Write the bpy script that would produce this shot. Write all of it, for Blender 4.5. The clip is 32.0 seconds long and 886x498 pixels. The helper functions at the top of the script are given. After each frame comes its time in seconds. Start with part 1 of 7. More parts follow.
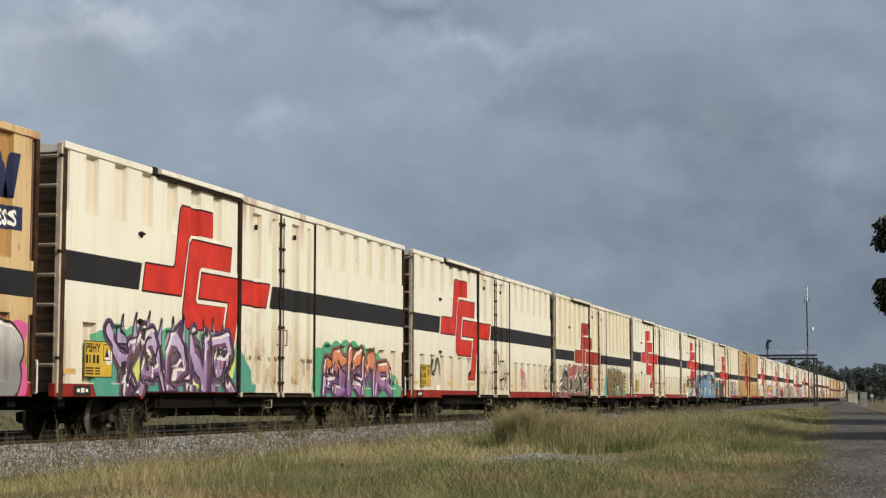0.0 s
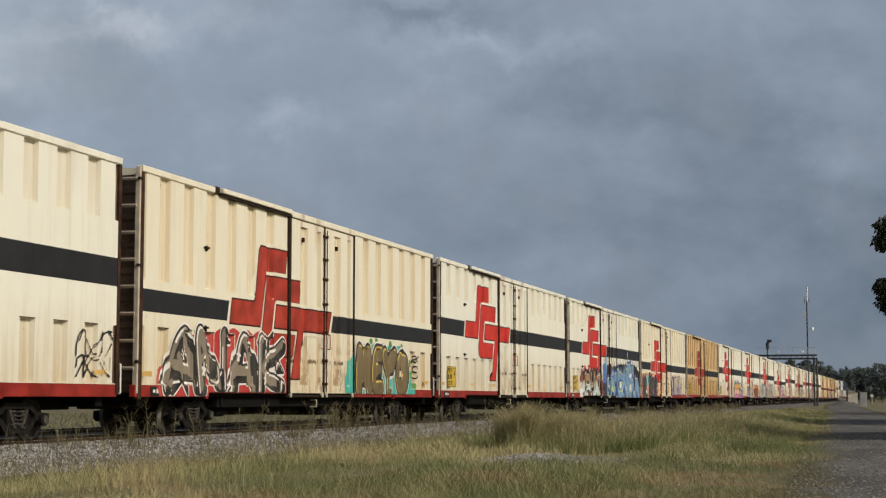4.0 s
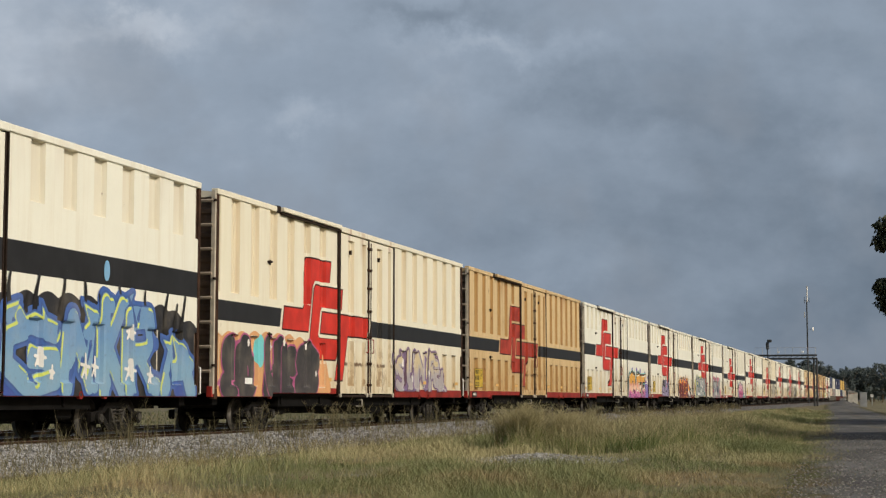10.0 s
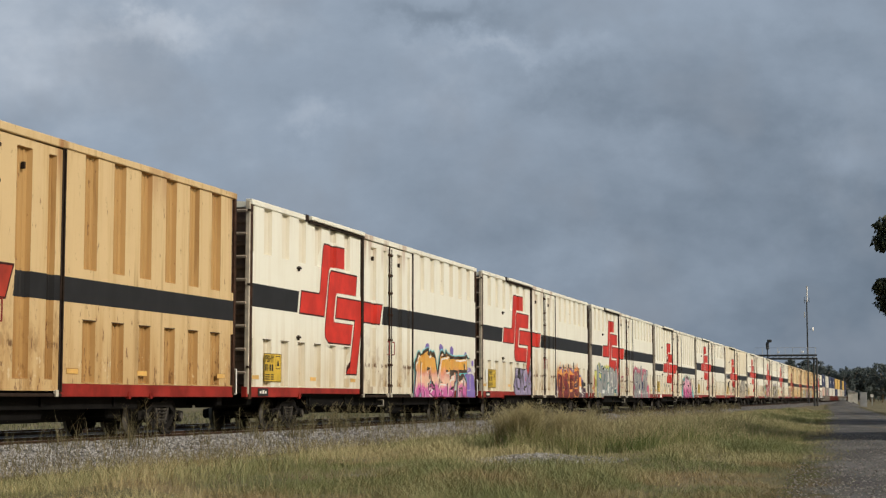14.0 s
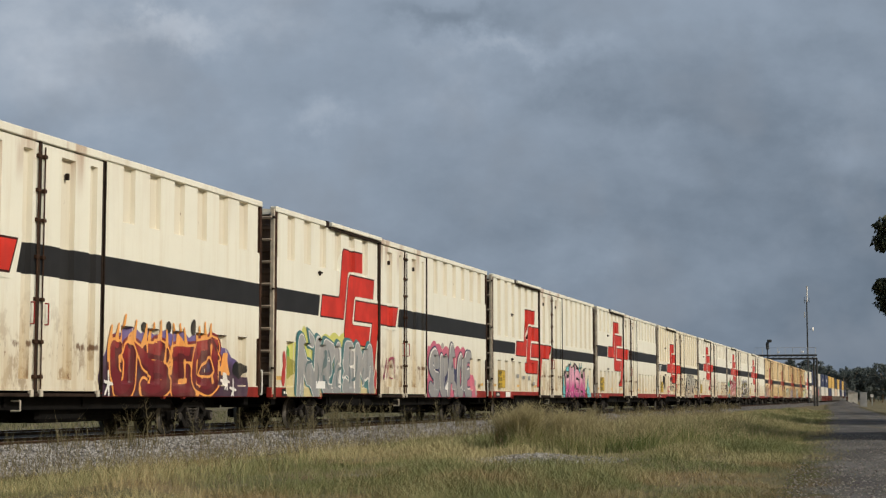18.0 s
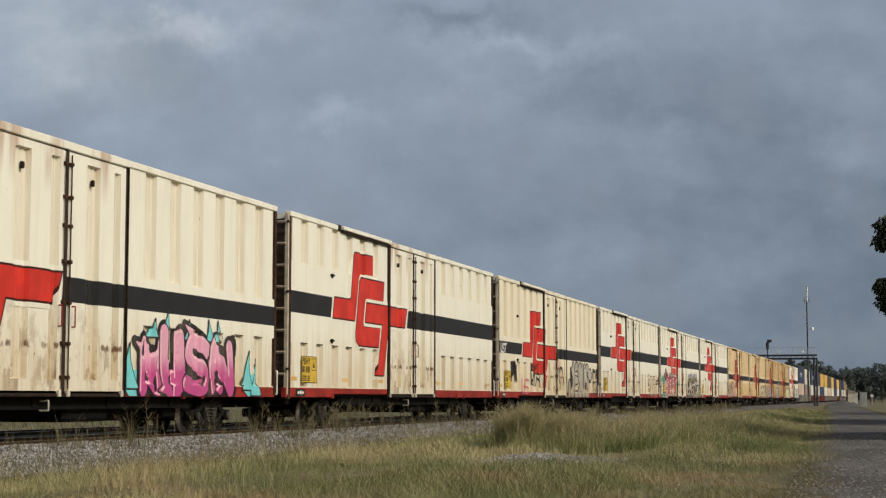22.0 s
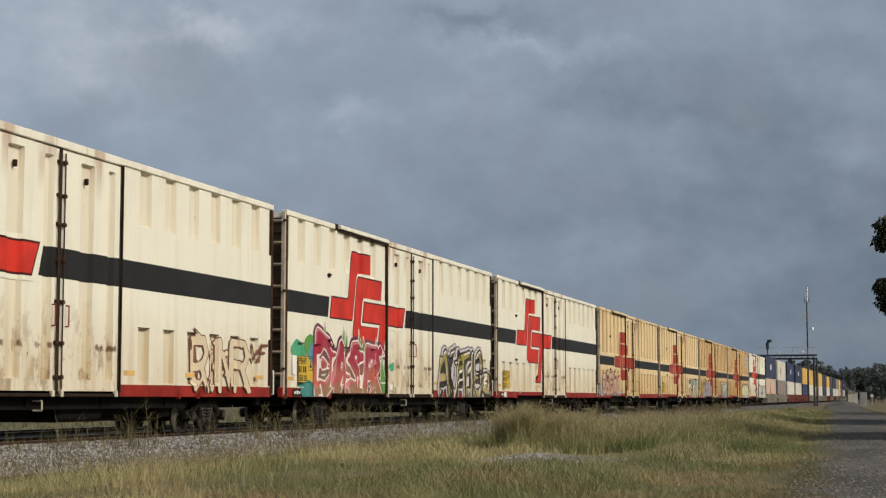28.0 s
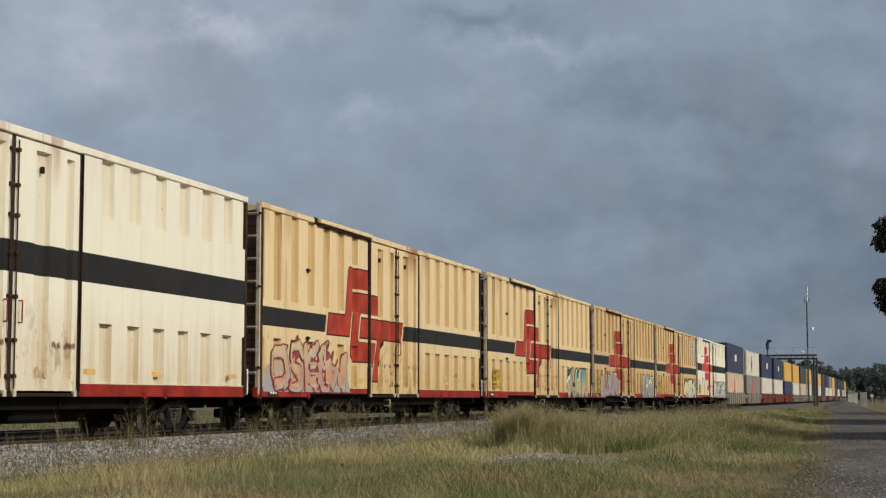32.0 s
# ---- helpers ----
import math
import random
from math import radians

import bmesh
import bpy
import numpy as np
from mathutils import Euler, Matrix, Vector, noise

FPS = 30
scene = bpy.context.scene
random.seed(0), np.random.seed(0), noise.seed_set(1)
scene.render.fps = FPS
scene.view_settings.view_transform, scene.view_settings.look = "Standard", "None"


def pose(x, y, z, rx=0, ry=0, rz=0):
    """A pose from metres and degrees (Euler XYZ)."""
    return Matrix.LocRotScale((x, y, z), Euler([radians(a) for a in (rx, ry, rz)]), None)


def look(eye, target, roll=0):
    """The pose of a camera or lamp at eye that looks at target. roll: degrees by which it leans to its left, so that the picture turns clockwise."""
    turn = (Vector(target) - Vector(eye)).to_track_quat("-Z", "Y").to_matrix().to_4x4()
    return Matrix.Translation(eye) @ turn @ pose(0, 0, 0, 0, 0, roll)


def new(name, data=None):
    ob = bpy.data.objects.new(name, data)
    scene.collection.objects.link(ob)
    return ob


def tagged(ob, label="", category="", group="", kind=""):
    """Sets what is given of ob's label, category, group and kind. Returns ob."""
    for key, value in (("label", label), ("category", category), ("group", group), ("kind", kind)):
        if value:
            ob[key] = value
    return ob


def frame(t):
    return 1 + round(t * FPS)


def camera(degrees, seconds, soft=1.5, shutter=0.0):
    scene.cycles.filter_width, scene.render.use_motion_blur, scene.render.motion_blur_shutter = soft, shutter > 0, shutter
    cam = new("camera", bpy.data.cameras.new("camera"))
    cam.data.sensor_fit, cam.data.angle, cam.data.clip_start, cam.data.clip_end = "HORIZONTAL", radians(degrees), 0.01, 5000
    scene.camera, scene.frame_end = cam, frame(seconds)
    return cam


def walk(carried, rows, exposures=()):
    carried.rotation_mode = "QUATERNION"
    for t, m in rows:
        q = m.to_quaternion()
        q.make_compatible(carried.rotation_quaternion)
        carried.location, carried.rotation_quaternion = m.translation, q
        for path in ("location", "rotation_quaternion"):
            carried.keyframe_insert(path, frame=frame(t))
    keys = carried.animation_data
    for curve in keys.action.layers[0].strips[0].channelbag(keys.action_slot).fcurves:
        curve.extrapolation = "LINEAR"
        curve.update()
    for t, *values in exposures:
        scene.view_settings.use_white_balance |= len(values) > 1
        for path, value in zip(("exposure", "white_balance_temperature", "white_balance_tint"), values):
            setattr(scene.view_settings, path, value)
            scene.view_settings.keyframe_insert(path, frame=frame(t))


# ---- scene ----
# ---- camera: stands still beside the line ----
RAIL = 0.55            # rail top over the ground
LINE_X = -17.9         # centre line of the near track
HALF = 1.35            # half width of a van
PITCH = 25.28          # van length over couplers
cam = camera(30.766, 32.0, soft=1.25)
EYE = pose(0, 0, 1.42, 95.297, 0, 15.605)
walk(cam, [(0.0, EYE), (32.0, EYE)], exposures=[(0.0, 0.14), (1.0, 0.04), (2.0, 0.0), (9.0, 0.02), (11.0, 0.11), (14.0, 0.09), (17.0, 0.0), (32.0, 0.0)])


def run(t):
    """How far the train has come, in metres, from its place at 16 s."""
    u = (t + 0.010 - 16) / 16
    late = max(0.0, (t - 26) / 6)
    return 195.0995 * u + 4.40526 * u ** 2 + 1.8833 * u ** 3 + 1.4631 * u ** 4 - 0.42 * late ** 2


# ---- world and sun ----
SUN_AZ, SUN_EL = radians(107), radians(34)   # from +y clockwise; height over the horizon
world = bpy.data.worlds.new("world")
scene.world = world
world.use_nodes = True
wn = world.node_tree.nodes
sky = wn.new("ShaderNodeTexSky")
sky.sky_type, sky.sun_disc = "NISHITA", False
sky.sun_elevation, sky.sun_rotation = SUN_EL, SUN_AZ
sky.dust_density, sky.air_density = 4.0, 1.5
wn["Background"].inputs["Strength"].default_value = 0.066
world.node_tree.links.new(sky.outputs[0], wn["Background"].inputs["Color"])
sun = new("sun", bpy.data.lights.new("sun", "SUN"))
sun.data.energy, sun.data.angle, sun.data.color = 2.52, radians(0.6), (1.0, 0.945, 0.825)
toward = Vector((math.sin(SUN_AZ) * math.cos(SUN_EL), math.cos(SUN_AZ) * math.cos(SUN_EL), math.sin(SUN_EL)))
sun.matrix_world = look(tuple(toward * 200), (0, 0, 0))


# ---- materials ----
class Net:
    """Short way to write a node material."""

    def __init__(self, name, rough=0.6, metal=0.0):
        self.mat = bpy.data.materials.new(name)
        self.mat.use_nodes = True
        self.nt = self.mat.node_tree
        self.bsdf = self.nt.nodes["Principled BSDF"]
        self.bsdf.inputs["Roughness"].default_value = rough
        self.bsdf.inputs["Metallic"].default_value = metal
        self.coord = self.nt.nodes.new("ShaderNodeTexCoord")

    def put(self, socket, v):
        if isinstance(v, (int, float)):
            socket.default_value = v
        elif isinstance(v, (tuple, list)):
            socket.default_value = v if len(v) == len(socket.default_value) else (*v, 1.0)
        else:
            self.nt.links.new(v, socket)

    def noise(self, scale, stretch=(1, 1, 1), detail=4.0, rough=0.55, seed=0.0, where=None):
        mp = self.nt.nodes.new("ShaderNodeMapping")
        mp.inputs["Scale"].default_value = stretch
        mp.inputs["Location"].default_value = (seed, seed * 1.7, seed * 0.3)
        self.nt.links.new(where or self.coord.outputs["Object"], mp.inputs["Vector"])
        n = self.nt.nodes.new("ShaderNodeTexNoise")
        self.put(n.inputs["Scale"], scale)
        self.put(n.inputs["Detail"], detail)
        self.put(n.inputs["Roughness"], rough)
        self.nt.links.new(mp.outputs[0], n.inputs["Vector"])
        return n.outputs["Fac"]

    def ramp(self, v, lo, hi, a=0.0, b=1.0):
        n = self.nt.nodes.new("ShaderNodeMapRange")
        n.interpolation_type = "SMOOTHSTEP"
        for key, val in (("Value", v), ("From Min", lo), ("From Max", hi), ("To Min", a), ("To Max", b)):
            self.put(n.inputs[key], val)
        return n.outputs[0]

    def math(self, op, a, b=0.0):
        n = self.nt.nodes.new("ShaderNodeMath")
        n.operation = op
        self.put(n.inputs[0], a)
        self.put(n.inputs[1], b)
        return n.outputs[0]

    def mix(self, fac, a, b, blend="MIX"):
        n = self.nt.nodes.new("ShaderNodeMix")
        n.data_type, n.blend_type = "RGBA", blend
        self.put(n.inputs["Factor"], fac)
        self.put(n.inputs[6], a)
        self.put(n.inputs[7], b)
        return n.outputs[2]

    def axis(self, i, where=None):
        n = self.nt.nodes.new("ShaderNodeSeparateXYZ")
        self.nt.links.new(where or self.coord.outputs["Object"], n.inputs[0])
        return n.outputs[i]

    def island(self):
        return self.nt.nodes.new("ShaderNodeNewGeometry").outputs["Random Per Island"]

    def per_object(self):
        return self.nt.nodes.new("ShaderNodeObjectInfo").outputs["Random"]

    def bump(self, h, strength=0.3, dist=0.02):
        n = self.nt.nodes.new("ShaderNodeBump")
        n.inputs["Strength"].default_value, n.inputs["Distance"].default_value = strength, dist
        self.nt.links.new(h, n.inputs["Height"])
        self.nt.links.new(n.outputs[0], self.bsdf.inputs["Normal"])

    def color(self, c):
        self.put(self.bsdf.inputs["Base Color"], c)
        return self

    def leafy(self, share=0.4):
        """Lets light through thin blades."""
        thin = self.nt.nodes.new("ShaderNodeBsdfTranslucent")
        blend = self.nt.nodes.new("ShaderNodeMixShader")
        blend.inputs[0].default_value = share
        self.nt.links.new(self.bsdf.inputs["Base Color"].links[0].from_socket, thin.inputs["Color"])
        self.nt.links.new(self.bsdf.outputs[0], blend.inputs[1])
        self.nt.links.new(thin.outputs[0], blend.inputs[2])
        self.nt.links.new(blend.outputs[0], self.nt.nodes["Material Output"].inputs["Surface"])
        return self.mat

    def roughness(self, v):
        self.put(self.bsdf.inputs["Roughness"], v)
        return self


def simple(name, col, rough=0.6, metal=0.0, vary=0.35, scale=3.0, bump=0.0):
    m = Net(name, rough, metal)
    a = m.noise(scale, detail=6)
    b = m.noise(scale * 14, detail=3, seed=3)
    dark = tuple(c * (1 - vary) for c in col)
    light = tuple(min(1, c * (1 + vary * 0.5)) for c in col)
    c = m.mix(m.ramp(a, 0.3, 0.7), dark, light)
    c = m.mix(m.ramp(b, 0.35, 0.75, 0, 0.35), c, dark)
    m.color(c)
    if bump:
        m.bump(b, bump, 0.01)
    if rough > 0.72:                         # grease and dust hardly shine
        m.bsdf.inputs["Specular IOR Level"].default_value = 0.15
    return m.mat


def van_paint(name, base, stain, rust, rust_at=0.66, seed=0.0, rough=0.5, streak=0.10, rust_run=(0.30, 0.13, 0.05)):
    """Weathered enamel: blotches, streaks that run down, rust specks."""
    m = Net(name, rough)
    big = m.noise(0.55, detail=5, seed=seed)
    run_down = m.noise(3.2, (1, 1, 0.07), detail=6, rough=0.65, seed=seed + 4)
    fine = m.noise(38, (1, 1, 0.4), detail=3, seed=seed + 9)
    speck = m.noise(5.5, (1, 1, 0.35), detail=7, rough=0.72, seed=seed + 2)
    low = m.ramp(m.axis(2), 3.4, 1.1, 0.0, 1.0)
    c = m.mix(m.ramp(big, 0.35, 0.7, 0, 0.45), base, tuple(0.9 * b for b in base))
    c = m.mix(m.ramp(run_down, 0.46, 0.78, 0, 0.22 + streak), c, stain)
    along = m.axis(1)
    doors = m.math("MULTIPLY", m.ramp(along, 9.2, 9.6), m.ramp(along, 15.3, 14.9))
    scuff = m.noise(2.6, (1, 1, 0.55), detail=7, rough=0.7, seed=seed + 5)
    c = m.mix(m.math("MULTIPLY", m.math("MULTIPLY", m.ramp(scuff, 0.50, 0.60), low), m.math("MULTIPLY", doors, 0.8)), c, rust)
    top = m.math("MULTIPLY", m.ramp(m.axis(2), 4.9, 6.05), m.ramp(m.noise(1.1, (1, 1, 0.12), detail=5, seed=seed + 7), 0.50, 0.64))
    c = m.mix(m.math("MULTIPLY", top, m.math("ADD", m.math("MULTIPLY", doors, 0.5), streak)), c, rust_run)
    c = m.mix(m.math("MULTIPLY", m.ramp(run_down, 0.40, 0.62), m.math("MULTIPLY", low, 0.6)), c, stain)
    c = m.mix(m.math("MULTIPLY", low, m.ramp(big, 0.3, 0.7, 0.22, 0.50)), c, stain)
    c = m.mix(m.ramp(fine, 0.5, 0.8, 0, 0.10), c, tuple(0.6 * b for b in base))
    level = m.math("ADD", m.axis(2), m.math("MULTIPLY", m.math("SUBTRACT", speck, 0.5), 0.25))
    dashes = m.ramp(m.noise(2.4, (1, 1, 0.2), detail=6, rough=0.7, seed=seed + 11), 0.50, 0.56)
    rubbed = m.math("MULTIPLY", m.ramp(level, 1.86, 1.92), m.ramp(level, 2.03, 1.97))
    drips = m.math("MULTIPLY", m.ramp(m.noise(7.5, (1, 1, 0.10), detail=5, rough=0.7, seed=seed + 13), 0.53, 0.64), m.math("MULTIPLY", m.ramp(level, 1.0, 1.4), m.ramp(level, 1.98, 1.7)))
    worn = m.math("MULTIPLY", m.math("MAXIMUM", rubbed, m.math("MULTIPLY", drips, 0.55)), m.math("MULTIPLY", doors, dashes))
    c = m.mix(m.math("MULTIPLY", worn, 0.85), c, tuple(0.8 * b for b in rust))
    if streak > 0.3:                         # old paint: rubbed pale low down, rust runs from the roof
        rub = m.noise(3.4, (1, 1, 0.6), detail=6, rough=0.7, seed=seed + 17)
        c = m.mix(m.math("MULTIPLY", m.ramp(rub, 0.60, 0.66), m.math("MULTIPLY", m.ramp(m.axis(2), 2.6, 1.5), 0.55)), c, (0.70, 0.60, 0.42))
        runs = m.noise(1.7, (1, 1, 0.05), detail=6, rough=0.7, seed=seed + 19)
        c = m.mix(m.math("MULTIPLY", m.ramp(runs, 0.57, 0.66), 0.5), c, tuple(0.62 * b for b in stain))
    edge = m.math("ADD", speck, m.math("MULTIPLY", low, 0.05))
    c = m.mix(m.ramp(edge, rust_at, rust_at + 0.07, 0, 0.8), c, rust)
    m.color(c)
    m.roughness(m.ramp(big, 0.3, 0.7, rough - 0.08, rough + 0.15))
    dents = m.math("ADD", m.noise(1.6, detail=3, seed=seed), m.math("MULTIPLY", m.noise(2.1, (1, 1, 0.35), detail=2, seed=seed + 15), 0.8))
    m.bump(dents, 0.20, 0.05)
    m.bsdf.inputs["Specular IOR Level"].default_value = 0.22
    return m.mat


RUST = (0.13, 0.055, 0.022)
# second enamel of each pair: darker, for the recessed channels
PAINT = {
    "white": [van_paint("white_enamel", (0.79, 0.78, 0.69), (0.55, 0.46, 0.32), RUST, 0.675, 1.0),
              van_paint("darker_channel_enamel", (0.715, 0.675, 0.565), (0.47, 0.36, 0.21), RUST, 0.66, 6.0)],
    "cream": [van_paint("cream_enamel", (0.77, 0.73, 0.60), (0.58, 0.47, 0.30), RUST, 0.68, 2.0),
              van_paint("darker_cream_enamel", (0.70, 0.62, 0.465), (0.50, 0.37, 0.21), RUST, 0.67, 7.0)],
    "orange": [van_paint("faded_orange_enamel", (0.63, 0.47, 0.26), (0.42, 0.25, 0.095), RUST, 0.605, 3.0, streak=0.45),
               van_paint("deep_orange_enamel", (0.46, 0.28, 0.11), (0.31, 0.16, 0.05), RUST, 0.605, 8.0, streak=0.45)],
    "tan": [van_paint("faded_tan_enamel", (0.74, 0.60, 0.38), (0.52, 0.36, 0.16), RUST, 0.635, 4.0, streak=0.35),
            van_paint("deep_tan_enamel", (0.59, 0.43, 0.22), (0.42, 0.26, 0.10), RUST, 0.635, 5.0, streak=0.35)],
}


def sign_paint(name, col, scuff=0.7, vary=0.18, rough=0.45):
    m = Net(name, rough)
    a = m.noise(1.4, detail=5, seed=5)
    run_down = m.noise(5, (1, 1, 0.1), detail=5, seed=8)
    speck = m.noise(9, detail=6, rough=0.7, seed=1)
    c = m.mix(m.ramp(a, 0.3, 0.7), tuple(x * (1 - vary) for x in col), tuple(min(1, x * (1 + vary)) for x in col))
    c = m.mix(m.ramp(run_down, 0.5, 0.8, 0, 0.25), c, tuple(0.55 * x + 0.03 for x in col))
    c = m.mix(m.ramp(speck, scuff, scuff + 0.05, 0, 0.7), c, (0.62, 0.56, 0.45))
    m.bsdf.inputs["Specular IOR Level"].default_value = 0.22
    return m.color(c).mat


RED = sign_paint("red_emblem_paint", (0.55, 0.038, 0.026))
RED_OLD = sign_paint("faded_red_emblem_paint", (0.36, 0.045, 0.028), 0.72, 0.3)
RED_SILL = sign_paint("red_sill_paint", (0.25, 0.024, 0.018), 0.72, 0.35)
BLACK = sign_paint("black_stripe_paint", (0.022, 0.022, 0.024), 0.76)
WHITE = sign_paint("white_edge_paint", (0.82, 0.80, 0.74), 0.8)
LINE = sign_paint("dark_outline_paint", (0.05, 0.012, 0.01), 0.9)
YELLOW = sign_paint("yellow_board_paint", (0.56, 0.38, 0.05), 0.64)
AMBER = sign_paint("amber_reflector", (0.66, 0.40, 0.12), 0.62)
# greasy steel; the shade under the vans is put into its near-black colour
STEEL = simple("greasy_shaded_steel", (0.0055, 0.0048, 0.0045), 0.8, 0.0, 0.5, 4, 0.2)
WHEEL = simple("dusty_wheel_steel", (0.026, 0.023, 0.021), 0.8, 0.0, 0.45, 6, 0.25)
RUNG = simple("brown_rung_steel", (0.34, 0.28, 0.22), 0.7, 0.0, 0.35, 5)
# set near-black so that the bogies read as shaded
CAST = simple("near_black_cast_steel", (0.012, 0.0105, 0.0095), 0.8, 0.0, 0.45, 6, 0.25)
# paler bogie steel: dust, with glints of light put into the colour
LIT_DUST = simple("lit_dusty_steel", (0.085, 0.077, 0.068), 0.8, 0.0, 0.6, 9, 0.2)
# brown that imitates the shade along the channel tops
LIP_SHADE = simple("lip_shade_brown", (0.06, 0.042, 0.03), 0.8, 0.0, 0.5, 6)
TREAD = simple("worn_wheel_steel", (0.14, 0.13, 0.12), 0.55, 0.5, 0.3, 8)
ENDWALL = simple("grimy_end_steel", (0.20, 0.145, 0.11), 0.8, 0.0, 0.4, 1.5, 0.15)
SEAL = simple("brown_door_seal", (0.030, 0.019, 0.014), 0.75, 0.0, 0.45, 5)
RUSTY = simple("rusty_trim_steel", (0.058, 0.030, 0.019), 0.8, 0.0, 0.5, 4)
ROLLER = simple("pale_bracket_paint", (0.55, 0.50, 0.42), 0.55, 0.0, 0.25, 3)
POST = simple("weathered_post_paint", (0.52, 0.46, 0.37), 0.55, 0.0, 0.25, 3)
RAIL_TOP = simple("polished_rail", (0.45, 0.42, 0.39), 0.3, 0.9, 0.3, 6)
RAIL_RUST = simple("rusty_rail", (0.075, 0.045, 0.030), 0.85, 0.0, 0.4, 8)
CONCRETE = simple("grey_concrete", (0.33, 0.31, 0.28), 0.9, 0.0, 0.3, 4, 0.2)


# ---- building helpers ----
def mesh_of(name, bm, materials, smooth=False):
    me = bpy.data.meshes.new(name)
    bm.to_mesh(me)
    bm.free()
    for m in materials:
        me.materials.append(m)
    if smooth:
        me.polygons.foreach_set("use_smooth", [True] * len(me.polygons))
    return me


def hang(name, me, parent, label="", materials=None):
    """One object on a mesh, under a thing or a part; materials override those of the mesh."""
    ob = new(name, me)
    ob.parent = parent
    if label:
        ob["label"] = label
    for i, m in enumerate(materials or ()):
        ob.material_slots[i].link = "OBJECT"
        ob.material_slots[i].material = m
    return ob


def part(name, bm, material, parent, label="", smooth=False):
    return hang(name, mesh_of(name, bm, material if isinstance(material, (list, tuple)) else [material], smooth), parent, label)


def thing(name, label, category, group="", kind=""):
    return tagged(new(name), label, category, group, kind)


def box(bm, x0, x1, y0, y1, z0, z1, mi=0, bevel=0.0):
    vs = [bm.verts.new((x, y, z)) for x in (x0, x1) for y in (y0, y1) for z in (z0, z1)]
    fs = []
    for q in ((0, 1, 3, 2), (4, 6, 7, 5), (0, 4, 5, 1), (2, 3, 7, 6), (0, 2, 6, 4), (1, 5, 7, 3)):
        f = bm.faces.new([vs[i] for i in q])
        f.material_index = mi
        fs.append(f)
    if bevel:
        es = list({e for f in fs for e in f.edges})
        bmesh.ops.bevel(bm, geom=es, offset=bevel, segments=1, affect="EDGES")
    return bm


def tube(bm, a, b, r, n=8, r2=None, mi=0, caps=True):
    a, b = Vector(a), Vector(b)
    d = (b - a).normalized()
    s = d.orthogonal().normalized()
    t = d.cross(s)
    r2 = r if r2 is None else r2
    rings = []
    for p, rad in ((a, r), (b, r2)):
        rings.append([bm.verts.new(p + rad * (math.cos(2 * math.pi * i / n) * s + math.sin(2 * math.pi * i / n) * t)) for i in range(n)])
    for i in range(n):
        f = bm.faces.new((rings[0][i], rings[0][(i + 1) % n], rings[1][(i + 1) % n], rings[1][i]))
        f.material_index = mi
    if caps:
        bm.faces.new(rings[0][::-1]).material_index = mi
        bm.faces.new(rings[1]).material_index = mi
    return bm


def lathe(bm, profile, n=28, centre=(0, 0, 0), axis="x", mi=0):
    """Turns a profile of (along, radius) about an axis."""
    rings = []
    for along, r in profile:
        ring = []
        for i in range(n):
            c, s = r * math.cos(2 * math.pi * i / n), r * math.sin(2 * math.pi * i / n)
            v = (along, c, s) if axis == "x" else (c, s, along)
            ring.append(bm.verts.new(Vector(v) + Vector(centre)))
        rings.append(ring)
    for a, b in zip(rings, rings[1:]):
        for i in range(n):
            bm.faces.new((a[i], a[(i + 1) % n], b[(i + 1) % n], b[i])).material_index = mi
    return bm


def bm_new():
    return bmesh.new()


# ---- ground ----
def smooth_step(a, b, v):
    t = np.clip((v - a) / (b - a), 0, 1)
    return t * t * (3 - 2 * t)


def ground_height(x, y):
    """Height of the ground: the low bank of the line, and gentle lumps."""
    x, y = np.asarray(x, float), np.asarray(y, float)
    off = np.abs(x - LINE_X)
    bank = 0.0 * off
    lumps = 0.05 * np.sin(x * 0.9 + 0.4) * np.sin(y * 0.31) + 0.03 * np.sin(x * 2.3 + y * 0.7)
    lumps = lumps * smooth_step(2.8, 4.5, off) * smooth_step(3.4, 5.0, np.abs(x - road_mid(y)))
    return bank + lumps


def road_mid(y):
    return 1.2 - 0.038 * (np.asarray(y, float) - 24)


m = Net("dry_grass_ground", 0.95)
blot = m.noise(0.35, detail=6, rough=0.6)
fine = m.noise(9, detail=5)
soil = m.mix(m.ramp(blot, 0.40, 0.62), (0.098, 0.092, 0.036), (0.185, 0.145, 0.070))
soil = m.mix(m.ramp(fine, 0.45, 0.7, 0, 0.6), soil, (0.05, 0.042, 0.02))
warm = m.noise(0.6, detail=4, seed=12)
soil = m.mix(m.ramp(warm, 0.60, 0.68, 0, 0.55), soil, (0.17, 0.095, 0.045))
stones = m.ramp(m.noise(0.8, (1, 0.45, 1), detail=4, seed=31), 0.61, 0.66)
soil = m.mix(m.math("MULTIPLY", stones, 0.75), soil, (0.20, 0.185, 0.16))
m.color(soil)
m.bump(fine, 0.6, 0.06)
GROUND = m.mat

m = Net("wet_gravel_road", 0.75)
peb = m.nt.nodes.new("ShaderNodeTexVoronoi")
peb.inputs["Scale"].default_value = 17
m.nt.links.new(m.coord.outputs["Object"], peb.inputs["Vector"])
blot = m.noise(0.5, (1, 0.4, 1), detail=5)
c = m.mix(m.ramp(blot, 0.35, 0.65), (0.088, 0.075, 0.060), (0.145, 0.122, 0.096))
c = m.mix(0.40, c, peb.outputs["Color"], "OVERLAY")
hs = m.nt.nodes.new("ShaderNodeHueSaturation")
hs.inputs["Saturation"].default_value = 0.25
m.nt.links.new(c, hs.inputs["Color"])
across = m.math("ABSOLUTE", m.math("SUBTRACT", m.math("ADD", m.axis(0), m.math("MULTIPLY", m.axis(1), 0.038)), 2.112))
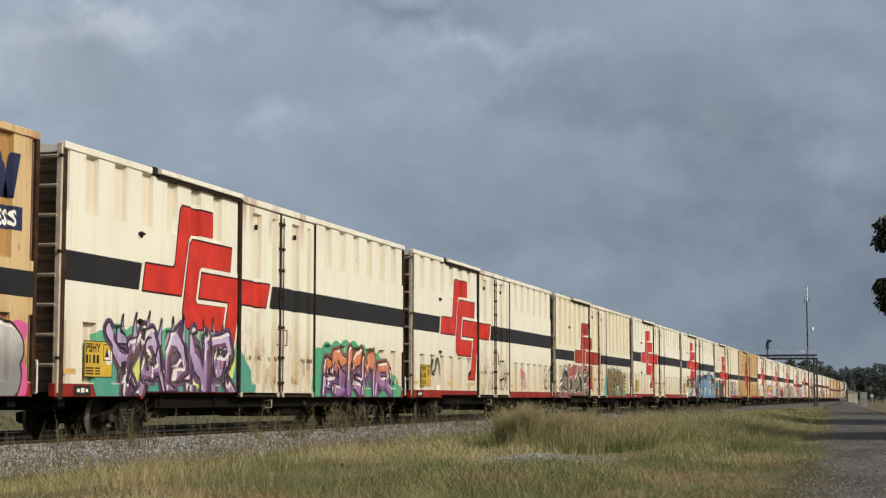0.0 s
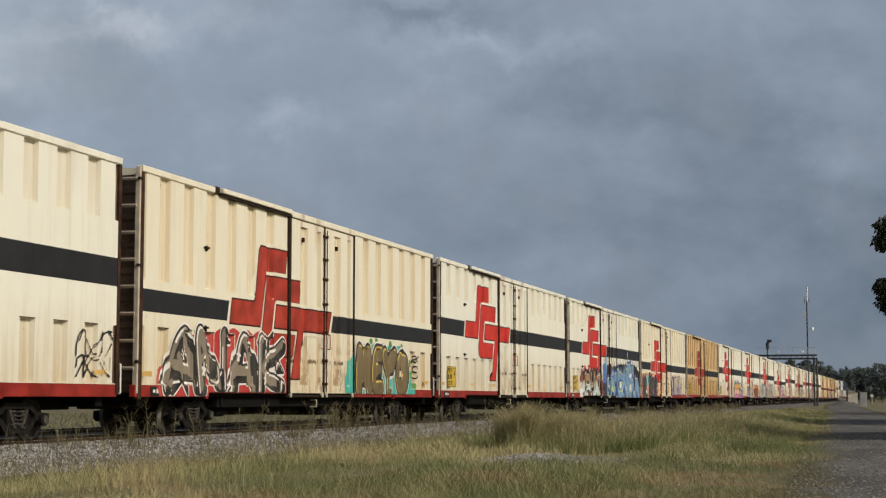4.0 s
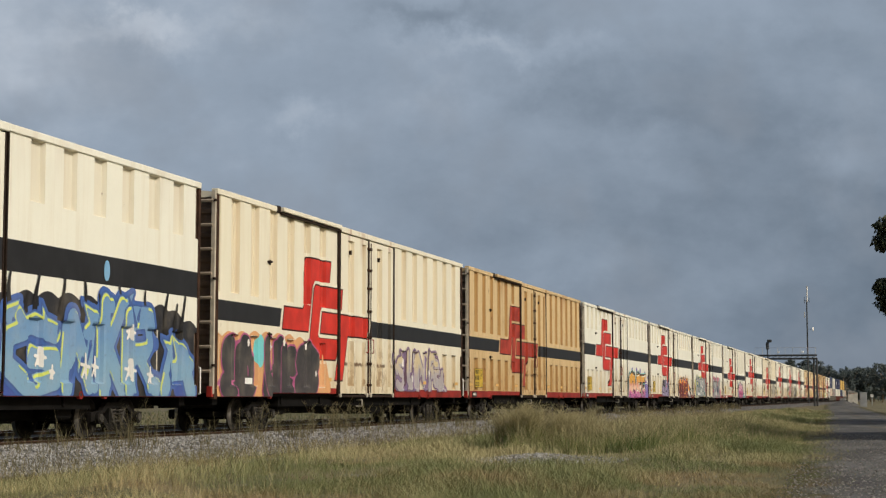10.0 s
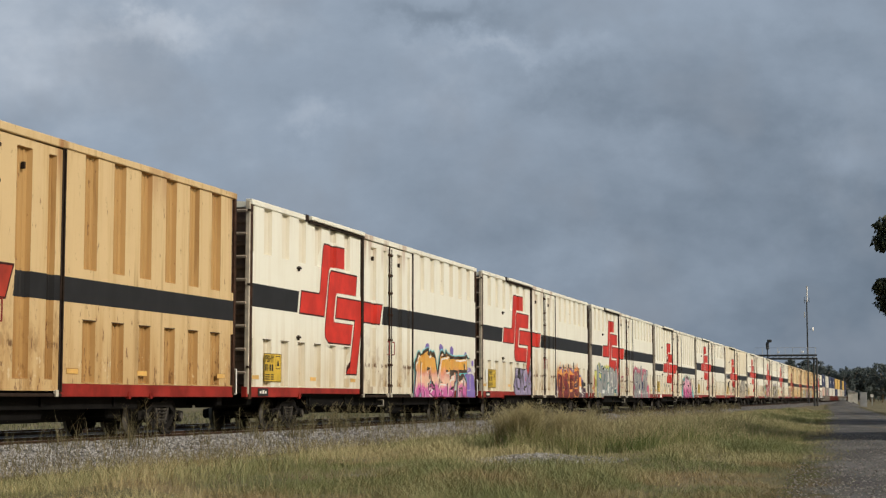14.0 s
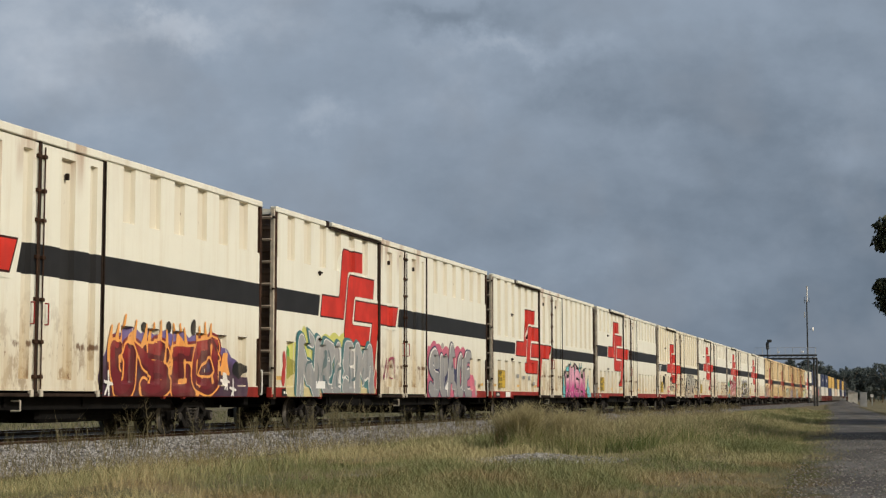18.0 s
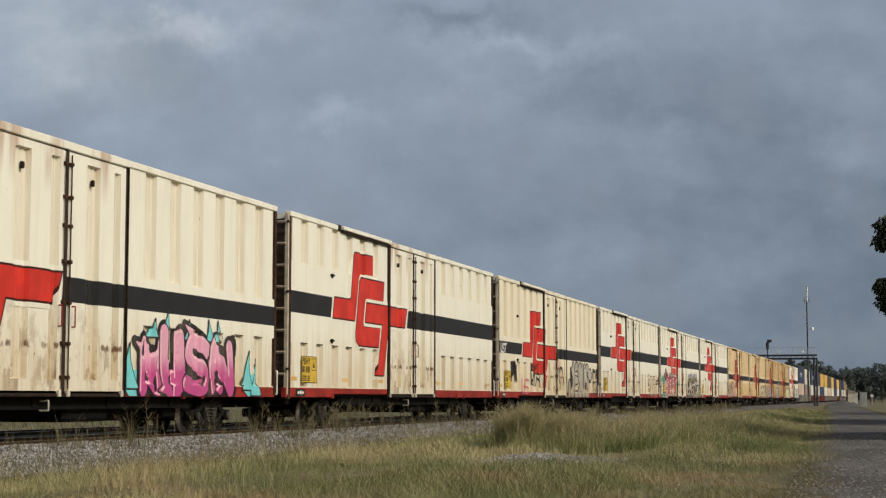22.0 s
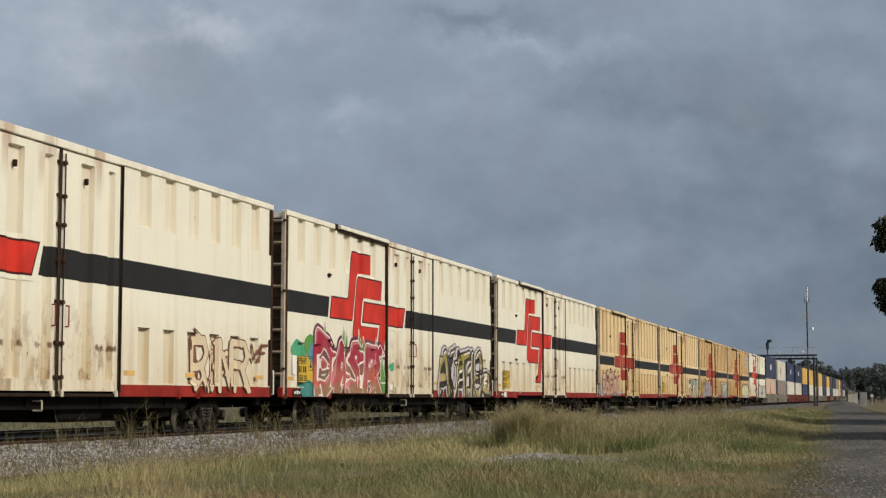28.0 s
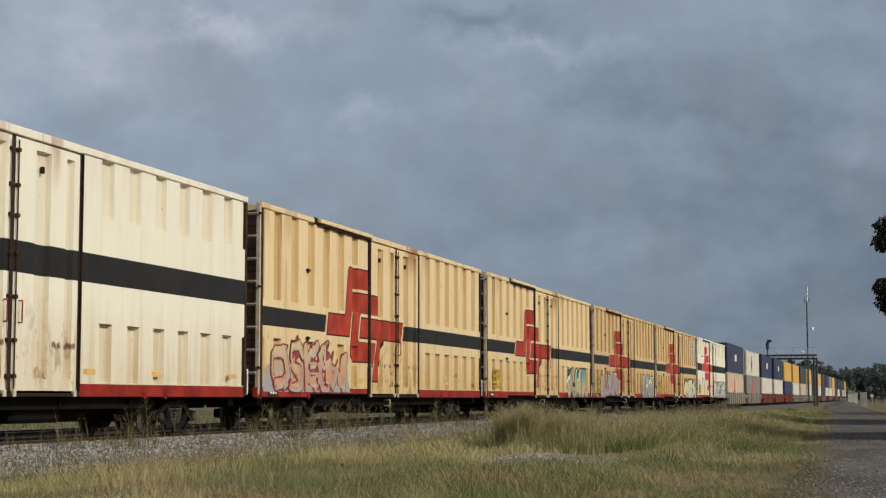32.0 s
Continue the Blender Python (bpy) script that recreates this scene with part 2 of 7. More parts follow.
across = m.math("ADD", across, m.math("MULTIPLY", m.math("SUBTRACT", m.noise(1.3, (1, 0.5, 1), detail=6, rough=0.65, seed=17), 0.5), 2.6))
verge = m.mix(m.ramp(m.noise(0.9, detail=5, seed=21), 0.42, 0.6), (0.078, 0.080, 0.030), (0.125, 0.095, 0.052))
c = m.mix(m.ramp(across, 1.75, 2.75), hs.outputs[0], verge)
c = m.mix(m.math("MULTIPLY", m.ramp(across, 0.55, 0.1), m.ramp(blot, 0.42, 0.6, 0.0, 0.45)), c, (0.115, 0.095, 0.055))
m.color(c)
m.roughness(0.95)
m.bsdf.inputs["Specular IOR Level"].default_value = 0.12
m.bump(peb.outputs["Distance"], 0.7, 0.04)
GRAVEL = m.mat

m = Net("grey_ballast_bed", 0.9)
peb = m.nt.nodes.new("ShaderNodeTexVoronoi")
peb.inputs["Scale"].default_value = 14
m.nt.links.new(m.coord.outputs["Object"], peb.inputs["Vector"])
c = m.mix(m.ramp(peb.outputs["Distance"], 0.1, 0.6), (0.27, 0.265, 0.26), (0.055, 0.052, 0.05))
c = m.mix(m.ramp(m.noise(0.7, detail=4), 0.45, 0.7, 0, 0.35), c, (0.15, 0.125, 0.10))
m.color(c)
m.bump(peb.outputs["Distance"], 1.0, 0.05)
BALLAST = m.mat


def sheet(name, xs, ys, height, material, label, category):
    X, Y = np.meshgrid(xs, ys)
    Z = height(X, Y)
    co = np.stack([X, Y, Z], -1).reshape(-1, 3)
    nx, ny = len(xs), len(ys)
    i = (np.arange(ny - 1)[:, None] * nx + np.arange(nx - 1)[None]).reshape(-1)
    faces = np.stack([i, i + 1, i + nx + 1, i + nx], 1)
    me = bpy.data.meshes.new(name)
    me.from_pydata(co.tolist(), [], faces.tolist())
    me.materials.append(material)
    me.polygons.foreach_set("use_smooth", [True] * len(me.polygons))
    return tagged(new(name, me), label, category, kind="structure")


near_x = np.arange(-30, 12.01, 0.35)
near_y = np.concatenate([np.arange(-12, 70, 0.5), np.arange(70, 200, 2.5)])
far_x = np.concatenate([[-3500, -1500, -600, -250, -120, -60], near_x, [30, 60, 120, 250, 600, 1500, 3500]])
far_y = np.concatenate([[-900, -300, -100, -40], near_y, [200, 260, 340, 450, 600, 900, 1500, 2600, 3900]])
sheet("ground", far_x, far_y, lambda X, Y: ground_height(X, Y), GROUND, "dry yellow-green grassy ground beside the railway line", "ground")


def road_strip():
    ys = np.concatenate([np.arange(-10, 60, 0.25), np.arange(60, 120, 1.0), np.arange(120, 420, 8.0)])
    bm = bm_new()
    rows = []
    for y in ys:
        mid = float(road_mid(y))
        half = 2.95 + 0.12 * math.sin(y * 0.35) + 0.1 * math.sin(y * 1.1) + 0.05 * math.sin(y * 3.7)
        rows.append([bm.verts.new((mid + half * f, y, 0.002 + 0.06 * (1 - f * f) ** 0.7 + 0.010 * math.sin(3 * f + y) * (1 - abs(f))))
                     for f in (-1, -0.7, -0.4, -0.1, 0.2, 0.5, 0.8, 1)])
    for a, b in zip(rows, rows[1:]):
        for i in range(7):
            bm.faces.new((a[i], a[i + 1], b[i + 1], b[i]))
    me = mesh_of("gravel_road", bm, [GRAVEL], True)
    tagged(new("gravel_road", me), "damp grey gravel access road beside the grass", "road", kind="structure")


road_strip()


# ---- tracks ----
def ballast_bed(x, name, y0, y1, label, sides=True):
    prof = ((-2.9, 0.02), (-1.5, 0.44), (-0.95, 0.47), (0.95, 0.47), (1.38, 0.45), (2.55, 0.14), (2.95, 0.02))
    bm = bm_new()
    rows = [[bm.verts.new((x + a, y, h)) for a, h in prof] for y in np.linspace(y0, y1, 60)]
    for a, b in zip(rows, rows[1:]):
        for i in range(len(prof) - 1):
            # the bed below the train takes the stone with shade in its colour
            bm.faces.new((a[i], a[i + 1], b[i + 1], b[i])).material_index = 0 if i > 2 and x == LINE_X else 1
    tagged(new(name, mesh_of(name, bm, [BALLAST, OILY_SHADE])), label, "ballast", kind="structure")


def rails(x, y0, y1):
    root = thing("railway_track", "standard gauge railway track on concrete sleepers", "track", kind="structure")
    prof = ((-0.07, 0), (0.07, 0), (0.07, 0.015), (0.01, 0.03), (0.01, 0.115), (0.035, 0.125), (0.035, 0.155), (-0.035, 0.155), (-0.035, 0.125), (-0.01, 0.115), (-0.01, 0.03), (-0.07, 0.015))
    for side in (-1, 1):
        bm = bm_new()
        rings = [[bm.verts.new((x + side * 0.7525 + a, y, RAIL - 0.155 + h)) for a, h in prof] for y in (y0, y1)]
        n = len(prof)
        for i in range(n):
            f = bm.faces.new((rings[0][i], rings[0][(i + 1) % n], rings[1][(i + 1) % n], rings[1][i]))
            f.material_index = 1 if i == 6 else 0
        part("rail", bm, [RAIL_RUST, RAIL_TOP], root)
    bm = bm_new()
    box(bm, -1.25, 1.25, -0.125, 0.125, -0.14, 0.06, bevel=0.02)
    me = mesh_of("sleeper", bm, [CONCRETE])
    for i in range(130):
        ob = hang("sleeper", me, root)
        ob.location = (x, 14 + i * 0.6, RAIL - 0.215)
    return root


# oily ballast, darkened further to hold the shade of the train
m = Net("oily_shaded_ballast", 0.9)
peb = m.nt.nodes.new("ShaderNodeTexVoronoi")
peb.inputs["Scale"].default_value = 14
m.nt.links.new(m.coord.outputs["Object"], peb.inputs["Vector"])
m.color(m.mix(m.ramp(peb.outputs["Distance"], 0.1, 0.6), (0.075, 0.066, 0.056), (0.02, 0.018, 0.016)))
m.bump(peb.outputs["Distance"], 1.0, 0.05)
OILY_SHADE = m.mat

ballast_bed(LINE_X, "ballast_1", -40, 1100, "pale grey crushed stone ballast shoulder of the railway")
rails(LINE_X, -40, 1100)
ballast_bed(LINE_X - 4.6, "ballast_2", -40, 1100, "oily ballast of the second track, coloured darker for the train's shade")
rails(LINE_X - 4.6, -40, 1100)


# ---- the vans of the train ----
# Along a van: u from its leading corner, z over the rail. The side that shows is the +x side.
LEFT = [(0.95 + 1.34 * i, 1.53 + 1.34 * i) for i in range(6)]
RIGHT = [(16.05 + 1.33 * i, 16.63 + 1.33 * i) for i in range(6)]
DOOR = [(10.30, 10.92), (11.72, 12.1), (13.25, 13.85), (14.5, 14.82)]
SLOPE, DEEP = 0.05, 0.10


def channels(kind):
    """The pressed channels of a side: (u0, u1, z0, z1, fluted)."""
    if kind == "short":
        top, low, flute = (4.80, 6.07), (1.19, 2.48), False
    else:
        top, low, flute = (3.60, 6.07), (1.19, 2.53), True
    out = []
    for a, b in LEFT + RIGHT + [(0.0, 0.25), (23.98, 24.3)]:
        out += [(a, b, *top, flute), (a, b, *low, flute)]
    for a, b in DOOR:
        out.append((a, b, 1.25, 5.86, flute))
    return out


def relief(kind, u, z):
    """How far the sheet stands back at (u, z)."""
    for a, b, z0, z1, flute in channels(kind):
        if a <= u <= b and z0 <= z <= z1:
            e = min(u - a, b - u, SLOPE) / SLOPE
            ez = min(z - z0, z1 - z, 0.03) / 0.03
            f = (u - a) / (b - a)
            ridge = max(0.0, *(min(1.0, (0.075 - abs(f - c)) / 0.04) for c in (0.35, 0.65))) if flute else 0.0
            return (DEEP * e - 0.030 * ridge) * ez
    return 0.0


def cuts(kind, u0, u1):
    us, zs = {u0, u1}, set()
    for a, b, z0, z1, flute in channels(kind):
        w = b - a
        inner = [a + f * w for f in (0.275, 0.315, 0.385, 0.425, 0.575, 0.615, 0.685, 0.725)] if flute else ()
        for v in (a, a + SLOPE, b - SLOPE, b, *inner):
            if u0 < v < u1:
                us.add(round(v, 4))
        if u0 < a < u1 or u0 < b < u1 or (a <= u0 and b >= u1):
            zs |= {z0, z0 + 0.03, z1 - 0.03, z1}
    return sorted(us), sorted(zs)


def pressed_sheet(kind, u0, u1, z0, z1, x=HALF, thick=0.03):
    """A pressed steel sheet, its channels real recesses; channel faces take slot 1."""
    us, zs = cuts(kind, u0, u1)
    zs = sorted({z0, z1, *(z for z in zs if z0 < z < z1)})
    bm = bm_new()
    grid = []
    for u in us:
        probe = min(max(u, u0 + 1e-4), u1 - 1e-4)
        grid.append([bm.verts.new((x - relief(kind, probe, min(max(z, z0 + 1e-4), z1 - 1e-4)), u, z)) for z in zs])
    for i in range(len(us) - 1):
        for j in range(len(zs) - 1):
            f = bm.faces.new((grid[i][j], grid[i + 1][j], grid[i + 1][j + 1], grid[i][j + 1]))
            # recessed faces get the darker enamel of the pair
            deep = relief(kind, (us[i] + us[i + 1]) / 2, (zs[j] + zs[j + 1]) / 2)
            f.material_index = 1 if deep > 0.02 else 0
    rim = [(us[0], zs[0]), (us[-1], zs[0]), (us[-1], zs[-1]), (us[0], zs[-1])]
    back = [bm.verts.new((x - DEEP - thick, u, z)) for u, z in rim]
    front = [grid[0][0], grid[-1][0], grid[-1][-1], grid[0][-1]]
    bm.faces.new(back[::-1])
    edges = ([g[0] for g in grid], grid[-1], [g[-1] for g in grid][::-1], grid[0][::-1])
    for k, run_of in enumerate(edges):
        bm.faces.new([back[k], back[(k + 1) % 4], *list(run_of)[::-1]])
    return bm


def drape(bm, kind, lift, x=HALF):
    """Lays flat paint, drawn at (y, z), on the pressed side."""
    ys = [v.co.y for v in bm.verts]
    zv = [v.co.z for v in bm.verts]
    us, zs = cuts(kind, min(ys), max(ys))
    for u in us[1:-1]:
        bmesh.ops.bisect_plane(bm, geom=bm.verts[:] + bm.edges[:] + bm.faces[:], plane_co=(0, u, 0), plane_no=(0, 1, 0), dist=1e-5)
    for z in zs:
        if min(zv) < z < max(zv):
            bmesh.ops.bisect_plane(bm, geom=bm.verts[:] + bm.edges[:] + bm.faces[:], plane_co=(0, 0, z), plane_no=(0, 0, 1), dist=1e-5)
    for v in bm.verts:
        v.co.x = x + lift - relief(kind, v.co.y, v.co.z)
    return bm


def flat(polys):
    bm = bm_new()
    for p in polys:
        bm.faces.new([bm.verts.new((0, u, z)) for u, z in p])
    for f in bm.faces:
        f.normal_update()
        if f.normal.x < 0:
            f.normal_flip()
    bmesh.ops.triangulate(bm, faces=bm.faces[:], ngon_method="EAR_CLIP")
    for f in bm.faces:
        f.normal_update()
        if f.normal.x < 0:
            f.normal_flip()
    return bm


def grown(poly, d):
    """The outline of a polygon, pushed out by d."""
    n = len(poly)
    area = sum(poly[i][0] * poly[(i + 1) % n][1] - poly[(i + 1) % n][0] * poly[i][1] for i in range(n))
    s = 1 if area > 0 else -1
    out = []
    for i in range(n):
        p, a, b = Vector(poly[i]), Vector(poly[i - 1]), Vector(poly[(i + 1) % n])
        d1, d2 = (p - a).normalized(), (b - p).normalized()
        n1, n2 = Vector((d1.y, -d1.x)) * s, Vector((d2.y, -d2.x)) * s
        h = n1 + n2
        h = h / max(0.35, h.dot(n1)) if h.length > 1e-6 else n1
        out.append(tuple(p + h * d))
    return out


EMBLEM = {
    "hook": [(5.70, 5.40), (5.80, 5.51), (7.76, 5.52), (7.64, 4.89), (6.36, 4.87), (6.22, 4.74), (5.86, 3.35), (3.74, 3.35), (3.88, 3.96), (5.36, 3.97), (5.46, 4.08)],
    "arm": [(6.28, 4.62), (6.42, 4.74), (8.84, 4.74), (8.74, 4.13), (6.98, 4.11), (6.84, 4.0), (6.66, 3.29), (6.78, 3.18), (8.47, 3.18), (8.31, 2.57), (6.22, 2.57), (5.93, 2.72), (5.90, 2.95)],
    "stem": [(6.98, 3.96), (11.50, 3.97), (11.24, 3.35), (9.33, 3.35), (8.84, 1.64), (8.16, 1.64), (8.69, 3.35), (6.83, 3.35)],
}
STRIPES = [[(0.06, 3.33), (3.55, 3.33), (3.69, 3.96), (0.06, 3.96)], [(11.55, 3.34), (24.2, 3.34), (24.2, 3.97), (11.73, 3.97)]]
SEAMS = ((9.30, 9.42), (12.30, 12.43), (15.08, 15.20))


def split(bm):
    """Opens paint where the door seals run."""
    for a, b in SEAMS:
        for u in (a, b):
            bmesh.ops.bisect_plane(bm, geom=bm.verts[:] + bm.edges[:] + bm.faces[:], plane_co=(0, u, 0), plane_no=(0, 1, 0), dist=1e-5)
        gone = [f for f in bm.faces if a < f.calc_center_median().y < b]
        bmesh.ops.delete(bm, geom=gone, context="FACES")
    return bm
STORE = {}


def stored(key, make, materials, smooth=False):
    if key not in STORE:
        STORE[key] = mesh_of(key[0], make(), materials, smooth)
    return STORE[key]


def emblem(kind, root, shift, lift, edging):
    """Red three-part emblem with white edging and dark outline, and the black stripe."""
    for i, poly in enumerate(STRIPES):
        p = [(u + (shift if 3 < u < 12 else 0), z + lift + (0.10 * (3.65 - z) / 0.3 if lift else 0) * 0.5) for u, z in poly]
        hang("stripe", stored(("stripe", kind, shift, i), lambda: split(drape(flat([p]), kind, 0.0015)), [BLACK]), root, "black painted waist stripe")
    for i, (name, poly) in enumerate(EMBLEM.items()):
        p = [(u + shift, z + lift * (1 if z > 2 else 0.4)) for u, z in poly]
        edge = hang("emblem_edge", stored(("edge", kind, shift, lift, name), lambda: split(drape(flat([grown(p, 0.15)]), kind, 0.004 + 0.006 * i)), [WHITE]), root, "pale edging of the emblem", [edging])
        hang("emblem_outline", stored(("line", kind, shift, lift, name), lambda: split(drape(flat([grown(p, 0.048)]), kind, 0.007 + 0.006 * i)), [LINE]), edge)
        hang("emblem_field", stored(("field", kind, shift, lift, name), lambda: split(drape(flat([p]), kind, 0.010 + 0.006 * i)), [RED]), edge, "red emblem field", [RED if shift < 1.3 or kind == "short" else RED_OLD])


# ---- bogies ----
def sideframe():
    """Cast side of a bogie in the y-z plane, about its centre."""
    bm = bm_new()
    bars = [[(-1.22, 0.36), (-1.22, 0.56), (-0.66, 0.60), (-0.66, 0.44)], [(1.22, 0.56), (1.22, 0.36), (0.66, 0.44), (0.66, 0.60)],
            [(-0.72, 0.60), (-0.52, 0.78), (0.52, 0.78), (0.72, 0.60), (0.62, 0.55), (0.46, 0.66), (-0.46, 0.66), (-0.62, 0.55)],
            [(-0.70, 0.40), (-0.60, 0.48), (-0.40, 0.30), (0.40, 0.30), (0.60, 0.48), (0.70, 0.40), (0.46, 0.16), (-0.46, 0.16)],
            [(-0.40, 0.28), (-0.28, 0.28), (-0.28, 0.70), (-0.40, 0.70)], [(0.28, 0.28), (0.40, 0.28), (0.40, 0.70), (0.28, 0.70)]]
    for poly in bars:
        for x, flip in ((-0.055, True), (0.055, False)):
            vs = [bm.verts.new((x, y, z)) for y, z in poly]
            bm.faces.new(vs[::-1] if flip else vs)
        bm.verts.ensure_lookup_table()
        n = len(poly)
        a, b = bm.verts[-2 * n:-n], bm.verts[-n:]
        for i in range(n):
            bm.faces.new((a[i], a[(i + 1) % n], b[(i + 1) % n], b[i]))
    for y in (-0.925, 0.925):
        tube(bm, (-0.09, y, 0.44), (0.13, y, 0.44), 0.135, 14)
        tube(bm, (0.13, y, 0.44), (0.16, y, 0.44), 0.085, 10, mi=1)
    bmesh.ops.recalc_face_normals(bm, faces=bm.faces)
    return bm


def wedge(side):
    """Dusty friction wedge beside the springs of a bogie, pale to stand for caught light."""
    bm = bm_new()
    rings = [[bm.verts.new((x, side * a, z)) for a, z in ((0.37, 0.64), (0.29, 0.64), (0.10, 0.28), (0.19, 0.28))] for x in (0.0, 0.075)]
    bm.faces.new(rings[0][::-1])
    bm.faces.new(rings[1])
    for i in range(4):
        bm.faces.new((rings[0][i], rings[0][(i + 1) % 4], rings[1][(i + 1) % 4], rings[1][i]))
    bmesh.ops.recalc_face_normals(bm, faces=bm.faces)
    return bm


def wheelset():
    """Axle with two wheels, turning about x; its origin is the axle's centre."""
    bm = bm_new()
    for s in (-1, 1):
        prof = [(0.66, 0.09), (0.70, 0.12), (0.715, 0.35), (0.69, 0.37), (0.685, 0.455), (0.715, 0.458), (0.722, 0.437), (0.82, 0.43), (0.82, 0.375), (0.775, 0.355), (0.765, 0.14), (0.80, 0.11), (0.84, 0.09)]
        lathe(bm, [(s * a, r) for a, r in prof], 32)
        for i in range(3):
            c = 2 * math.pi * i / 3
            tube(bm, (s * 0.74, 0.24 * math.cos(c), 0.24 * math.sin(c)), (s * 0.79, 0.24 * math.cos(c), 0.24 * math.sin(c)), 0.035, 8)
    tube(bm, (-0.95, 0, 0), (0.95, 0, 0), 0.08, 12)
    bmesh.ops.recalc_face_normals(bm, faces=bm.faces)
    for f in bm.faces:
        r = math.hypot(f.calc_center_median().y, f.calc_center_median().z)
        f.material_index = 1 if 0.428 < r < 0.44 else 0
    return bm


def spring():
    bm = bm_new()
    n, turns = 48, 4
    last = None
    for i in range(n + 1):
        a = 2 * math.pi * turns * i / n
        p = (0.09 * math.cos(a), 0.09 * math.sin(a), 0.28 + 0.34 * i / n)
        if last:
            tube(bm, last, p, 0.021, 4, caps=False)
        last = p
    return bm


WHEELSETS = []


def bogie(root, u):
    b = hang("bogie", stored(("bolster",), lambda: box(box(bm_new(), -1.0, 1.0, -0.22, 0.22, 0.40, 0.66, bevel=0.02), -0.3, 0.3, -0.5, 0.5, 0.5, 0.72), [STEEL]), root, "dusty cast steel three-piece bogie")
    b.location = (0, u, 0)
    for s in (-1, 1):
        f = hang("sideframe", stored(("sideframe",), sideframe, [CAST, LIT_DUST]), b)
        f.location, f.rotation_euler = (s * 1.0, 0, 0), (0, 0, 0 if s > 0 else math.pi)
        for d in (-0.11, 0.11):
            c = hang("spring", stored(("spring",), spring, [LIT_DUST]), b)
            c.location = (s * 1.0, d * 1.5, 0)
    for side in (-1, 1):
        hang("wedge", stored(("wedge", side), lambda: wedge(side), [LIT_DUST]), b).location = (1.0, 0, 0)
    for y in (-0.925, 0.925):
        w = hang("wheelset", stored(("wheelset",), wheelset, [WHEEL, TREAD], True), b, "steel wheels on an axle")
        w.location = (0, y, 0.437)
        WHEELSETS.append((w, y))
    for y in (-0.39, 0.39):
        beam = hang("brake_beam", stored(("brake",), lambda: box(bm_new(), -0.7, 0.7, -0.03, 0.03, 0.30, 0.38), [STEEL]), b)
        beam.location = (0, y, 0)
    return b


def coupler():
    bm = bm_new()
    box(bm, -0.12, 0.12, -0.55, 0.2, 0.72, 0.98, bevel=0.03)
    box(bm, -0.20, 0.20, -0.62, -0.40, 0.68, 1.02, bevel=0.05)
    return bm


def end_wall():
    """End sheet with horizontal pressed ribs, facing -y."""
    bm = bm_new()
    zs, ys = [1.0], [0.0]
    for i in range(8):
        z = 1.30 + 0.62 * i
        for dz, dy in ((-0.10, 0), (-0.05, -0.06), (0.05, -0.06), (0.10, 0)):
            zs.append(z + dz)
            ys.append(dy)
    zs.append(6.1)
    ys.append(0)
    rows = [[bm.verts.new((x, 0.05 + y, z)) for x in (-1.3, 1.26)] for y, z in zip(ys, zs)]
    for a, b in zip(rows, rows[1:]):
        bm.faces.new((a[0], a[1], b[1], b[0]))
    box(bm, -1.3, 1.26, 0.06, 0.12, 1.0, 6.1)
    return bm


def roof():
    bm = bm_new()
    prof = [(-1.33, 6.0), (-1.33, 6.12), (-0.7, 6.2), (0, 6.22), (0.7, 6.2), (1.26, 6.14), (1.26, 6.0)]
    rings = [[bm.verts.new((x, u, z)) for x, z in prof] for u in (0.0, 24.22)]
    n = len(prof)
    for i in range(n):
        bm.faces.new((rings[0][i], rings[0][(i + 1) % n], rings[1][(i + 1) % n], rings[1][i]))
    bm.faces.new(rings[0][::-1])
    bm.faces.new(rings[1])
    bmesh.ops.recalc_face_normals(bm, faces=bm.faces)
    return bm


def lock_rod(u):
    bm = bm_new()
    tube(bm, (HALF + 0.045, u, 1.05), (HALF + 0.045, u, 5.95), 0.017, 8)
    for z in (1.3, 2.0, 2.85, 3.7, 4.45, 5.05, 5.75):
        box(bm, HALF - 0.01, HALF + 0.08, u - 0.05, u + 0.05, z - 0.04, z + 0.04, bevel=0.012)
    return bm


def u_handle(u, z0, z1, x=HALF, out=0.08, r=0.016):
    bm = bm_new()
    tube(bm, (x, u, z0), (x + out, u, z0), r, 6)
    tube(bm, (x + out, u, z0), (x + out, u, z1), r, 6)
    tube(bm, (x + out, u, z1), (x, u, z1), r, 6)
    return bm


def letters(text, size, y, z, material_unused=None, bold=0.0, shear=0.0):
    """Flat letters of the built-in font, drawn at (y, z), as a bmesh."""
    c = bpy.data.curves.new("letters", "FONT")
    c.body, c.size, c.offset, c.shear, c.resolution_u = text, size, bold, shear, 3
    ob = bpy.data.objects.new("letters", c)
    scene.collection.objects.link(ob)
    bpy.context.view_layer.update()
    me = ob.evaluated_get(bpy.context.evaluated_depsgraph_get()).to_mesh()
    bm = bm_new()
    bm.from_mesh(me)
    ob.to_mesh_clear()
    bpy.data.objects.remove(ob)
    bpy.data.curves.remove(c)
    for v in bm.verts:
        v.co = (0, y + v.co.x, z + v.co.y)
    for f in bm.faces:
        f.normal_update()
        if f.normal.x < 0:
            f.normal_flip()
    return bm


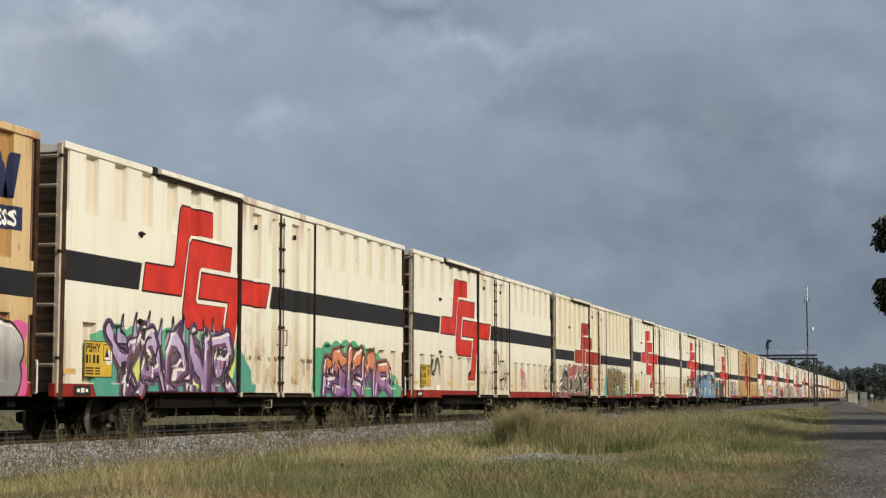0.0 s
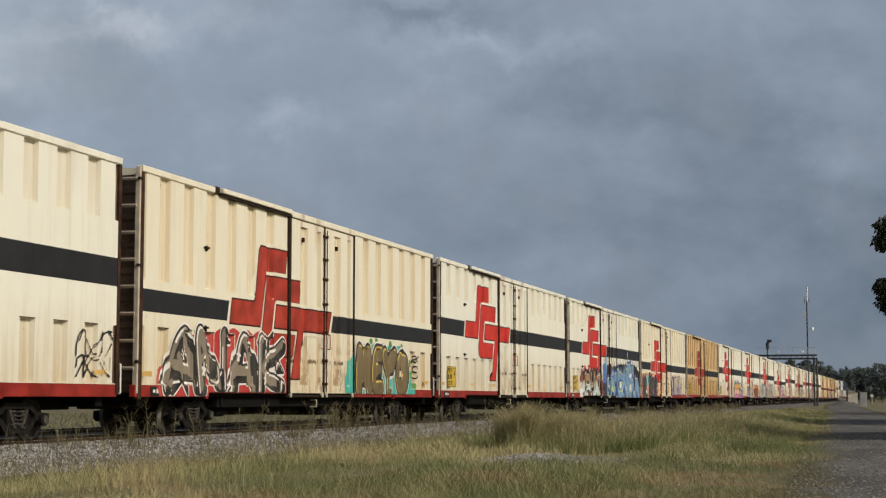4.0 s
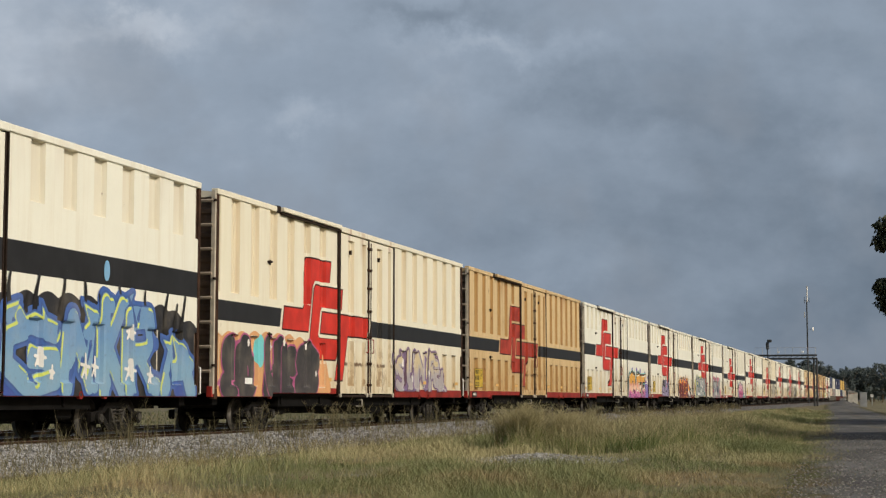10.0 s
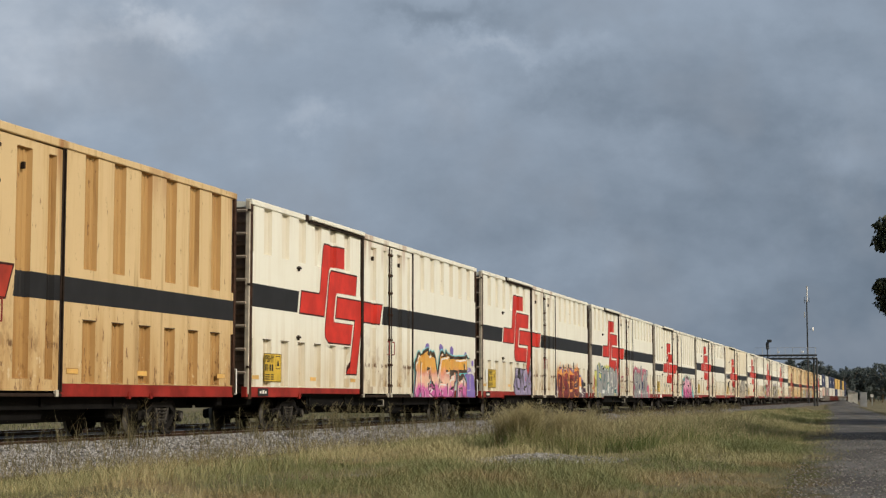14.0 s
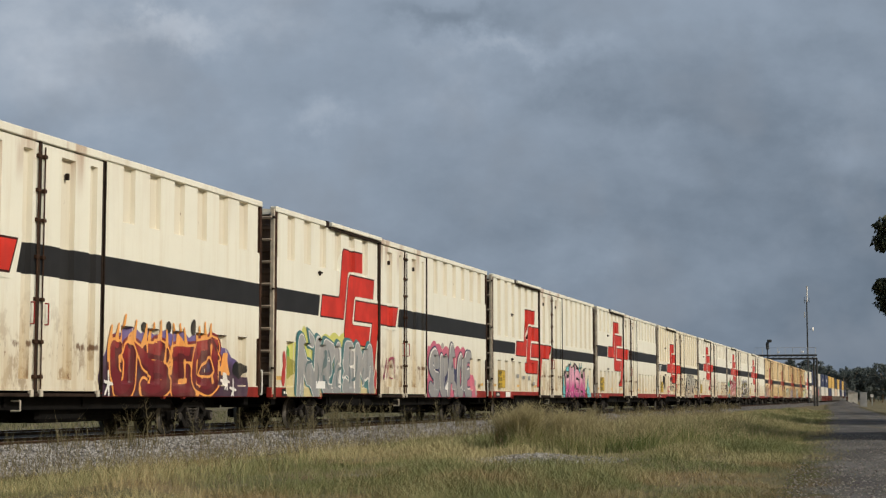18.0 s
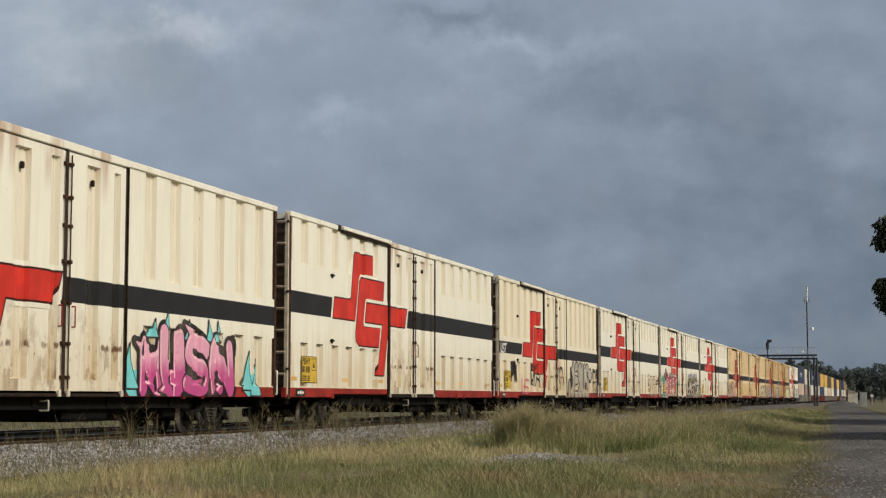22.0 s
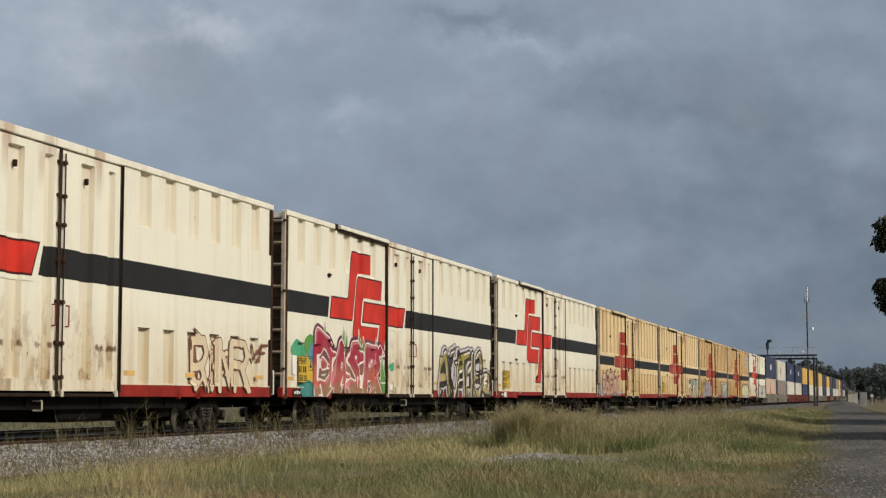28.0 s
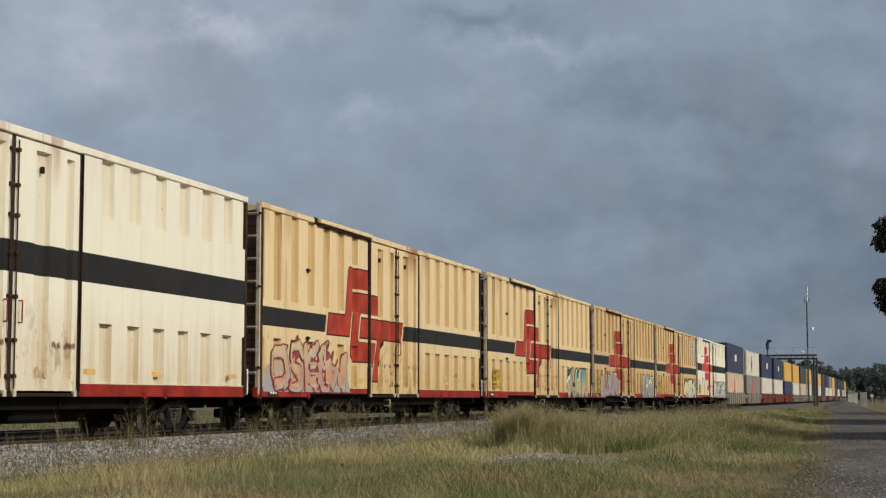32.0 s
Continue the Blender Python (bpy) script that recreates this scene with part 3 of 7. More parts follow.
def board(root, kind):
    """Yellow data board with black border, class letters and unreadable lines."""
    plate = hang("data_board", stored(("board", kind), lambda: box(bm_new(), HALF + 0.002, HALF + 0.016, 1.02, 2.29, 1.32, 2.10), [YELLOW]), root, "yellow data board with black lettering")

    def marks():
        bm = letters("PBHY", 0.27, 1.07, 1.86, bold=0.004)
        x = HALF + 0.020

        def bar(u0, u1, z0, z1):
            bm.faces.new([bm.verts.new((0, u, z)) for u, z in ((u0, z0), (u1, z0), (u1, z1), (u0, z1))])
        for i, w in enumerate((0.10, 0.05, 0.10, 0.11)):
            bar(1.08 + 0.16 * i, 1.08 + 0.16 * i + w, 1.62, 1.80)
        for z in (1.50, 1.44, 1.38):
            bar(1.08, 1.42, z, z + 0.03)
            bar(1.50, 1.72, z, z + 0.03)
        for a in ((1.86, 2.20, 2.02, 2.04), (1.86, 2.20, 1.68, 1.70), (1.86, 1.88, 1.70, 2.02), (2.18, 2.20, 1.70, 2.02)):
            bar(*a)
        for a in ((1.02, 2.29, 2.085, 2.10), (1.02, 2.29, 1.32, 1.335), (1.02, 1.04, 1.32, 2.10), (2.27, 2.29, 1.32, 2.10)):
            bar(*a)
        bm.faces.new([bm.verts.new((0, u, z)) for u, z in ((1.94, 1.76), (2.12, 1.76), (2.03, 1.98))])
        for v in bm.verts:
            v.co.x = x
        return bm
    hang("board_lettering", stored(("marks", kind), marks, [BLACK]), plate, "black class letters and lines")


def stiffeners():
    bm = bm_new()
    box(bm, -0.35, 0.35, 4.6, 19.6, 0.42, 0.98)
    box(bm, -0.30, 0.30, 0.2, 24.0, 0.62, 0.98)
    # full-width tray, added so the underside reads as one dark band
    box(bm, -1.22, 1.10, 5.0, 19.2, 0.64, 0.93)
    for u in (0.3, 23.6):
        box(bm, -1.22, 1.16, u, u + 0.3, 0.70, 0.98)
    box(bm, -1.28, 1.22, 0.2, 24.0, 0.92, 1.10)
    for u in (5.2, 8.4, 11.6, 14.8, 18.0):
        box(bm, -1.2, 1.15, u - 0.06, u + 0.06, 0.70, 0.93)
    return bm


def sill(u0, u1, z0):
    def make():
        bm = bm_new()
        box(bm, HALF - 0.16, HALF - 0.005, u0, u1, z0, 1.175, bevel=0.012)
        return bm
    return make


# stretches of the sides that are painted over
SPRAYED = {-6: [(20.0, 24.2)], -5: [(1.9, 9.3), (15.2, 23)], -3: [(1.3, 9.3), (15.2, 21.5)], -1: [(3.8, 9.3), (10.8, 24)], 0: [(0.3, 8)], 2: [(15.2, 23.4)], 3: [(5.9, 9.3), (15.4, 23.4)],
           4: [(1.2, 9.3), (15.3, 22)], 5: [(15, 23.4)], 7: [(15.5, 22)], 9: [(2.5, 9), (16.2, 23.8)], 11: [(0.3, 7.7)], 12: [(17.4, 23.2)], 13: [(2, 8.6), (18, 23.6)], 14: [(16.4, 23.8)], 15: [(13, 23.6)]}


def van(k, kind, paint, shift=0.0, lift=0.0, note=""):
    """One boxcar of the train: pressed sides, plug doors, emblem, underframe, bogies."""
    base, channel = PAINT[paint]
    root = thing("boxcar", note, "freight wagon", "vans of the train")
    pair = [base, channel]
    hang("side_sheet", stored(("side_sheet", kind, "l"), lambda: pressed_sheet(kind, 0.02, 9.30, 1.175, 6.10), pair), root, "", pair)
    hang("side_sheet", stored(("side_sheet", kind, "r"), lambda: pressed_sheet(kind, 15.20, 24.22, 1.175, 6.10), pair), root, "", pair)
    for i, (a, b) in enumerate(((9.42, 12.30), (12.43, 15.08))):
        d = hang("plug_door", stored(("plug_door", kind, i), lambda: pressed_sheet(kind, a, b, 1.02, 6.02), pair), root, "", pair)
        if i == 0:
            hang("lock_rod", stored(("lock_rod", 0), lambda: lock_rod(12.26), [RUSTY]), d)
        else:
            hang("lock_rod", stored(("lock_rod", 1), lambda: lock_rod(12.50), [RUSTY]), d)
        hang("handle", stored(("handle", i), lambda: u_handle(12.12 if i == 0 else 12.68, 2.35, 2.78, HALF + 0.01), [RED_SILL]), d, "brown bar handle")
        for u in (a + 0.12, b - 0.12):
            hang("door_roller", stored(("door_roller", round(u, 2)), lambda: box(bm_new(), HALF - 0.02, HALF + 0.06, u - 0.05, u + 0.05, 0.90, 1.04, bevel=0.01), [ROLLER]), d, "pale door roller bracket")
    for u0, u1 in ((9.25, 9.42), (12.30, 12.43), (15.06, 15.105), (15.175, 15.22)):
        hang("door_seal", stored(("door_seal", u0), lambda: box(bm_new(), HALF - 0.14, HALF + (0.07 if u0 < 10 else 0.014), u0, u1, 1.0, 6.06), [SEAL]), root, "dark brown rubber door seal")
    for u0, u1, out, z0 in ((0.0, 4.10, 0.035, 6.07), (4.36, 9.30, 0.15, 6.10), (9.30, 15.14, 0.05, 6.05), (15.14, 24.24, 0.04, 6.07)):
        hang("roof_rail", stored(("roof_rail", u0), lambda: box(bm_new(), HALF - 0.16, HALF + out, u0, u1, z0, 6.225, bevel=0.015), [base]), root, "", [base])
    # added strip, coloured dark as the shadow of the jutting roof rail
    hang("rail_shade_strip", stored(("rail_shade_strip",), lambda: box(bm_new(), HALF - 0.10, HALF + 0.09, 4.36, 9.42, 6.03, 6.098), [SEAL]), root, "dark strip standing for shade under the roof rail")
    hang("roof", stored(("roof",), roof, [base]), root, "", [base])
    hang("roof_clamp", stored(("roof_clamp",), lambda: box(bm_new(), HALF - 0.12, HALF + 0.05, 4.11, 4.35, 6.06, 6.25, bevel=0.015), [SEAL]), root, "black roof clamp")
    for u, turn in ((0.0, 0), (24.22, math.pi)):
        e = hang("end_wall", stored(("end_wall",), end_wall, [ENDWALL]), root, "grimy grey ribbed end wall")
        e.location, e.rotation_euler = (0, u, 0), (0, 0, turn)
    far = stored(("far_wall",), lambda: box(bm_new(), -1.36, -1.30, 0.02, 24.2, 1.0, 6.1), [base])
    hang("far_side", far, root, "", [base])
    post = hang("corner_post", stored(("corner_post",), lambda: box(bm_new(), HALF - 0.10, HALF + 0.02, -0.13, -0.06, 0.98, 6.16, bevel=0.01), [POST]), root)
    for z in (1.7, 3.9, 5.9):
        hang("post_clip", stored(("post_clip", z), lambda: box(bm_new(), HALF - 0.02, HALF + 0.04, -0.17, 0.02, z - 0.03, z + 0.03), [SEAL]), post)
    hang("corner_trim", stored(("corner_trim",), lambda: box(bm_new(), HALF - 0.12, HALF + 0.012, -0.055, 0.13, 0.85, 6.08), [RUSTY]), root, "rusty brown corner trim")
    hang("end_trim", stored(("end_trim",), lambda: box(bm_new(), HALF - 0.12, HALF + 0.010, 24.14, 24.27, 0.95, 6.08), [RUSTY]), root, "rusty brown end trim")
    lad = hang("ladder", stored(("ladder",), lambda: box(bm_new(), 0.62, 0.66, -0.16, -0.12, 1.2, 6.1), [ENDWALL]), root, "grimy steel end ladder")
    for i in range(8):
        r = hang("rung", stored(("rung",), lambda: tube(bm_new(), (0.64, -0.14, 0), (HALF - 0.06, -0.14, 0), 0.044, 6), [RUNG]), lad)
        r.location = (0, 0, 1.55 + 0.62 * i)
    hang("sill", stored(("sill", 0), sill(-0.16, 3.95, 0.90), [RED_SILL]), root, "red painted side sill")
    hang("sill", stored(("sill", 1), sill(3.95, 9.30, 1.0), [RED_SILL]), root, "red painted side sill")
    hang("sill", stored(("sill", 2), sill(15.20, 24.22, 0.90), [RED_SILL]), root, "red painted side sill")
    hang("door_track", stored(("door_track",), lambda: box(bm_new(), HALF - 0.16, HALF + 0.02, 9.30, 15.20, 0.90, 0.97, bevel=0.01), [SEAL]), root)
    hang("underframe", stored(("underframe",), stiffeners, [STEEL]), root, "steel underframe coloured near-black for the shade under the van")
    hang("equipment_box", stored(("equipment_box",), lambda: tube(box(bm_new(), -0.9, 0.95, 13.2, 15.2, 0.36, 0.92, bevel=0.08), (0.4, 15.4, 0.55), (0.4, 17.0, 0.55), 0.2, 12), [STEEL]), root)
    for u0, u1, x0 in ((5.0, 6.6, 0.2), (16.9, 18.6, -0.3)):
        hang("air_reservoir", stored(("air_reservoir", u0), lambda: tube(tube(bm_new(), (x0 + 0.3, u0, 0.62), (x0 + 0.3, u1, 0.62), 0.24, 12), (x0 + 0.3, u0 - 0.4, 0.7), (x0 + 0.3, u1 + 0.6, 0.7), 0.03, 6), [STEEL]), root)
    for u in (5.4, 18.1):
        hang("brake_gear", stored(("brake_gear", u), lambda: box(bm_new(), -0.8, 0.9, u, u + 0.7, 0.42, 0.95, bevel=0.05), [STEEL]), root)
    for u in (3.78, 18.3, 19.4):
        hang("lifting_lug", stored(("lifting_lug", u), lambda: lathe(bm_new(), [(HALF - 0.06, 0.045), (HALF - 0.06, 0.09), (HALF + 0.015, 0.085), (HALF + 0.015, 0.045)], 14, (0, u, 0.94)), [RED_SILL]), root)
    hang("hand_rail", stored(("hand_rail",), lambda: u_handle(24.30, 0.98, 1.62, HALF - 0.03, 0.07, 0.022), [WHITE]), root, "white hand rail")
    hang("step_bracket", stored(("step_bracket",), lambda: u_handle(11.9, 0.62, 0.82, HALF - 0.25, 0.2, 0.02), [ROLLER]), root)
    hang("dark_plate", stored(("dark_plate",), lambda: box(bm_new(), HALF - 0.004, HALF + 0.006, 0.62, 1.35, 0.93, 1.14), [BLACK]), root, "black number plate panel")
    hang("plate_bars", stored(("plate_bars",), lambda: box(box(box(bm_new(), HALF + 0.006, HALF + 0.01, 0.74, 0.86, 1.0, 1.07), HALF + 0.006, HALF + 0.01, 0.92, 1.06, 0.99, 1.09), HALF + 0.006, HALF + 0.01, 1.12, 1.22, 1.0, 1.07), [WHITE]), root)
    for u in (0.42, 4.9, 8.55, 15.65, 18.9, 23.4):
        if any(a - 0.4 < u < b + 0.4 for a, b in SPRAYED.get(k, ())):
            continue
        plate = hang("reflector_plate", stored(("reflector_plate", u), lambda: box(bm_new(), HALF - 0.004, HALF + 0.005, u - 0.26, u + 0.26, 1.37, 1.50), [channel]), root, "", [channel])
        hang("reflector", stored(("reflector", u), lambda: box(bm_new(), HALF + 0.001, HALF + 0.008, u - 0.24, u + 0.24, 1.385, 1.485), [AMBER]), plate, "amber reflector strip")
    lip_z = 2.48 if kind == "short" else 2.53
    # thin dark strips in place of the shadow at each channel top
    for a, b in LEFT + RIGHT:
        hang("channel_shade", stored(("channel_shade", a, lip_z), lambda: box(bm_new(), HALF - 0.09, HALF + 0.004, a - 0.02, b + 0.01, lip_z - 0.012, lip_z + 0.004), [LIP_SHADE]), root)
    for a, b in ((0.14, 9.24), (15.23, 24.06)):
        hang("seam_strip", stored(("seam_strip", a, lip_z), lambda: box(bm_new(), HALF - 0.02, HALF + 0.003, a, b, lip_z + 0.07, lip_z + 0.10), [base]), root, "", [base])
    for u, z in ((3.6, 4.62), (3.6, 2.62)):
        hang("latch", stored(("latch", z), lambda: box(box(bm_new(), HALF - 0.01, HALF + 0.09, u - 0.12, u + 0.08, z - 0.025, z + 0.03, bevel=0.01), HALF - 0.01, HALF + 0.05, u - 0.02, u + 0.05, z - 0.08, z + 0.06, bevel=0.01), [SEAL]), root, "rusty steel latch")
    for u in (10.62, 13.55):
        hang("door_eye", stored(("door_eye", u), lambda: box(bm_new(), HALF - 0.075, HALF + 0.01, u - 0.03, u + 0.03, 5.42, 5.56, bevel=0.01), [SEAL]), root)
    if k not in (-3, 0, 4, 11):
        board(root, kind)
    emblem(kind, root, shift, lift, base)
    for u in (3.65, 20.57):
        bogie(root, u)
    for u, turn in ((0.0, 0), (24.22, math.pi)):
        c = hang("coupler", stored(("coupler",), coupler, [STEEL]), root)
        c.location, c.rotation_euler = (0, u, 0), (0, 0, turn)
    return root


# number from the camera's first moment, type of pressing, paint, shift of the emblem, words
W, CRM, ORG = "white boxcar with red emblem and ", "cream boxcar with red emblem and ", "weathered orange boxcar with red emblem and "
VANS = [
    (-6, "long", "orange", 1.6, -0.52, "weathered orange boxcar with blue lettering and pink graffiti"),
    (-5, "short", "white", 0, 0, W + "purple and green graffiti"),
    (-4, "short", "white", 0, 0, W + "small scrawled tags"),
    (-3, "long", "cream", 1.45, -0.52, CRM + "large brown and turquoise graffiti"),
    (-2, "short", "white", 0, 0, W + "clean sides"),
    (-1, "short", "white", 0, 0, W + "tan and blue graffiti"),
    (0, "long", "cream", 0.9, -0.52, CRM + "dark blotchy graffiti"),
    (1, "long", "orange", 1.65, -0.52, ORG + "rust streaks on the doors"),
    (2, "short", "white", 0, 0, W + "yellow and pink graffiti"),
    (3, "short", "white", 0, 0, W + "lilac and red graffiti"),
    (4, "short", "white", 0, 0, W + "grey graffiti with yellow cloud"),
    (5, "long", "white", 0.7, -0.52, W + "bright pink graffiti"),
    (6, "short", "white", 0, 0, W + "clean dusty sides"),
    (7, "long", "cream", 0.95, -0.52, CRM + "black scrawled tags"),
    (8, "short", "white", 0, 0, W + "brown scrawled tag"),
    (9, "short", "white", 0, 0, W + "red and green graffiti"),
    (10, "short", "white", 0, 0, W + "clean sides"),
    (11, "long", "tan", 1.6, -0.52, ORG + "pink and grey graffiti"),
    (12, "long", "tan", 1.65, -0.52, ORG + "turquoise graffiti"),
    (13, "long", "orange", 1.5, -0.52, ORG + "dull graffiti"),
    (14, "long", "orange", 1.5, -0.52, ORG + "faded panel"),
    (15, "short", "white", 0, 0, W + "black and white tags"),
]
TRAIN = []
CARS = {}
for k, kind, paint, shift, lift, note in VANS:
    CARS[k] = van(k, kind, paint, shift, lift, note)
    TRAIN.append((CARS[k], -34.7 + PITCH * k))


# ---- graffiti on the vans ----
def spray(name, top, bottom=None, z0=1.0, z1=2.7, mid=None):
    """Spray paint, faded from one colour at the foot to another at the top."""
    m = Net(name, 0.5)
    a = m.noise(1.8, detail=5, seed=4)
    b = m.noise(11, detail=5, rough=0.7, seed=9)
    c = top
    if bottom:
        wave = m.math("ADD", m.axis(2), m.math("MULTIPLY", m.math("SUBTRACT", m.noise(2.2, detail=3, seed=2), 0.5), 0.7))
        c = m.mix(m.ramp(wave, z0 + 0.3 * (z1 - z0), z0 + 0.75 * (z1 - z0)), bottom, top)
        if mid:
            c = m.mix(m.math("MULTIPLY", m.ramp(wave, z0 + 0.18 * (z1 - z0), z0 + 0.30 * (z1 - z0)), m.ramp(wave, z0 + 0.62 * (z1 - z0), z0 + 0.40 * (z1 - z0))), c, mid)
    c = m.mix(m.ramp(a, 0.4, 0.75, 0.0, 0.15), c, (0.5, 0.43, 0.33))
    c = m.mix(m.ramp(b, 0.5, 0.8, 0.0, 0.3), c, (0.10, 0.08, 0.06))
    return m.color(c).mat


def contour(field, us, zs, kind, lift):
    """A mesh of the area in which field > 0, laid on the pressed side."""
    bm_verts, faces, index = [], [], {}
    nu, nz = len(us), len(zs)
    inside = field > 0

    def vert(key, u, z):
        if key not in index:
            index[key] = len(bm_verts)
            bm_verts.append((HALF + lift - relief(kind, u, z), u, z))
        return index[key]

    some = inside[:-1, :-1] | inside[1:, :-1] | inside[:-1, 1:] | inside[1:, 1:]
    for i, j in np.argwhere(some):
        i, j = int(i), int(j)
        um = 0.5 * (us[i] + us[i + 1])
        if any(a - 0.02 < um < b + 0.02 for a, b in SEAMS):
            continue
        ring = ((i, j), (i + 1, j), (i + 1, j + 1), (i, j + 1))
        out = []
        for n in range(4):
            p, q = ring[n], ring[(n + 1) % 4]
            fp, fq = field[p], field[q]
            if fp > 0:
                out.append(vert((p, p), us[p[0]], zs[p[1]]))
            if (fp > 0) != (fq > 0):
                t = fp / (fp - fq)
                key = (min(p, q), max(p, q))
                out.append(vert(key, us[p[0]] + t * (us[q[0]] - us[p[0]]), zs[p[1]] + t * (zs[q[1]] - zs[p[1]])))
        if len(out) > 2:
            faces.append(out)
    me = bpy.data.meshes.new("paint")
    me.from_pydata(bm_verts, [], faces)
    return me


# strokes of painted letters in a unit cell
GLYPH = {
    "A": [[(0.04, 0), (0.22, 0.62), (0.45, 1), (0.72, 0.66), (0.96, 0)], [(0.24, 0.36), (0.76, 0.40)]],
    "C": [[(0.92, 0.82), (0.6, 1), (0.2, 0.82), (0.1, 0.4), (0.34, 0.06), (0.7, 0.02), (0.94, 0.22)]],
    "D": [[(0.12, 0), (0.12, 1), (0.6, 0.96), (0.92, 0.6), (0.86, 0.2), (0.5, 0), (0.12, 0.03)]],
    "E": [[(0.92, 1), (0.3, 0.97), (0.12, 0.7), (0.12, 0.28), (0.32, 0.02), (0.94, 0)], [(0.14, 0.5), (0.72, 0.54)]],
    "F": [[(0.94, 1), (0.14, 0.96), (0.12, 0)], [(0.14, 0.54), (0.7, 0.56)]],
    "G": [[(0.9, 0.86), (0.5, 1), (0.14, 0.7), (0.12, 0.3), (0.45, 0), (0.9, 0.14), (0.9, 0.46), (0.55, 0.46)]],
    "I": [[(0.5, 0), (0.5, 1)]],
    "J": [[(0.78, 1), (0.78, 0.3), (0.5, 0.02), (0.12, 0.16), (0.1, 0.42)]],
    "K": [[(0.14, 0), (0.14, 1)], [(0.9, 1), (0.24, 0.5), (0.96, 0)]],
    "M": [[(0.06, 0), (0.14, 1), (0.5, 0.36), (0.84, 1), (0.95, 0)]],
    "N": [[(0.1, 0), (0.14, 1), (0.84, 0.06), (0.9, 1)]],
    "O": [[(0.5, 1), (0.16, 0.8), (0.1, 0.4), (0.3, 0.06), (0.7, 0.06), (0.92, 0.4), (0.84, 0.82), (0.5, 1)]],
    "R": [[(0.14, 0), (0.14, 1), (0.68, 0.98), (0.86, 0.74), (0.64, 0.5), (0.24, 0.48)], [(0.5, 0.48), (0.95, 0)]],
    "S": [[(0.92, 0.8), (0.62, 1), (0.22, 0.92), (0.12, 0.68), (0.4, 0.52), (0.8, 0.42), (0.88, 0.16), (0.52, 0), (0.08, 0.12)]],
    "T": [[(0.02, 0.94), (0.98, 1)], [(0.5, 0.97), (0.54, 0)]],
    "U": [[(0.1, 1), (0.12, 0.3), (0.42, 0.02), (0.78, 0.14), (0.88, 1)]],
    "V": [[(0.06, 1), (0.46, 0.02), (0.94, 1)]],
    "W": [[(0.04, 1), (0.2, 0.04), (0.5, 0.7), (0.76, 0.04), (0.96, 1)]],
    "Y": [[(0.06, 1), (0.42, 0.5), (0.94, 1)], [(0.46, 0.52), (0.44, 0)]],
    "Z": [[(0.06, 0.96), (0.9, 0.98), (0.16, 0.06), (0.94, 0.03)]],
    "6": [[(0.78, 1), (0.3, 0.66), (0.14, 0.24), (0.46, 0), (0.84, 0.2), (0.7, 0.46), (0.2, 0.34)]],
}


def curve(pts, steps=4):
    """A smooth line through the points of a stroke."""
    out = []
    n = len(pts)
    for i in range(n - 1):
        a, b, c, d = (pts[min(max(j, 0), n - 1)] for j in (i - 1, i, i + 1, i + 2))
        for s in range(steps):
            t = s / steps
            out.append(tuple(0.5 * (2 * q + (r - p) * t + (2 * p - 5 * q + 4 * r - w) * t * t + (3 * q - p - 3 * r + w) * t ** 3) for p, q, r, w in zip(a, b, c, d)))
    return out + [pts[-1]]


def letter(key, u0, u1, z0, z1, fat, lean=0.0, jitter=0.0, rng=None, round_=True):
    """The strokes of one painted letter, fitted into its cell."""
    out = []
    for line in GLYPH[key]:
        pts = []
        for x, y in line:
            if jitter:
                x, y = x + rng.uniform(-jitter, jitter), y + rng.uniform(-jitter, jitter)
            pts.append((u0 + fat + (u1 - u0 - 2 * fat) * x + lean * (y - 0.5), z0 + 0.6 * fat + (z1 - z0 - 1.6 * fat) * y))
        out.append(curve(pts) if round_ else pts)
    return out


def reach(strokes, U, Z):
    d = np.full(U.shape, 9.0)
    for pts in strokes:
        for (xa, ya), (xb, yb) in zip(pts, pts[1:]):
            vx, vy = xb - xa, yb - ya
            t = np.clip(((U - xa) * vx + (Z - ya) * vy) / max(1e-6, vx * vx + vy * vy), 0, 1)
            d = np.minimum(d, np.hypot(U - xa - t * vx, Z - ya - t * vy))
    return d


def spur(ua, za, ub, zb, w, U, Z):
    """A stroke that tapers from w to a point."""
    vx, vy = ub - ua, zb - za
    t = np.clip(((U - ua) * vx + (Z - za) * vy) / max(1e-6, vx * vx + vy * vy), 0, 1)
    return w * (1 - t) - np.hypot(U - ua - t * vx, Z - za - t * vy)


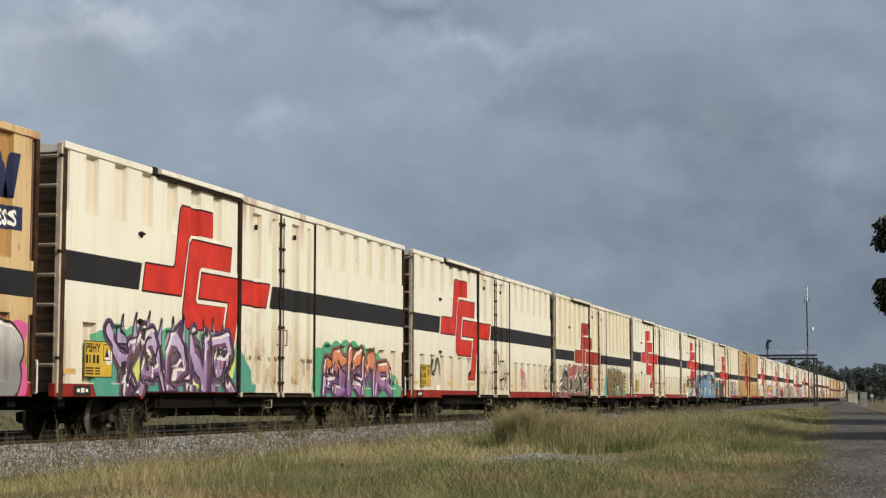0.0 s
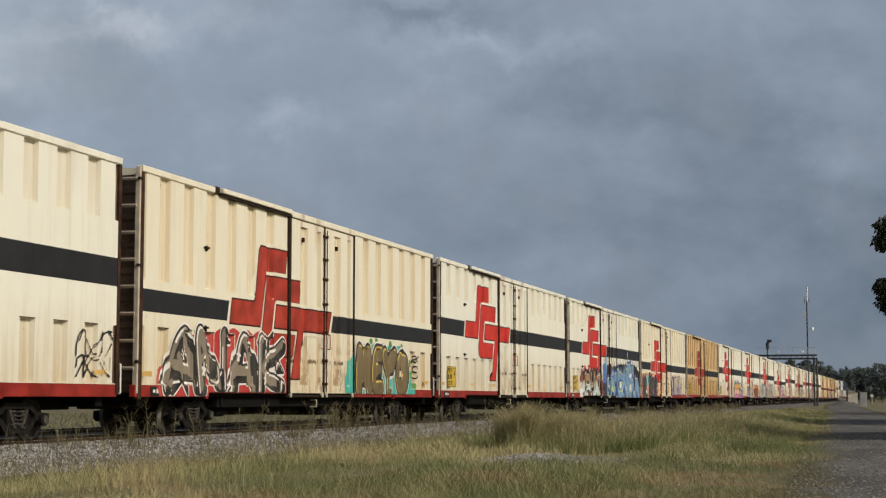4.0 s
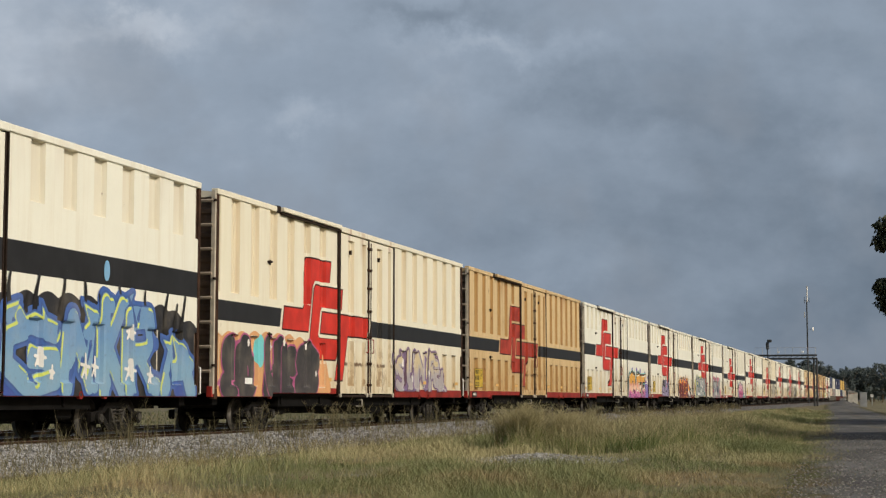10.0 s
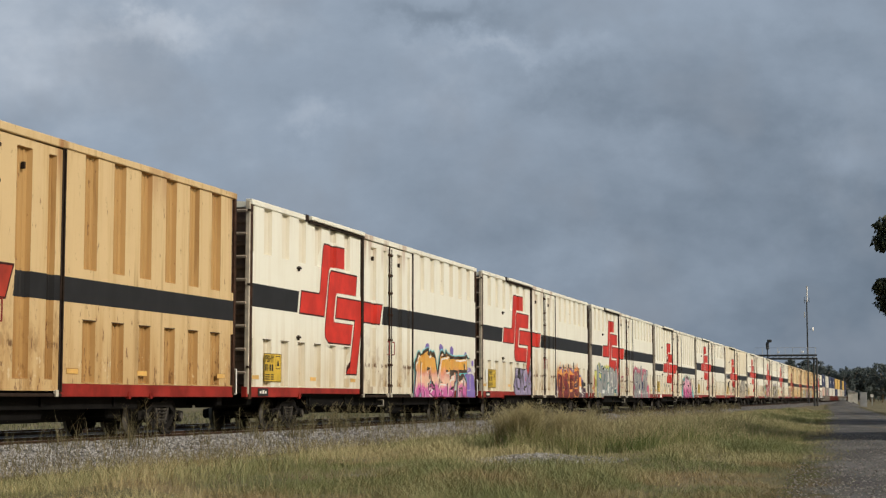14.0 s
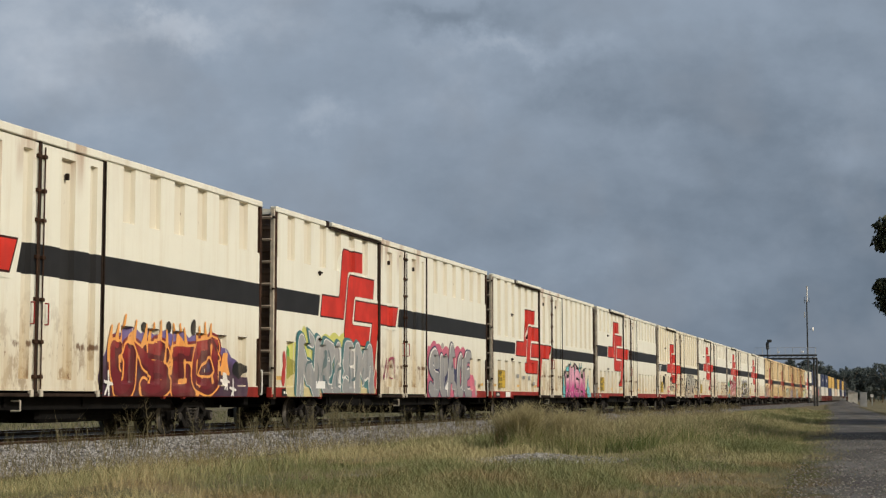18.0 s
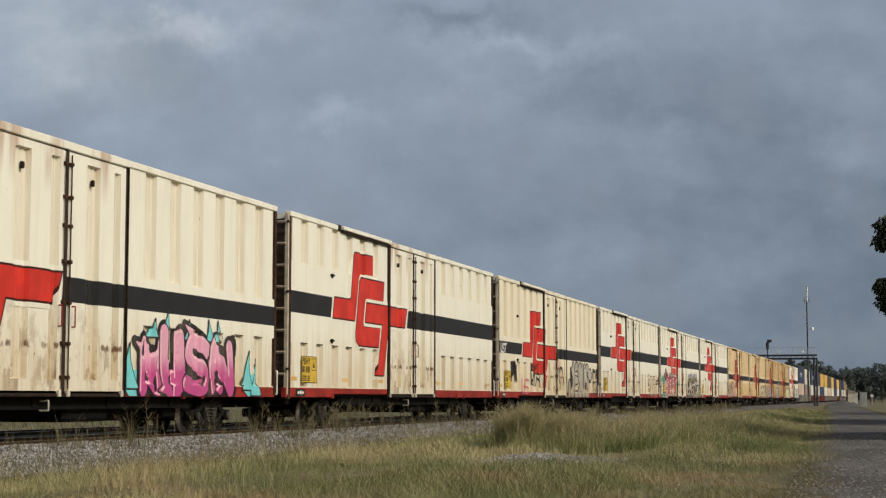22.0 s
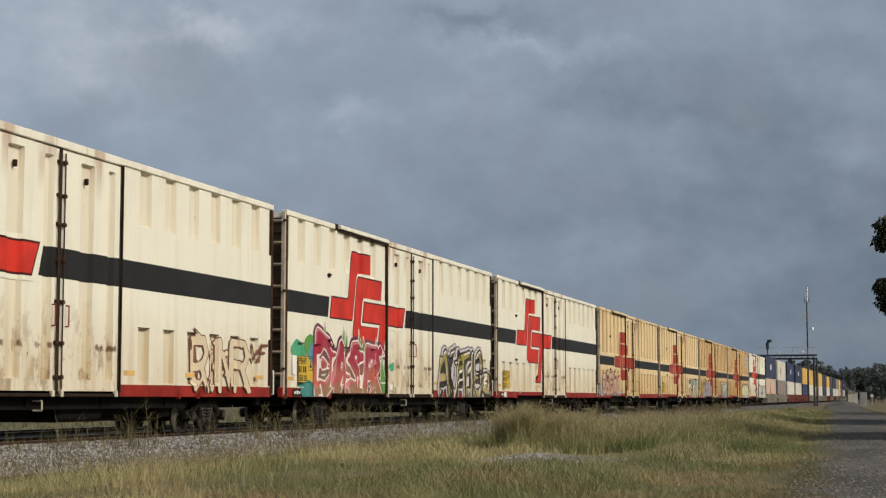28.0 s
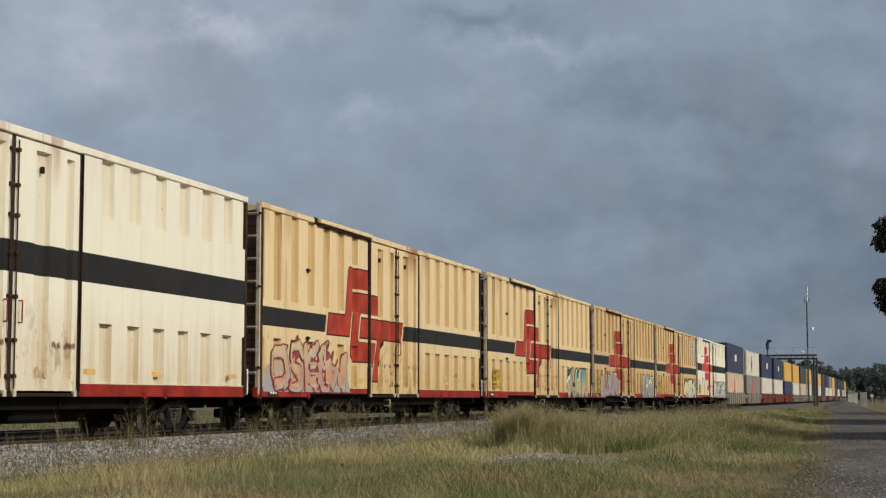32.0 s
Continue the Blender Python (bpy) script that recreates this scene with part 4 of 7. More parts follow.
def graffiti(k, text, fill, outline, z0=0.93, fat=0.22, edge=0.06, lean=0.0, jitter=0.05, wild=1.0, sharp=False, halo=None, block=None, shade=None, shine=None, cloud=None, spikes=None, blobs=(), stars=None, ink=None, inks=0, seed=1, label="graffiti lettering"):
    """A painted piece on van k, in layers of paint. text: (letter, u0, u1, top) side by side;
    halo: (material, width) round all; block: (material, du, dz) depth behind the letters; cloud: (material, [(u, top), ...]);
    spikes: (material, [(u, foot, tip, width), ...][, edge material]); blobs: (material, u, z, half width, half height); stars: (material, [(u, z, size), ...])."""
    kind = next(v[1] for v in VANS if v[0] == k)
    rng = random.Random(seed * 31 + k)
    cell = 0.042 if k < 11 else 0.07
    lows = [u for _, u, _, _ in text] + [p[0] for p in (cloud[1] if cloud else ())] + [b[1] - b[3] for b in blobs] + [q[0] - q[3] for q in (spikes[1] if spikes else ())]
    highs = [u for _, _, u, _ in text] + [p[0] for p in (cloud[1] if cloud else ())] + [b[1] + b[3] for b in blobs] + [q[0] + q[3] for q in (spikes[1] if spikes else ())]
    tops = [z for _, _, _, z in text] + [p[1] for p in (cloud[1] if cloud else ())] + [b[2] + b[4] for b in blobs] + [q[2] for q in (spikes[1] if spikes else ())]
    us = np.arange(max(0.05, min(lows) - 0.35), min(max(highs) + 0.35, 24.19), cell)
    zs = np.arange(z0 - 0.05, max(tops) + 0.35, cell)
    U, Z = np.meshgrid(us, zs, indexing="ij")
    wob = 0.018 * np.sin(5.1 * U + 2.0 * Z + seed) * np.sin(3.3 * Z - 1.7 * U)
    body, outer = np.full(U.shape, -9.0), np.full(U.shape, -9.0)
    for key, a, b, top in text:
        f = fat * rng.uniform(0.92, 1.08) - reach(letter(key, a, b, z0, top, fat, lean + rng.uniform(-0.06, 0.06), jitter, rng, not sharp), U, Z) + wob
        for _ in range(int(3 * wild)):       # tapering spurs and arrows
            su, sz = rng.uniform(a + fat, b - fat), z0 + (top - z0) * rng.choice((0.12, 0.3, 0.5, 0.72, 0.9))
            way = rng.choice((-1, 1))
            f = np.maximum(f, spur(su, sz, su + way * rng.uniform(0.2, 0.65), min(top + 0.12, max(z0, sz + rng.uniform(-0.5, 0.6))), 0.75 * fat, U, Z))
        for _ in range(int(2 * wild)):       # cuts that bite into the strokes
            su, sz = rng.uniform(a, b), rng.uniform(z0, top)
            f = np.minimum(f, -spur(su, sz, su + rng.uniform(-0.25, 0.25), sz + rng.choice((-1, 1)) * rng.uniform(0.3, 0.7), 0.07, U, Z))
        body = np.maximum(f, np.minimum(body, -(f + edge)))
        outer = np.maximum(outer, f + edge)

    def moved(field, du, dz):
        a, b = round(du / cell), round(dz / cell)
        out = np.full(field.shape, -9.0)
        n, m_ = field.shape
        out[max(a, 0):n + min(a, 0), max(b, 0):m_ + min(b, 0)] = field[max(-a, 0):n + min(-a, 0), max(-b, 0):m_ + min(-b, 0)]
        return out
    floor_z = np.where((U > 3.9) & (U < 15.2), 1.03, 0.92)
    clip = np.minimum.reduce([Z - floor_z, U - us[0] - 0.01, us[-1] - 0.01 - U, zs[-1] - 0.01 - Z])
    root = None

    def layer(name, field, material, lift, words=""):
        nonlocal root
        f = np.minimum(field, clip * 4)
        if (f > 0).sum() < 2:
            return
        me = contour(f, us, zs, kind, lift)
        me.materials.append(material)
        ob = hang(name, me, root or CARS[k], words)
        root = root or ob

    if cloud:
        top = np.interp(U, [p[0] for p in cloud[1]], [p[1] for p in cloud[1]])
        top = top + 0.13 * np.abs(np.sin(3.6 * U + seed)) - 0.06
        layer("spray_cloud", np.minimum.reduce([top - Z, U - cloud[1][0][0] + 0.10 * np.sin(6 * Z), cloud[1][-1][0] - U + 0.10 * np.sin(5 * Z + 2)]), cloud[0], 0.012, label)
    for n, (material, bu, bz, ru, rz) in enumerate(blobs):
        layer("spray_blob", (1 - np.hypot((U - bu) / ru, (Z - bz) / rz)) * min(ru, rz) + 0.03 * np.sin(9 * U) * np.sin(8 * Z), material, 0.016 + 0.0004 * n, "" if root else label)
    if spikes:
        sp = np.full(U.shape, -9.0)
        for su, foot, tip, w in spikes[1]:
            f = np.clip((Z - foot) / (tip - foot), 0, 1)
            sp = np.maximum(sp, np.minimum(w * (1 - f) ** 1.3 - np.abs(U - su - 0.12 * np.sin(3 * f + su) * (tip - foot)), np.minimum(tip - Z, Z - foot)))
        layer("spike_edge", sp + 0.04, spikes[2] if len(spikes) > 2 else outline, 0.0285, "" if root else label)
        layer("spray_spikes", sp, spikes[0], 0.0297)
    if block:
        thick = outer + 0.07 * min(1.0, wild)
        for n in range(1, 6):
            thick = np.maximum(thick, moved(outer, block[1] * n / 5, block[2] * n / 5))
        if halo:
            layer("halo_paint", thick + halo[1], halo[0], 0.025)
        layer("block_paint", thick, block[0], 0.028)
    elif halo:
        layer("halo_paint", outer + halo[1], halo[0], 0.025)
    layer("outline_paint", outer, outline, 0.031, "" if root else label)
    layer("fill_paint", body, fill, 0.034)
    if shade is not None:
        layer("shade_paint", np.minimum(body - 0.004, 0.25 * fat - moved(body, -0.55 * fat, 0.35 * fat)), shade, 0.037)
    if shine is not None:
        rim = np.minimum(body - 0.022, 0.042 - moved(body, 0.05, -0.05))
        layer("highlight_paint", np.minimum(rim, 0.75 + np.sin(1.7 * U + 2.1 * Z + seed)), shine, 0.040)
    if ink is not None:
        lines = []
        for _ in range(inks):
            a, b = rng.uniform(text[0][1] + 0.2, text[-1][2] - 0.2), rng.uniform(z0 + 0.1, z0 + 0.9)
            h, c, d = rng.uniform(0.3, 0.8), rng.uniform(-0.15, 0.15), rng.uniform(-0.25, 0.4)
            lines.append([(a + c * math.sin(math.pi * q / 5) + d * q / 5, b + h * q / 5) for q in range(6)])
        layer("ink_paint", np.minimum(0.032 + 0.010 * np.sin(4 * U + 5 * Z) - reach(lines, U, Z), body + edge), ink, 0.043)
    if stars:
        for n, (su, sz, size) in enumerate(stars[1]):
            lines = [[(su - size, sz + 0.2 * size), (su + size, sz - 0.1 * size)], [(su, sz + 1.3 * size), (su + 0.2 * size, sz - 1.3 * size)], [(su + 0.1 * size, sz), (su - 0.7 * size, sz - 1.2 * size)]]
            layer("star_paint", 0.035 - reach(lines, U, Z), stars[0], 0.046 + 0.0004 * n)
    return root


def tag(k, spec, u0, u1, z0, z1, material, width=0.035, seed=1, wild=0.9, label="scrawled tag"):
    """A thin scrawled tag."""
    kind = next(v[1] for v in VANS if v[0] == k)
    rng = random.Random(seed * 17 + k)
    cell = 0.03 if k < 11 else 0.08
    us, zs = np.arange(u0 - 0.1, min(u1 + 0.1, 24.19), cell), np.arange(max(z0 - 0.1, 1.03), z1 + 0.15, cell)
    U, Z = np.meshgrid(us, zs, indexing="ij")
    lines = []
    for i in range(max(2, len(spec) - 1)):           # loops and slashes with no letters in them
        a, b = rng.uniform(u0, u1 - 0.6 * (u1 - u0)), rng.uniform(0.5, 0.9) * (u1 - u0)
        turn, lean = rng.uniform(1.2, 2.6) * math.pi, rng.uniform(-0.5, 0.5)
        lines.append([(min(u1, max(u0, a + b * s / 10 + 0.12 * (u1 - u0) * math.cos(turn * s / 10 + i))),
                       min(z1, max(z0, z0 + (z1 - z0) * (0.5 + 0.48 * math.sin(turn * s / 10 * 1.6 + 2 * i + lean))))) for s in range(11)])
    d = reach(lines, U, Z)
    clip = np.minimum.reduce([U - us[0] - 0.01, us[-1] - 0.01 - U, Z - zs[0] - 0.01, zs[-1] - 0.01 - Z])
    me = contour(np.minimum(width * (0.8 + 0.4 * np.sin(3 * U + 2 * Z)) - d, clip), us, zs, kind, 0.026)
    me.materials.append(material)
    hang("tag_paint", me, CARS[k], label)


C = {n: spray("spray_" + n, c) for n, c in {
    "black": (0.012, 0.011, 0.012), "white": (0.75, 0.73, 0.70), "green": (0.06, 0.36, 0.20), "teal": (0.03, 0.22, 0.22), "leaf": (0.10, 0.30, 0.06),
    "pink": (0.62, 0.10, 0.30), "rose": (0.60, 0.16, 0.22), "maroon": (0.22, 0.015, 0.025), "lime": (0.60, 0.68, 0.14), "lilac": (0.36, 0.30, 0.52),
    "cyan": (0.16, 0.58, 0.62), "apricot": (0.66, 0.34, 0.15), "navy": (0.03, 0.04, 0.12), "brown": (0.16, 0.06, 0.035), "flame": (0.85, 0.32, 0.05),
    "turquoise": (0.05, 0.40, 0.36), "silver": (0.40, 0.38, 0.36), "sky": (0.18, 0.40, 0.64), "violet": (0.20, 0.14, 0.46), "yellow": (0.70, 0.52, 0.10), "scarlet": (0.45, 0.03, 0.03)}.items()}
def scrawl(k, text, u0, u1, z0, z1, material, width=0.035, lean=0.1, seed=1, label="scrawled tag"):
    """Thin hand-drawn letters."""
    kind = next(v[1] for v in VANS if v[0] == k)
    rng = random.Random(seed * 13 + k)
    cell = 0.03 if k < 11 else 0.08
    us, zs = np.arange(u0 - 0.15, min(u1 + 0.15, 24.19), cell), np.arange(max(z0 - 0.1, 0.93), z1 + 0.15, cell)
    U, Z = np.meshgrid(us, zs, indexing="ij")
    w = (u1 - u0) / len(text)
    lines = []
    for i, key in enumerate(text):
        lines += letter(key, u0 + w * i - 0.04, u0 + w * (i + 1) + 0.04, z0, z1, 0.03, lean, 0.06, rng, False)
    clip = np.minimum.reduce([U - us[0] - 0.01, us[-1] - 0.01 - U, Z - zs[0] - 0.01, zs[-1] - 0.01 - Z])
    me = contour(np.minimum(width - reach(lines, U, Z), clip), us, zs, kind, 0.047)
    me.materials.append(material)
    hang("tag_paint", me, CARS[k], label)


graffiti(-6, [("O", 20.0, 21.8, 2.3), ("S", 21.6, 23.9, 2.4)], spray("grey_fade", (0.5, 0.5, 0.5), (0.22, 0.22, 0.23)), C["black"], fat=0.34, shine=C["white"], cloud=(C["pink"], [(19.8, 2.4), (22, 2.6), (23.9, 2.3)]), label="grey lettering on a pink cloud")
graffiti(-5, [("Y", 2.0, 3.9, 2.5), ("A", 3.5, 5.2, 2.5), ("A", 4.8, 6.5, 2.52), ("N", 6.1, 7.7, 2.55), ("R", 7.4, 9.2, 2.5)], spray("purple_fade", (0.50, 0.42, 0.66), (0.30, 0.20, 0.40)), C["black"], fat=0.15, edge=0.05, jitter=0.1, sharp=True, shade=spray("plum_shade", (0.13, 0.05, 0.12)), shine=C["white"],
         cloud=(spray("green_teal_cloud", (0.10, 0.40, 0.25), (0.06, 0.30, 0.24)), [(1.5, 2.2), (2.2, 2.45), (4.5, 2.45), (6, 2.5), (8.8, 2.4), (9.9, 1.9), (10.5, 1.3)]), blobs=[(C["lime"], 3.6, 1.5, 0.35, 0.4), (C["lime"], 7.0, 1.4, 0.3, 0.4), (C["lime"], 8.9, 1.9, 0.25, 0.5), (C["white"], 2.1, 1.75, 0.18, 0.16)],
         spikes=(C["lilac"], [(2.8 + 0.62 * i, 2.1, 2.72 + 0.07 * (i % 3), 0.14) for i in range(10)]), ink=C["black"], inks=22, block=(spray("plum_ground", (0.10, 0.05, 0.13)), 0.05, -0.08), seed=2, label="purple lettering on a green cloud")
graffiti(-5, [("A", 15.6, 17.3, 2.1), ("S", 16.5, 18.2, 2.45), ("K", 17.9, 19.7, 2.42), ("M", 19.3, 21.1, 2.32), ("R", 20.7, 22.9, 2.05)], spray("orange_purple_fade", (0.66, 0.24, 0.14), (0.30, 0.16, 0.36), 0.9, 2.5), C["black"], fat=0.16, edge=0.05, jitter=0.09, sharp=True, shine=C["white"], shade=spray("orange_plum_shade", (0.62, 0.20, 0.05), (0.17, 0.07, 0.22), 0.9, 2.5),
         cloud=(C["green"], [(15.05, 2.2), (16.0, 2.5), (18.4, 2.66), (20.6, 2.45), (21.9, 2.25), (23.0, 1.75), (23.8, 1.25)]), ink=C["black"], inks=18, block=(spray("plum_orange_ground", (0.22, 0.07, 0.05), (0.14, 0.06, 0.20)), 0.04, -0.08), seed=3, label="orange and purple lettering on a green cloud")
graffiti(-3, [("A", 1.2, 3.4, 2.68), ("N", 3.0, 5.2, 2.62), ("A", 5.0, 7.2, 2.6), ("K", 7.0, 9.25, 2.55)], spray("taupe_fade", (0.20, 0.165, 0.13), (0.23, 0.19, 0.14)), C["black"], fat=0.21, edge=0.05, jitter=0.09, halo=(C["white"], 0.05), shade=C["black"], shine=C["white"], cloud=(C["scarlet"], [(1.0, 1.4), (2.4, 2.3), (5.0, 2.62), (8, 2.6), (9.3, 2.3)]), stars=(C["white"], [(3.5, 1.6, 0.12), (5.7, 2.0, 0.12), (7.6, 1.4, 0.12)]), seed=4, label="dark taupe lettering edged white over red")
graffiti(-3, [("M", 15.25, 17.0, 2.58), ("E", 16.85, 18.25, 2.62), ("Y", 18.0, 19.75, 2.56), ("O", 19.5, 21.15, 2.5)], spray("olive_brown_fade", (0.17, 0.125, 0.06), (0.15, 0.11, 0.05)), C["black"], z0=1.06, fat=0.27, edge=0.085, jitter=0.0, halo=(C["white"], 0.06), shine=C["yellow"], cloud=(C["turquoise"], [(14.4, 1.6), (15.0, 2.2), (16.2, 2.62), (18, 2.66), (20.5, 2.6), (21.2, 2.0), (21.9, 1.3)]),
         blobs=[(C["leaf"], 16.9, 2.75, 0.16, 0.10), (C["leaf"], 17.5, 2.76, 0.16, 0.10), (C["leaf"], 19.0, 2.74, 0.14, 0.10), (C["leaf"], 20.3, 2.68, 0.12, 0.09), (C["leaf"], 21.3, 2.1, 0.22, 0.14), (C["leaf"], 21.6, 1.7, 0.18, 0.14), (C["leaf"], 21.9, 1.3, 0.18, 0.12)], wild=0, seed=5, label="fat brown lettering on a turquoise cloud")
scrawl(-3, "RK", 21.7, 22.3, 2.1, 2.4, C["black"], 0.02)
scrawl(-3, "S", 21.75, 22.2, 1.55, 2.05, C["black"], 0.028)
graffiti(-1, [("C", 3.75, 5.1, 2.36), ("A", 4.8, 6.3, 2.38), ("N", 6.0, 7.4, 2.46), ("N", 7.1, 8.5, 2.44), ("Z", 8.2, 9.25, 2.3)], spray("tan_mint_fade", (0.38, 0.19, 0.08), (0.58, 0.66, 0.62), 0.95, 2.3), C["black"], z0=1.0, fat=0.17, edge=0.055, sharp=True, block=(C["black"], 0.12, 0.06), shine=C["white"], halo=(C["maroon"], 0.06),
         blobs=[(C["maroon"], 3.3, 1.95, 0.35, 0.2), (C["maroon"], 3.5, 2.3, 0.25, 0.22), (C["scarlet"], 4.5, 2.55, 0.22, 0.16), (C["scarlet"], 5.6, 2.6, 0.26, 0.16), (C["white"], 3.4, 1.05, 0.5, 0.3), (C["maroon"], 9.9, 2.2, 0.12, 0.12), (C["maroon"], 10.2, 1.9, 0.1, 0.1), (C["maroon"], 9.9, 1.5, 0.25, 0.4), (C["maroon"], 10.4, 1.15, 0.2, 0.2)], ink=C["black"], inks=16, jitter=0.08, seed=6, label="tan and mint lettering on a dark red cloud")
graffiti(-1, [("D", 11.3, 13.4, 2.1), ("T", 12.9, 15.0, 2.5), ("G", 14.7, 17.6, 2.7), ("N", 17.3, 19.2, 2.82), ("K", 18.9, 20.5, 3.12), ("R", 20.1, 22.2, 2.9), ("A", 21.9, 24.05, 2.42)], spray("blue_fade", (0.15, 0.29, 0.50), (0.20, 0.35, 0.50)), spray("navy_line", (0.045, 0.10, 0.30)), fat=0.25, edge=0.04, sharp=True, block=(spray("deep_blue_block", (0.05, 0.12, 0.38)), -0.10, 0.10), shine=C["lime"], cloud=(spray("black_smear", (0.022, 0.022, 0.026)), [(10.6, 2.4), (11.4, 2.8), (13.0, 3.0), (14.2, 2.75), (16, 2.95), (18, 3.0), (20.5, 2.95), (22.4, 3.0), (24.05, 2.6)]),
         spikes=(C["black"], [(11.9, 2.5, 3.35, 0.08), (12.5, 2.5, 3.35, 0.07), (13.3, 2.4, 3.34, 0.08), (14.2, 2.4, 3.3, 0.06), (15.4, 2.4, 3.34, 0.10), (16.0, 2.4, 2.95, 0.09), (16.4, 2.4, 3.34, 0.09), (17.4, 2.5, 3.34, 0.07), (18.3, 2.5, 3.34, 0.08), (19.0, 2.5, 3.1, 0.07), (20.0, 2.8, 3.34, 0.06), (21.3, 2.6, 3.3, 0.07), (22.4, 2.4, 3.32, 0.10), (22.9, 2.3, 3.1, 0.07), (23.3, 2.3, 3.32, 0.08)], C["black"]),
         blobs=[(spray("sky_flame", (0.20, 0.40, 0.66)), 11.25, 2.9, 0.28, 0.95), (spray("blue_flame", (0.07, 0.16, 0.45)), 11.0, 2.3, 0.32, 0.6), (spray("blue_foot", (0.05, 0.09, 0.34)), 15.0, 1.05, 0.7, 0.32), (spray("blue_foot", (0.05, 0.09, 0.34)), 23.3, 1.1, 0.5, 0.35), (C["sky"], 19.35, 3.62, 0.13, 0.24)],
         stars=(C["white"], [(13.4, 1.5, 0.12), (16.6, 1.7, 0.14), (17.0, 1.4, 0.10), (18.4, 1.55, 0.20), (19.0, 1.55, 0.16), (20.6, 2.35, 0.12), (20.6, 1.5, 0.18), (21.7, 1.4, 0.14), (12.2, 1.6, 0.12)]), jitter=0.07, wild=1.5, seed=7, label="pale blue lettering with dark drips")
graffiti(0, [("S", 0.25, 1.7, 2.5), ("D", 1.4, 2.8, 2.45), ("I", 3.0, 4.0, 1.7), ("U", 3.2, 4.9, 2.6), ("K", 4.4, 5.8, 2.4), ("S", 5.5, 7.75, 2.5)], spray("charcoal_fade", (0.030, 0.030, 0.034), (0.045, 0.04, 0.045)), spray("magenta_line", (0.42, 0.09, 0.24)), fat=0.3, edge=0.05, jitter=0.03, cloud=(C["apricot"], [(0.1, 2.5), (3, 2.62), (5.2, 2.62), (7.0, 2.5), (8.2, 2.2), (8.6, 1.3)]), blobs=[(C["cyan"], 3.05, 2.15, 0.30, 0.42)],
         stars=(C["white"], [(2.1, 2.35, 0.06), (3.9, 2.3, 0.06), (4.7, 2.45, 0.07), (6.7, 2.4, 0.07), (7.3, 1.6, 0.05)]), wild=0.4, seed=8, label="black bubble lettering edged pink")
graffiti(0, [("S", 15.25, 16.7, 2.4), ("U", 16.5, 17.9, 2.55), ("N", 17.6, 19.3, 2.55), ("R", 19.2, 21.1, 2.52), ("A", 20.6, 21.85, 1.9)], spray("straw_fade", (0.62, 0.52, 0.33), (0.40, 0.36, 0.38)), spray("violet_brown_line", (0.12, 0.06, 0.10)), z0=1.16, fat=0.16, edge=0.028, sharp=True, block=(spray("dusty_violet_block", (0.20, 0.13, 0.25)), 0.10, -0.06), shade=spray("grey_lilac_shade", (0.42, 0.39, 0.42)), stars=(C["white"], [(16.4, 2.1, 0.08), (17.3, 1.6, 0.10), (19.4, 1.8, 0.08)]), jitter=0.08, seed=31, label="cream lettering outlined brown and lilac")
SUNSET = spray("sunset_fade", (0.70, 0.36, 0.06), (0.60, 0.12, 0.38), 0.95, 2.5, (0.78, 0.50, 0.36))
graffiti(2, [("A", 15.3, 16.7, 2.45), ("E", 16.3, 17.8, 2.5), ("V", 17.5, 19.2, 2.52), ("S", 18.8, 20.6, 2.48), ("T", 20.2, 22.9, 2.48), ("I", 21.7, 22.8, 1.6)], SUNSET, C["black"], fat=0.23, edge=0.045, sharp=True, block=(spray("umber_block", (0.06, 0.03, 0.02), (0.34, 0.05, 0.20), 0.9, 1.9), 0.14, -0.03), halo=(C["cyan"], 0.045), shine=C["white"], cloud=(C["violet"], [(22.3, 2.4), (23.0, 2.15), (23.9, 1.75), (23.95, 1.2)]),
         blobs=[(C["violet"], 17.0, 2.72, 0.26, 0.18), (C["violet"], 18.9, 2.74, 0.28, 0.18), (C["violet"], 20.4, 2.7, 0.24, 0.2), (C["violet"], 22.5, 2.55, 0.24, 0.16), (C["violet"], 23.6, 2.3, 0.16, 0.12)], jitter=0.07, seed=9, label="yellow and pink lettering on a violet cloud")
scrawl(2, "USN", 23.1, 23.85, 1.85, 2.12, C["white"], 0.028)
graffiti(3, [("O", 5.85, 6.95, 1.85), ("U", 6.5, 7.7, 2.2), ("U", 7.3, 8.5, 2.2), ("K", 8.0, 9.28, 2.2)], spray("lilac_fade", (0.33, 0.29, 0.45), (0.30, 0.26, 0.42)), C["black"], z0=0.98, fat=0.21, edge=0.035, spikes=(C["lilac"], [(6.0, 1.4, 2.24, 0.30), (6.6, 1.6, 2.45, 0.24), (7.3, 1.6, 2.2, 0.22), (7.95, 1.6, 2.3, 0.22), (8.5, 1.6, 2.25, 0.2), (8.95, 1.6, 2.34, 0.22)]), cloud=(spray("lilac_ground", (0.33, 0.28, 0.46)), [(5.95, 1.7), (6.6, 1.95), (9.2, 1.95)]), ink=C["black"], inks=16, wild=0.7, seed=10, label="lilac lettering outlined black")
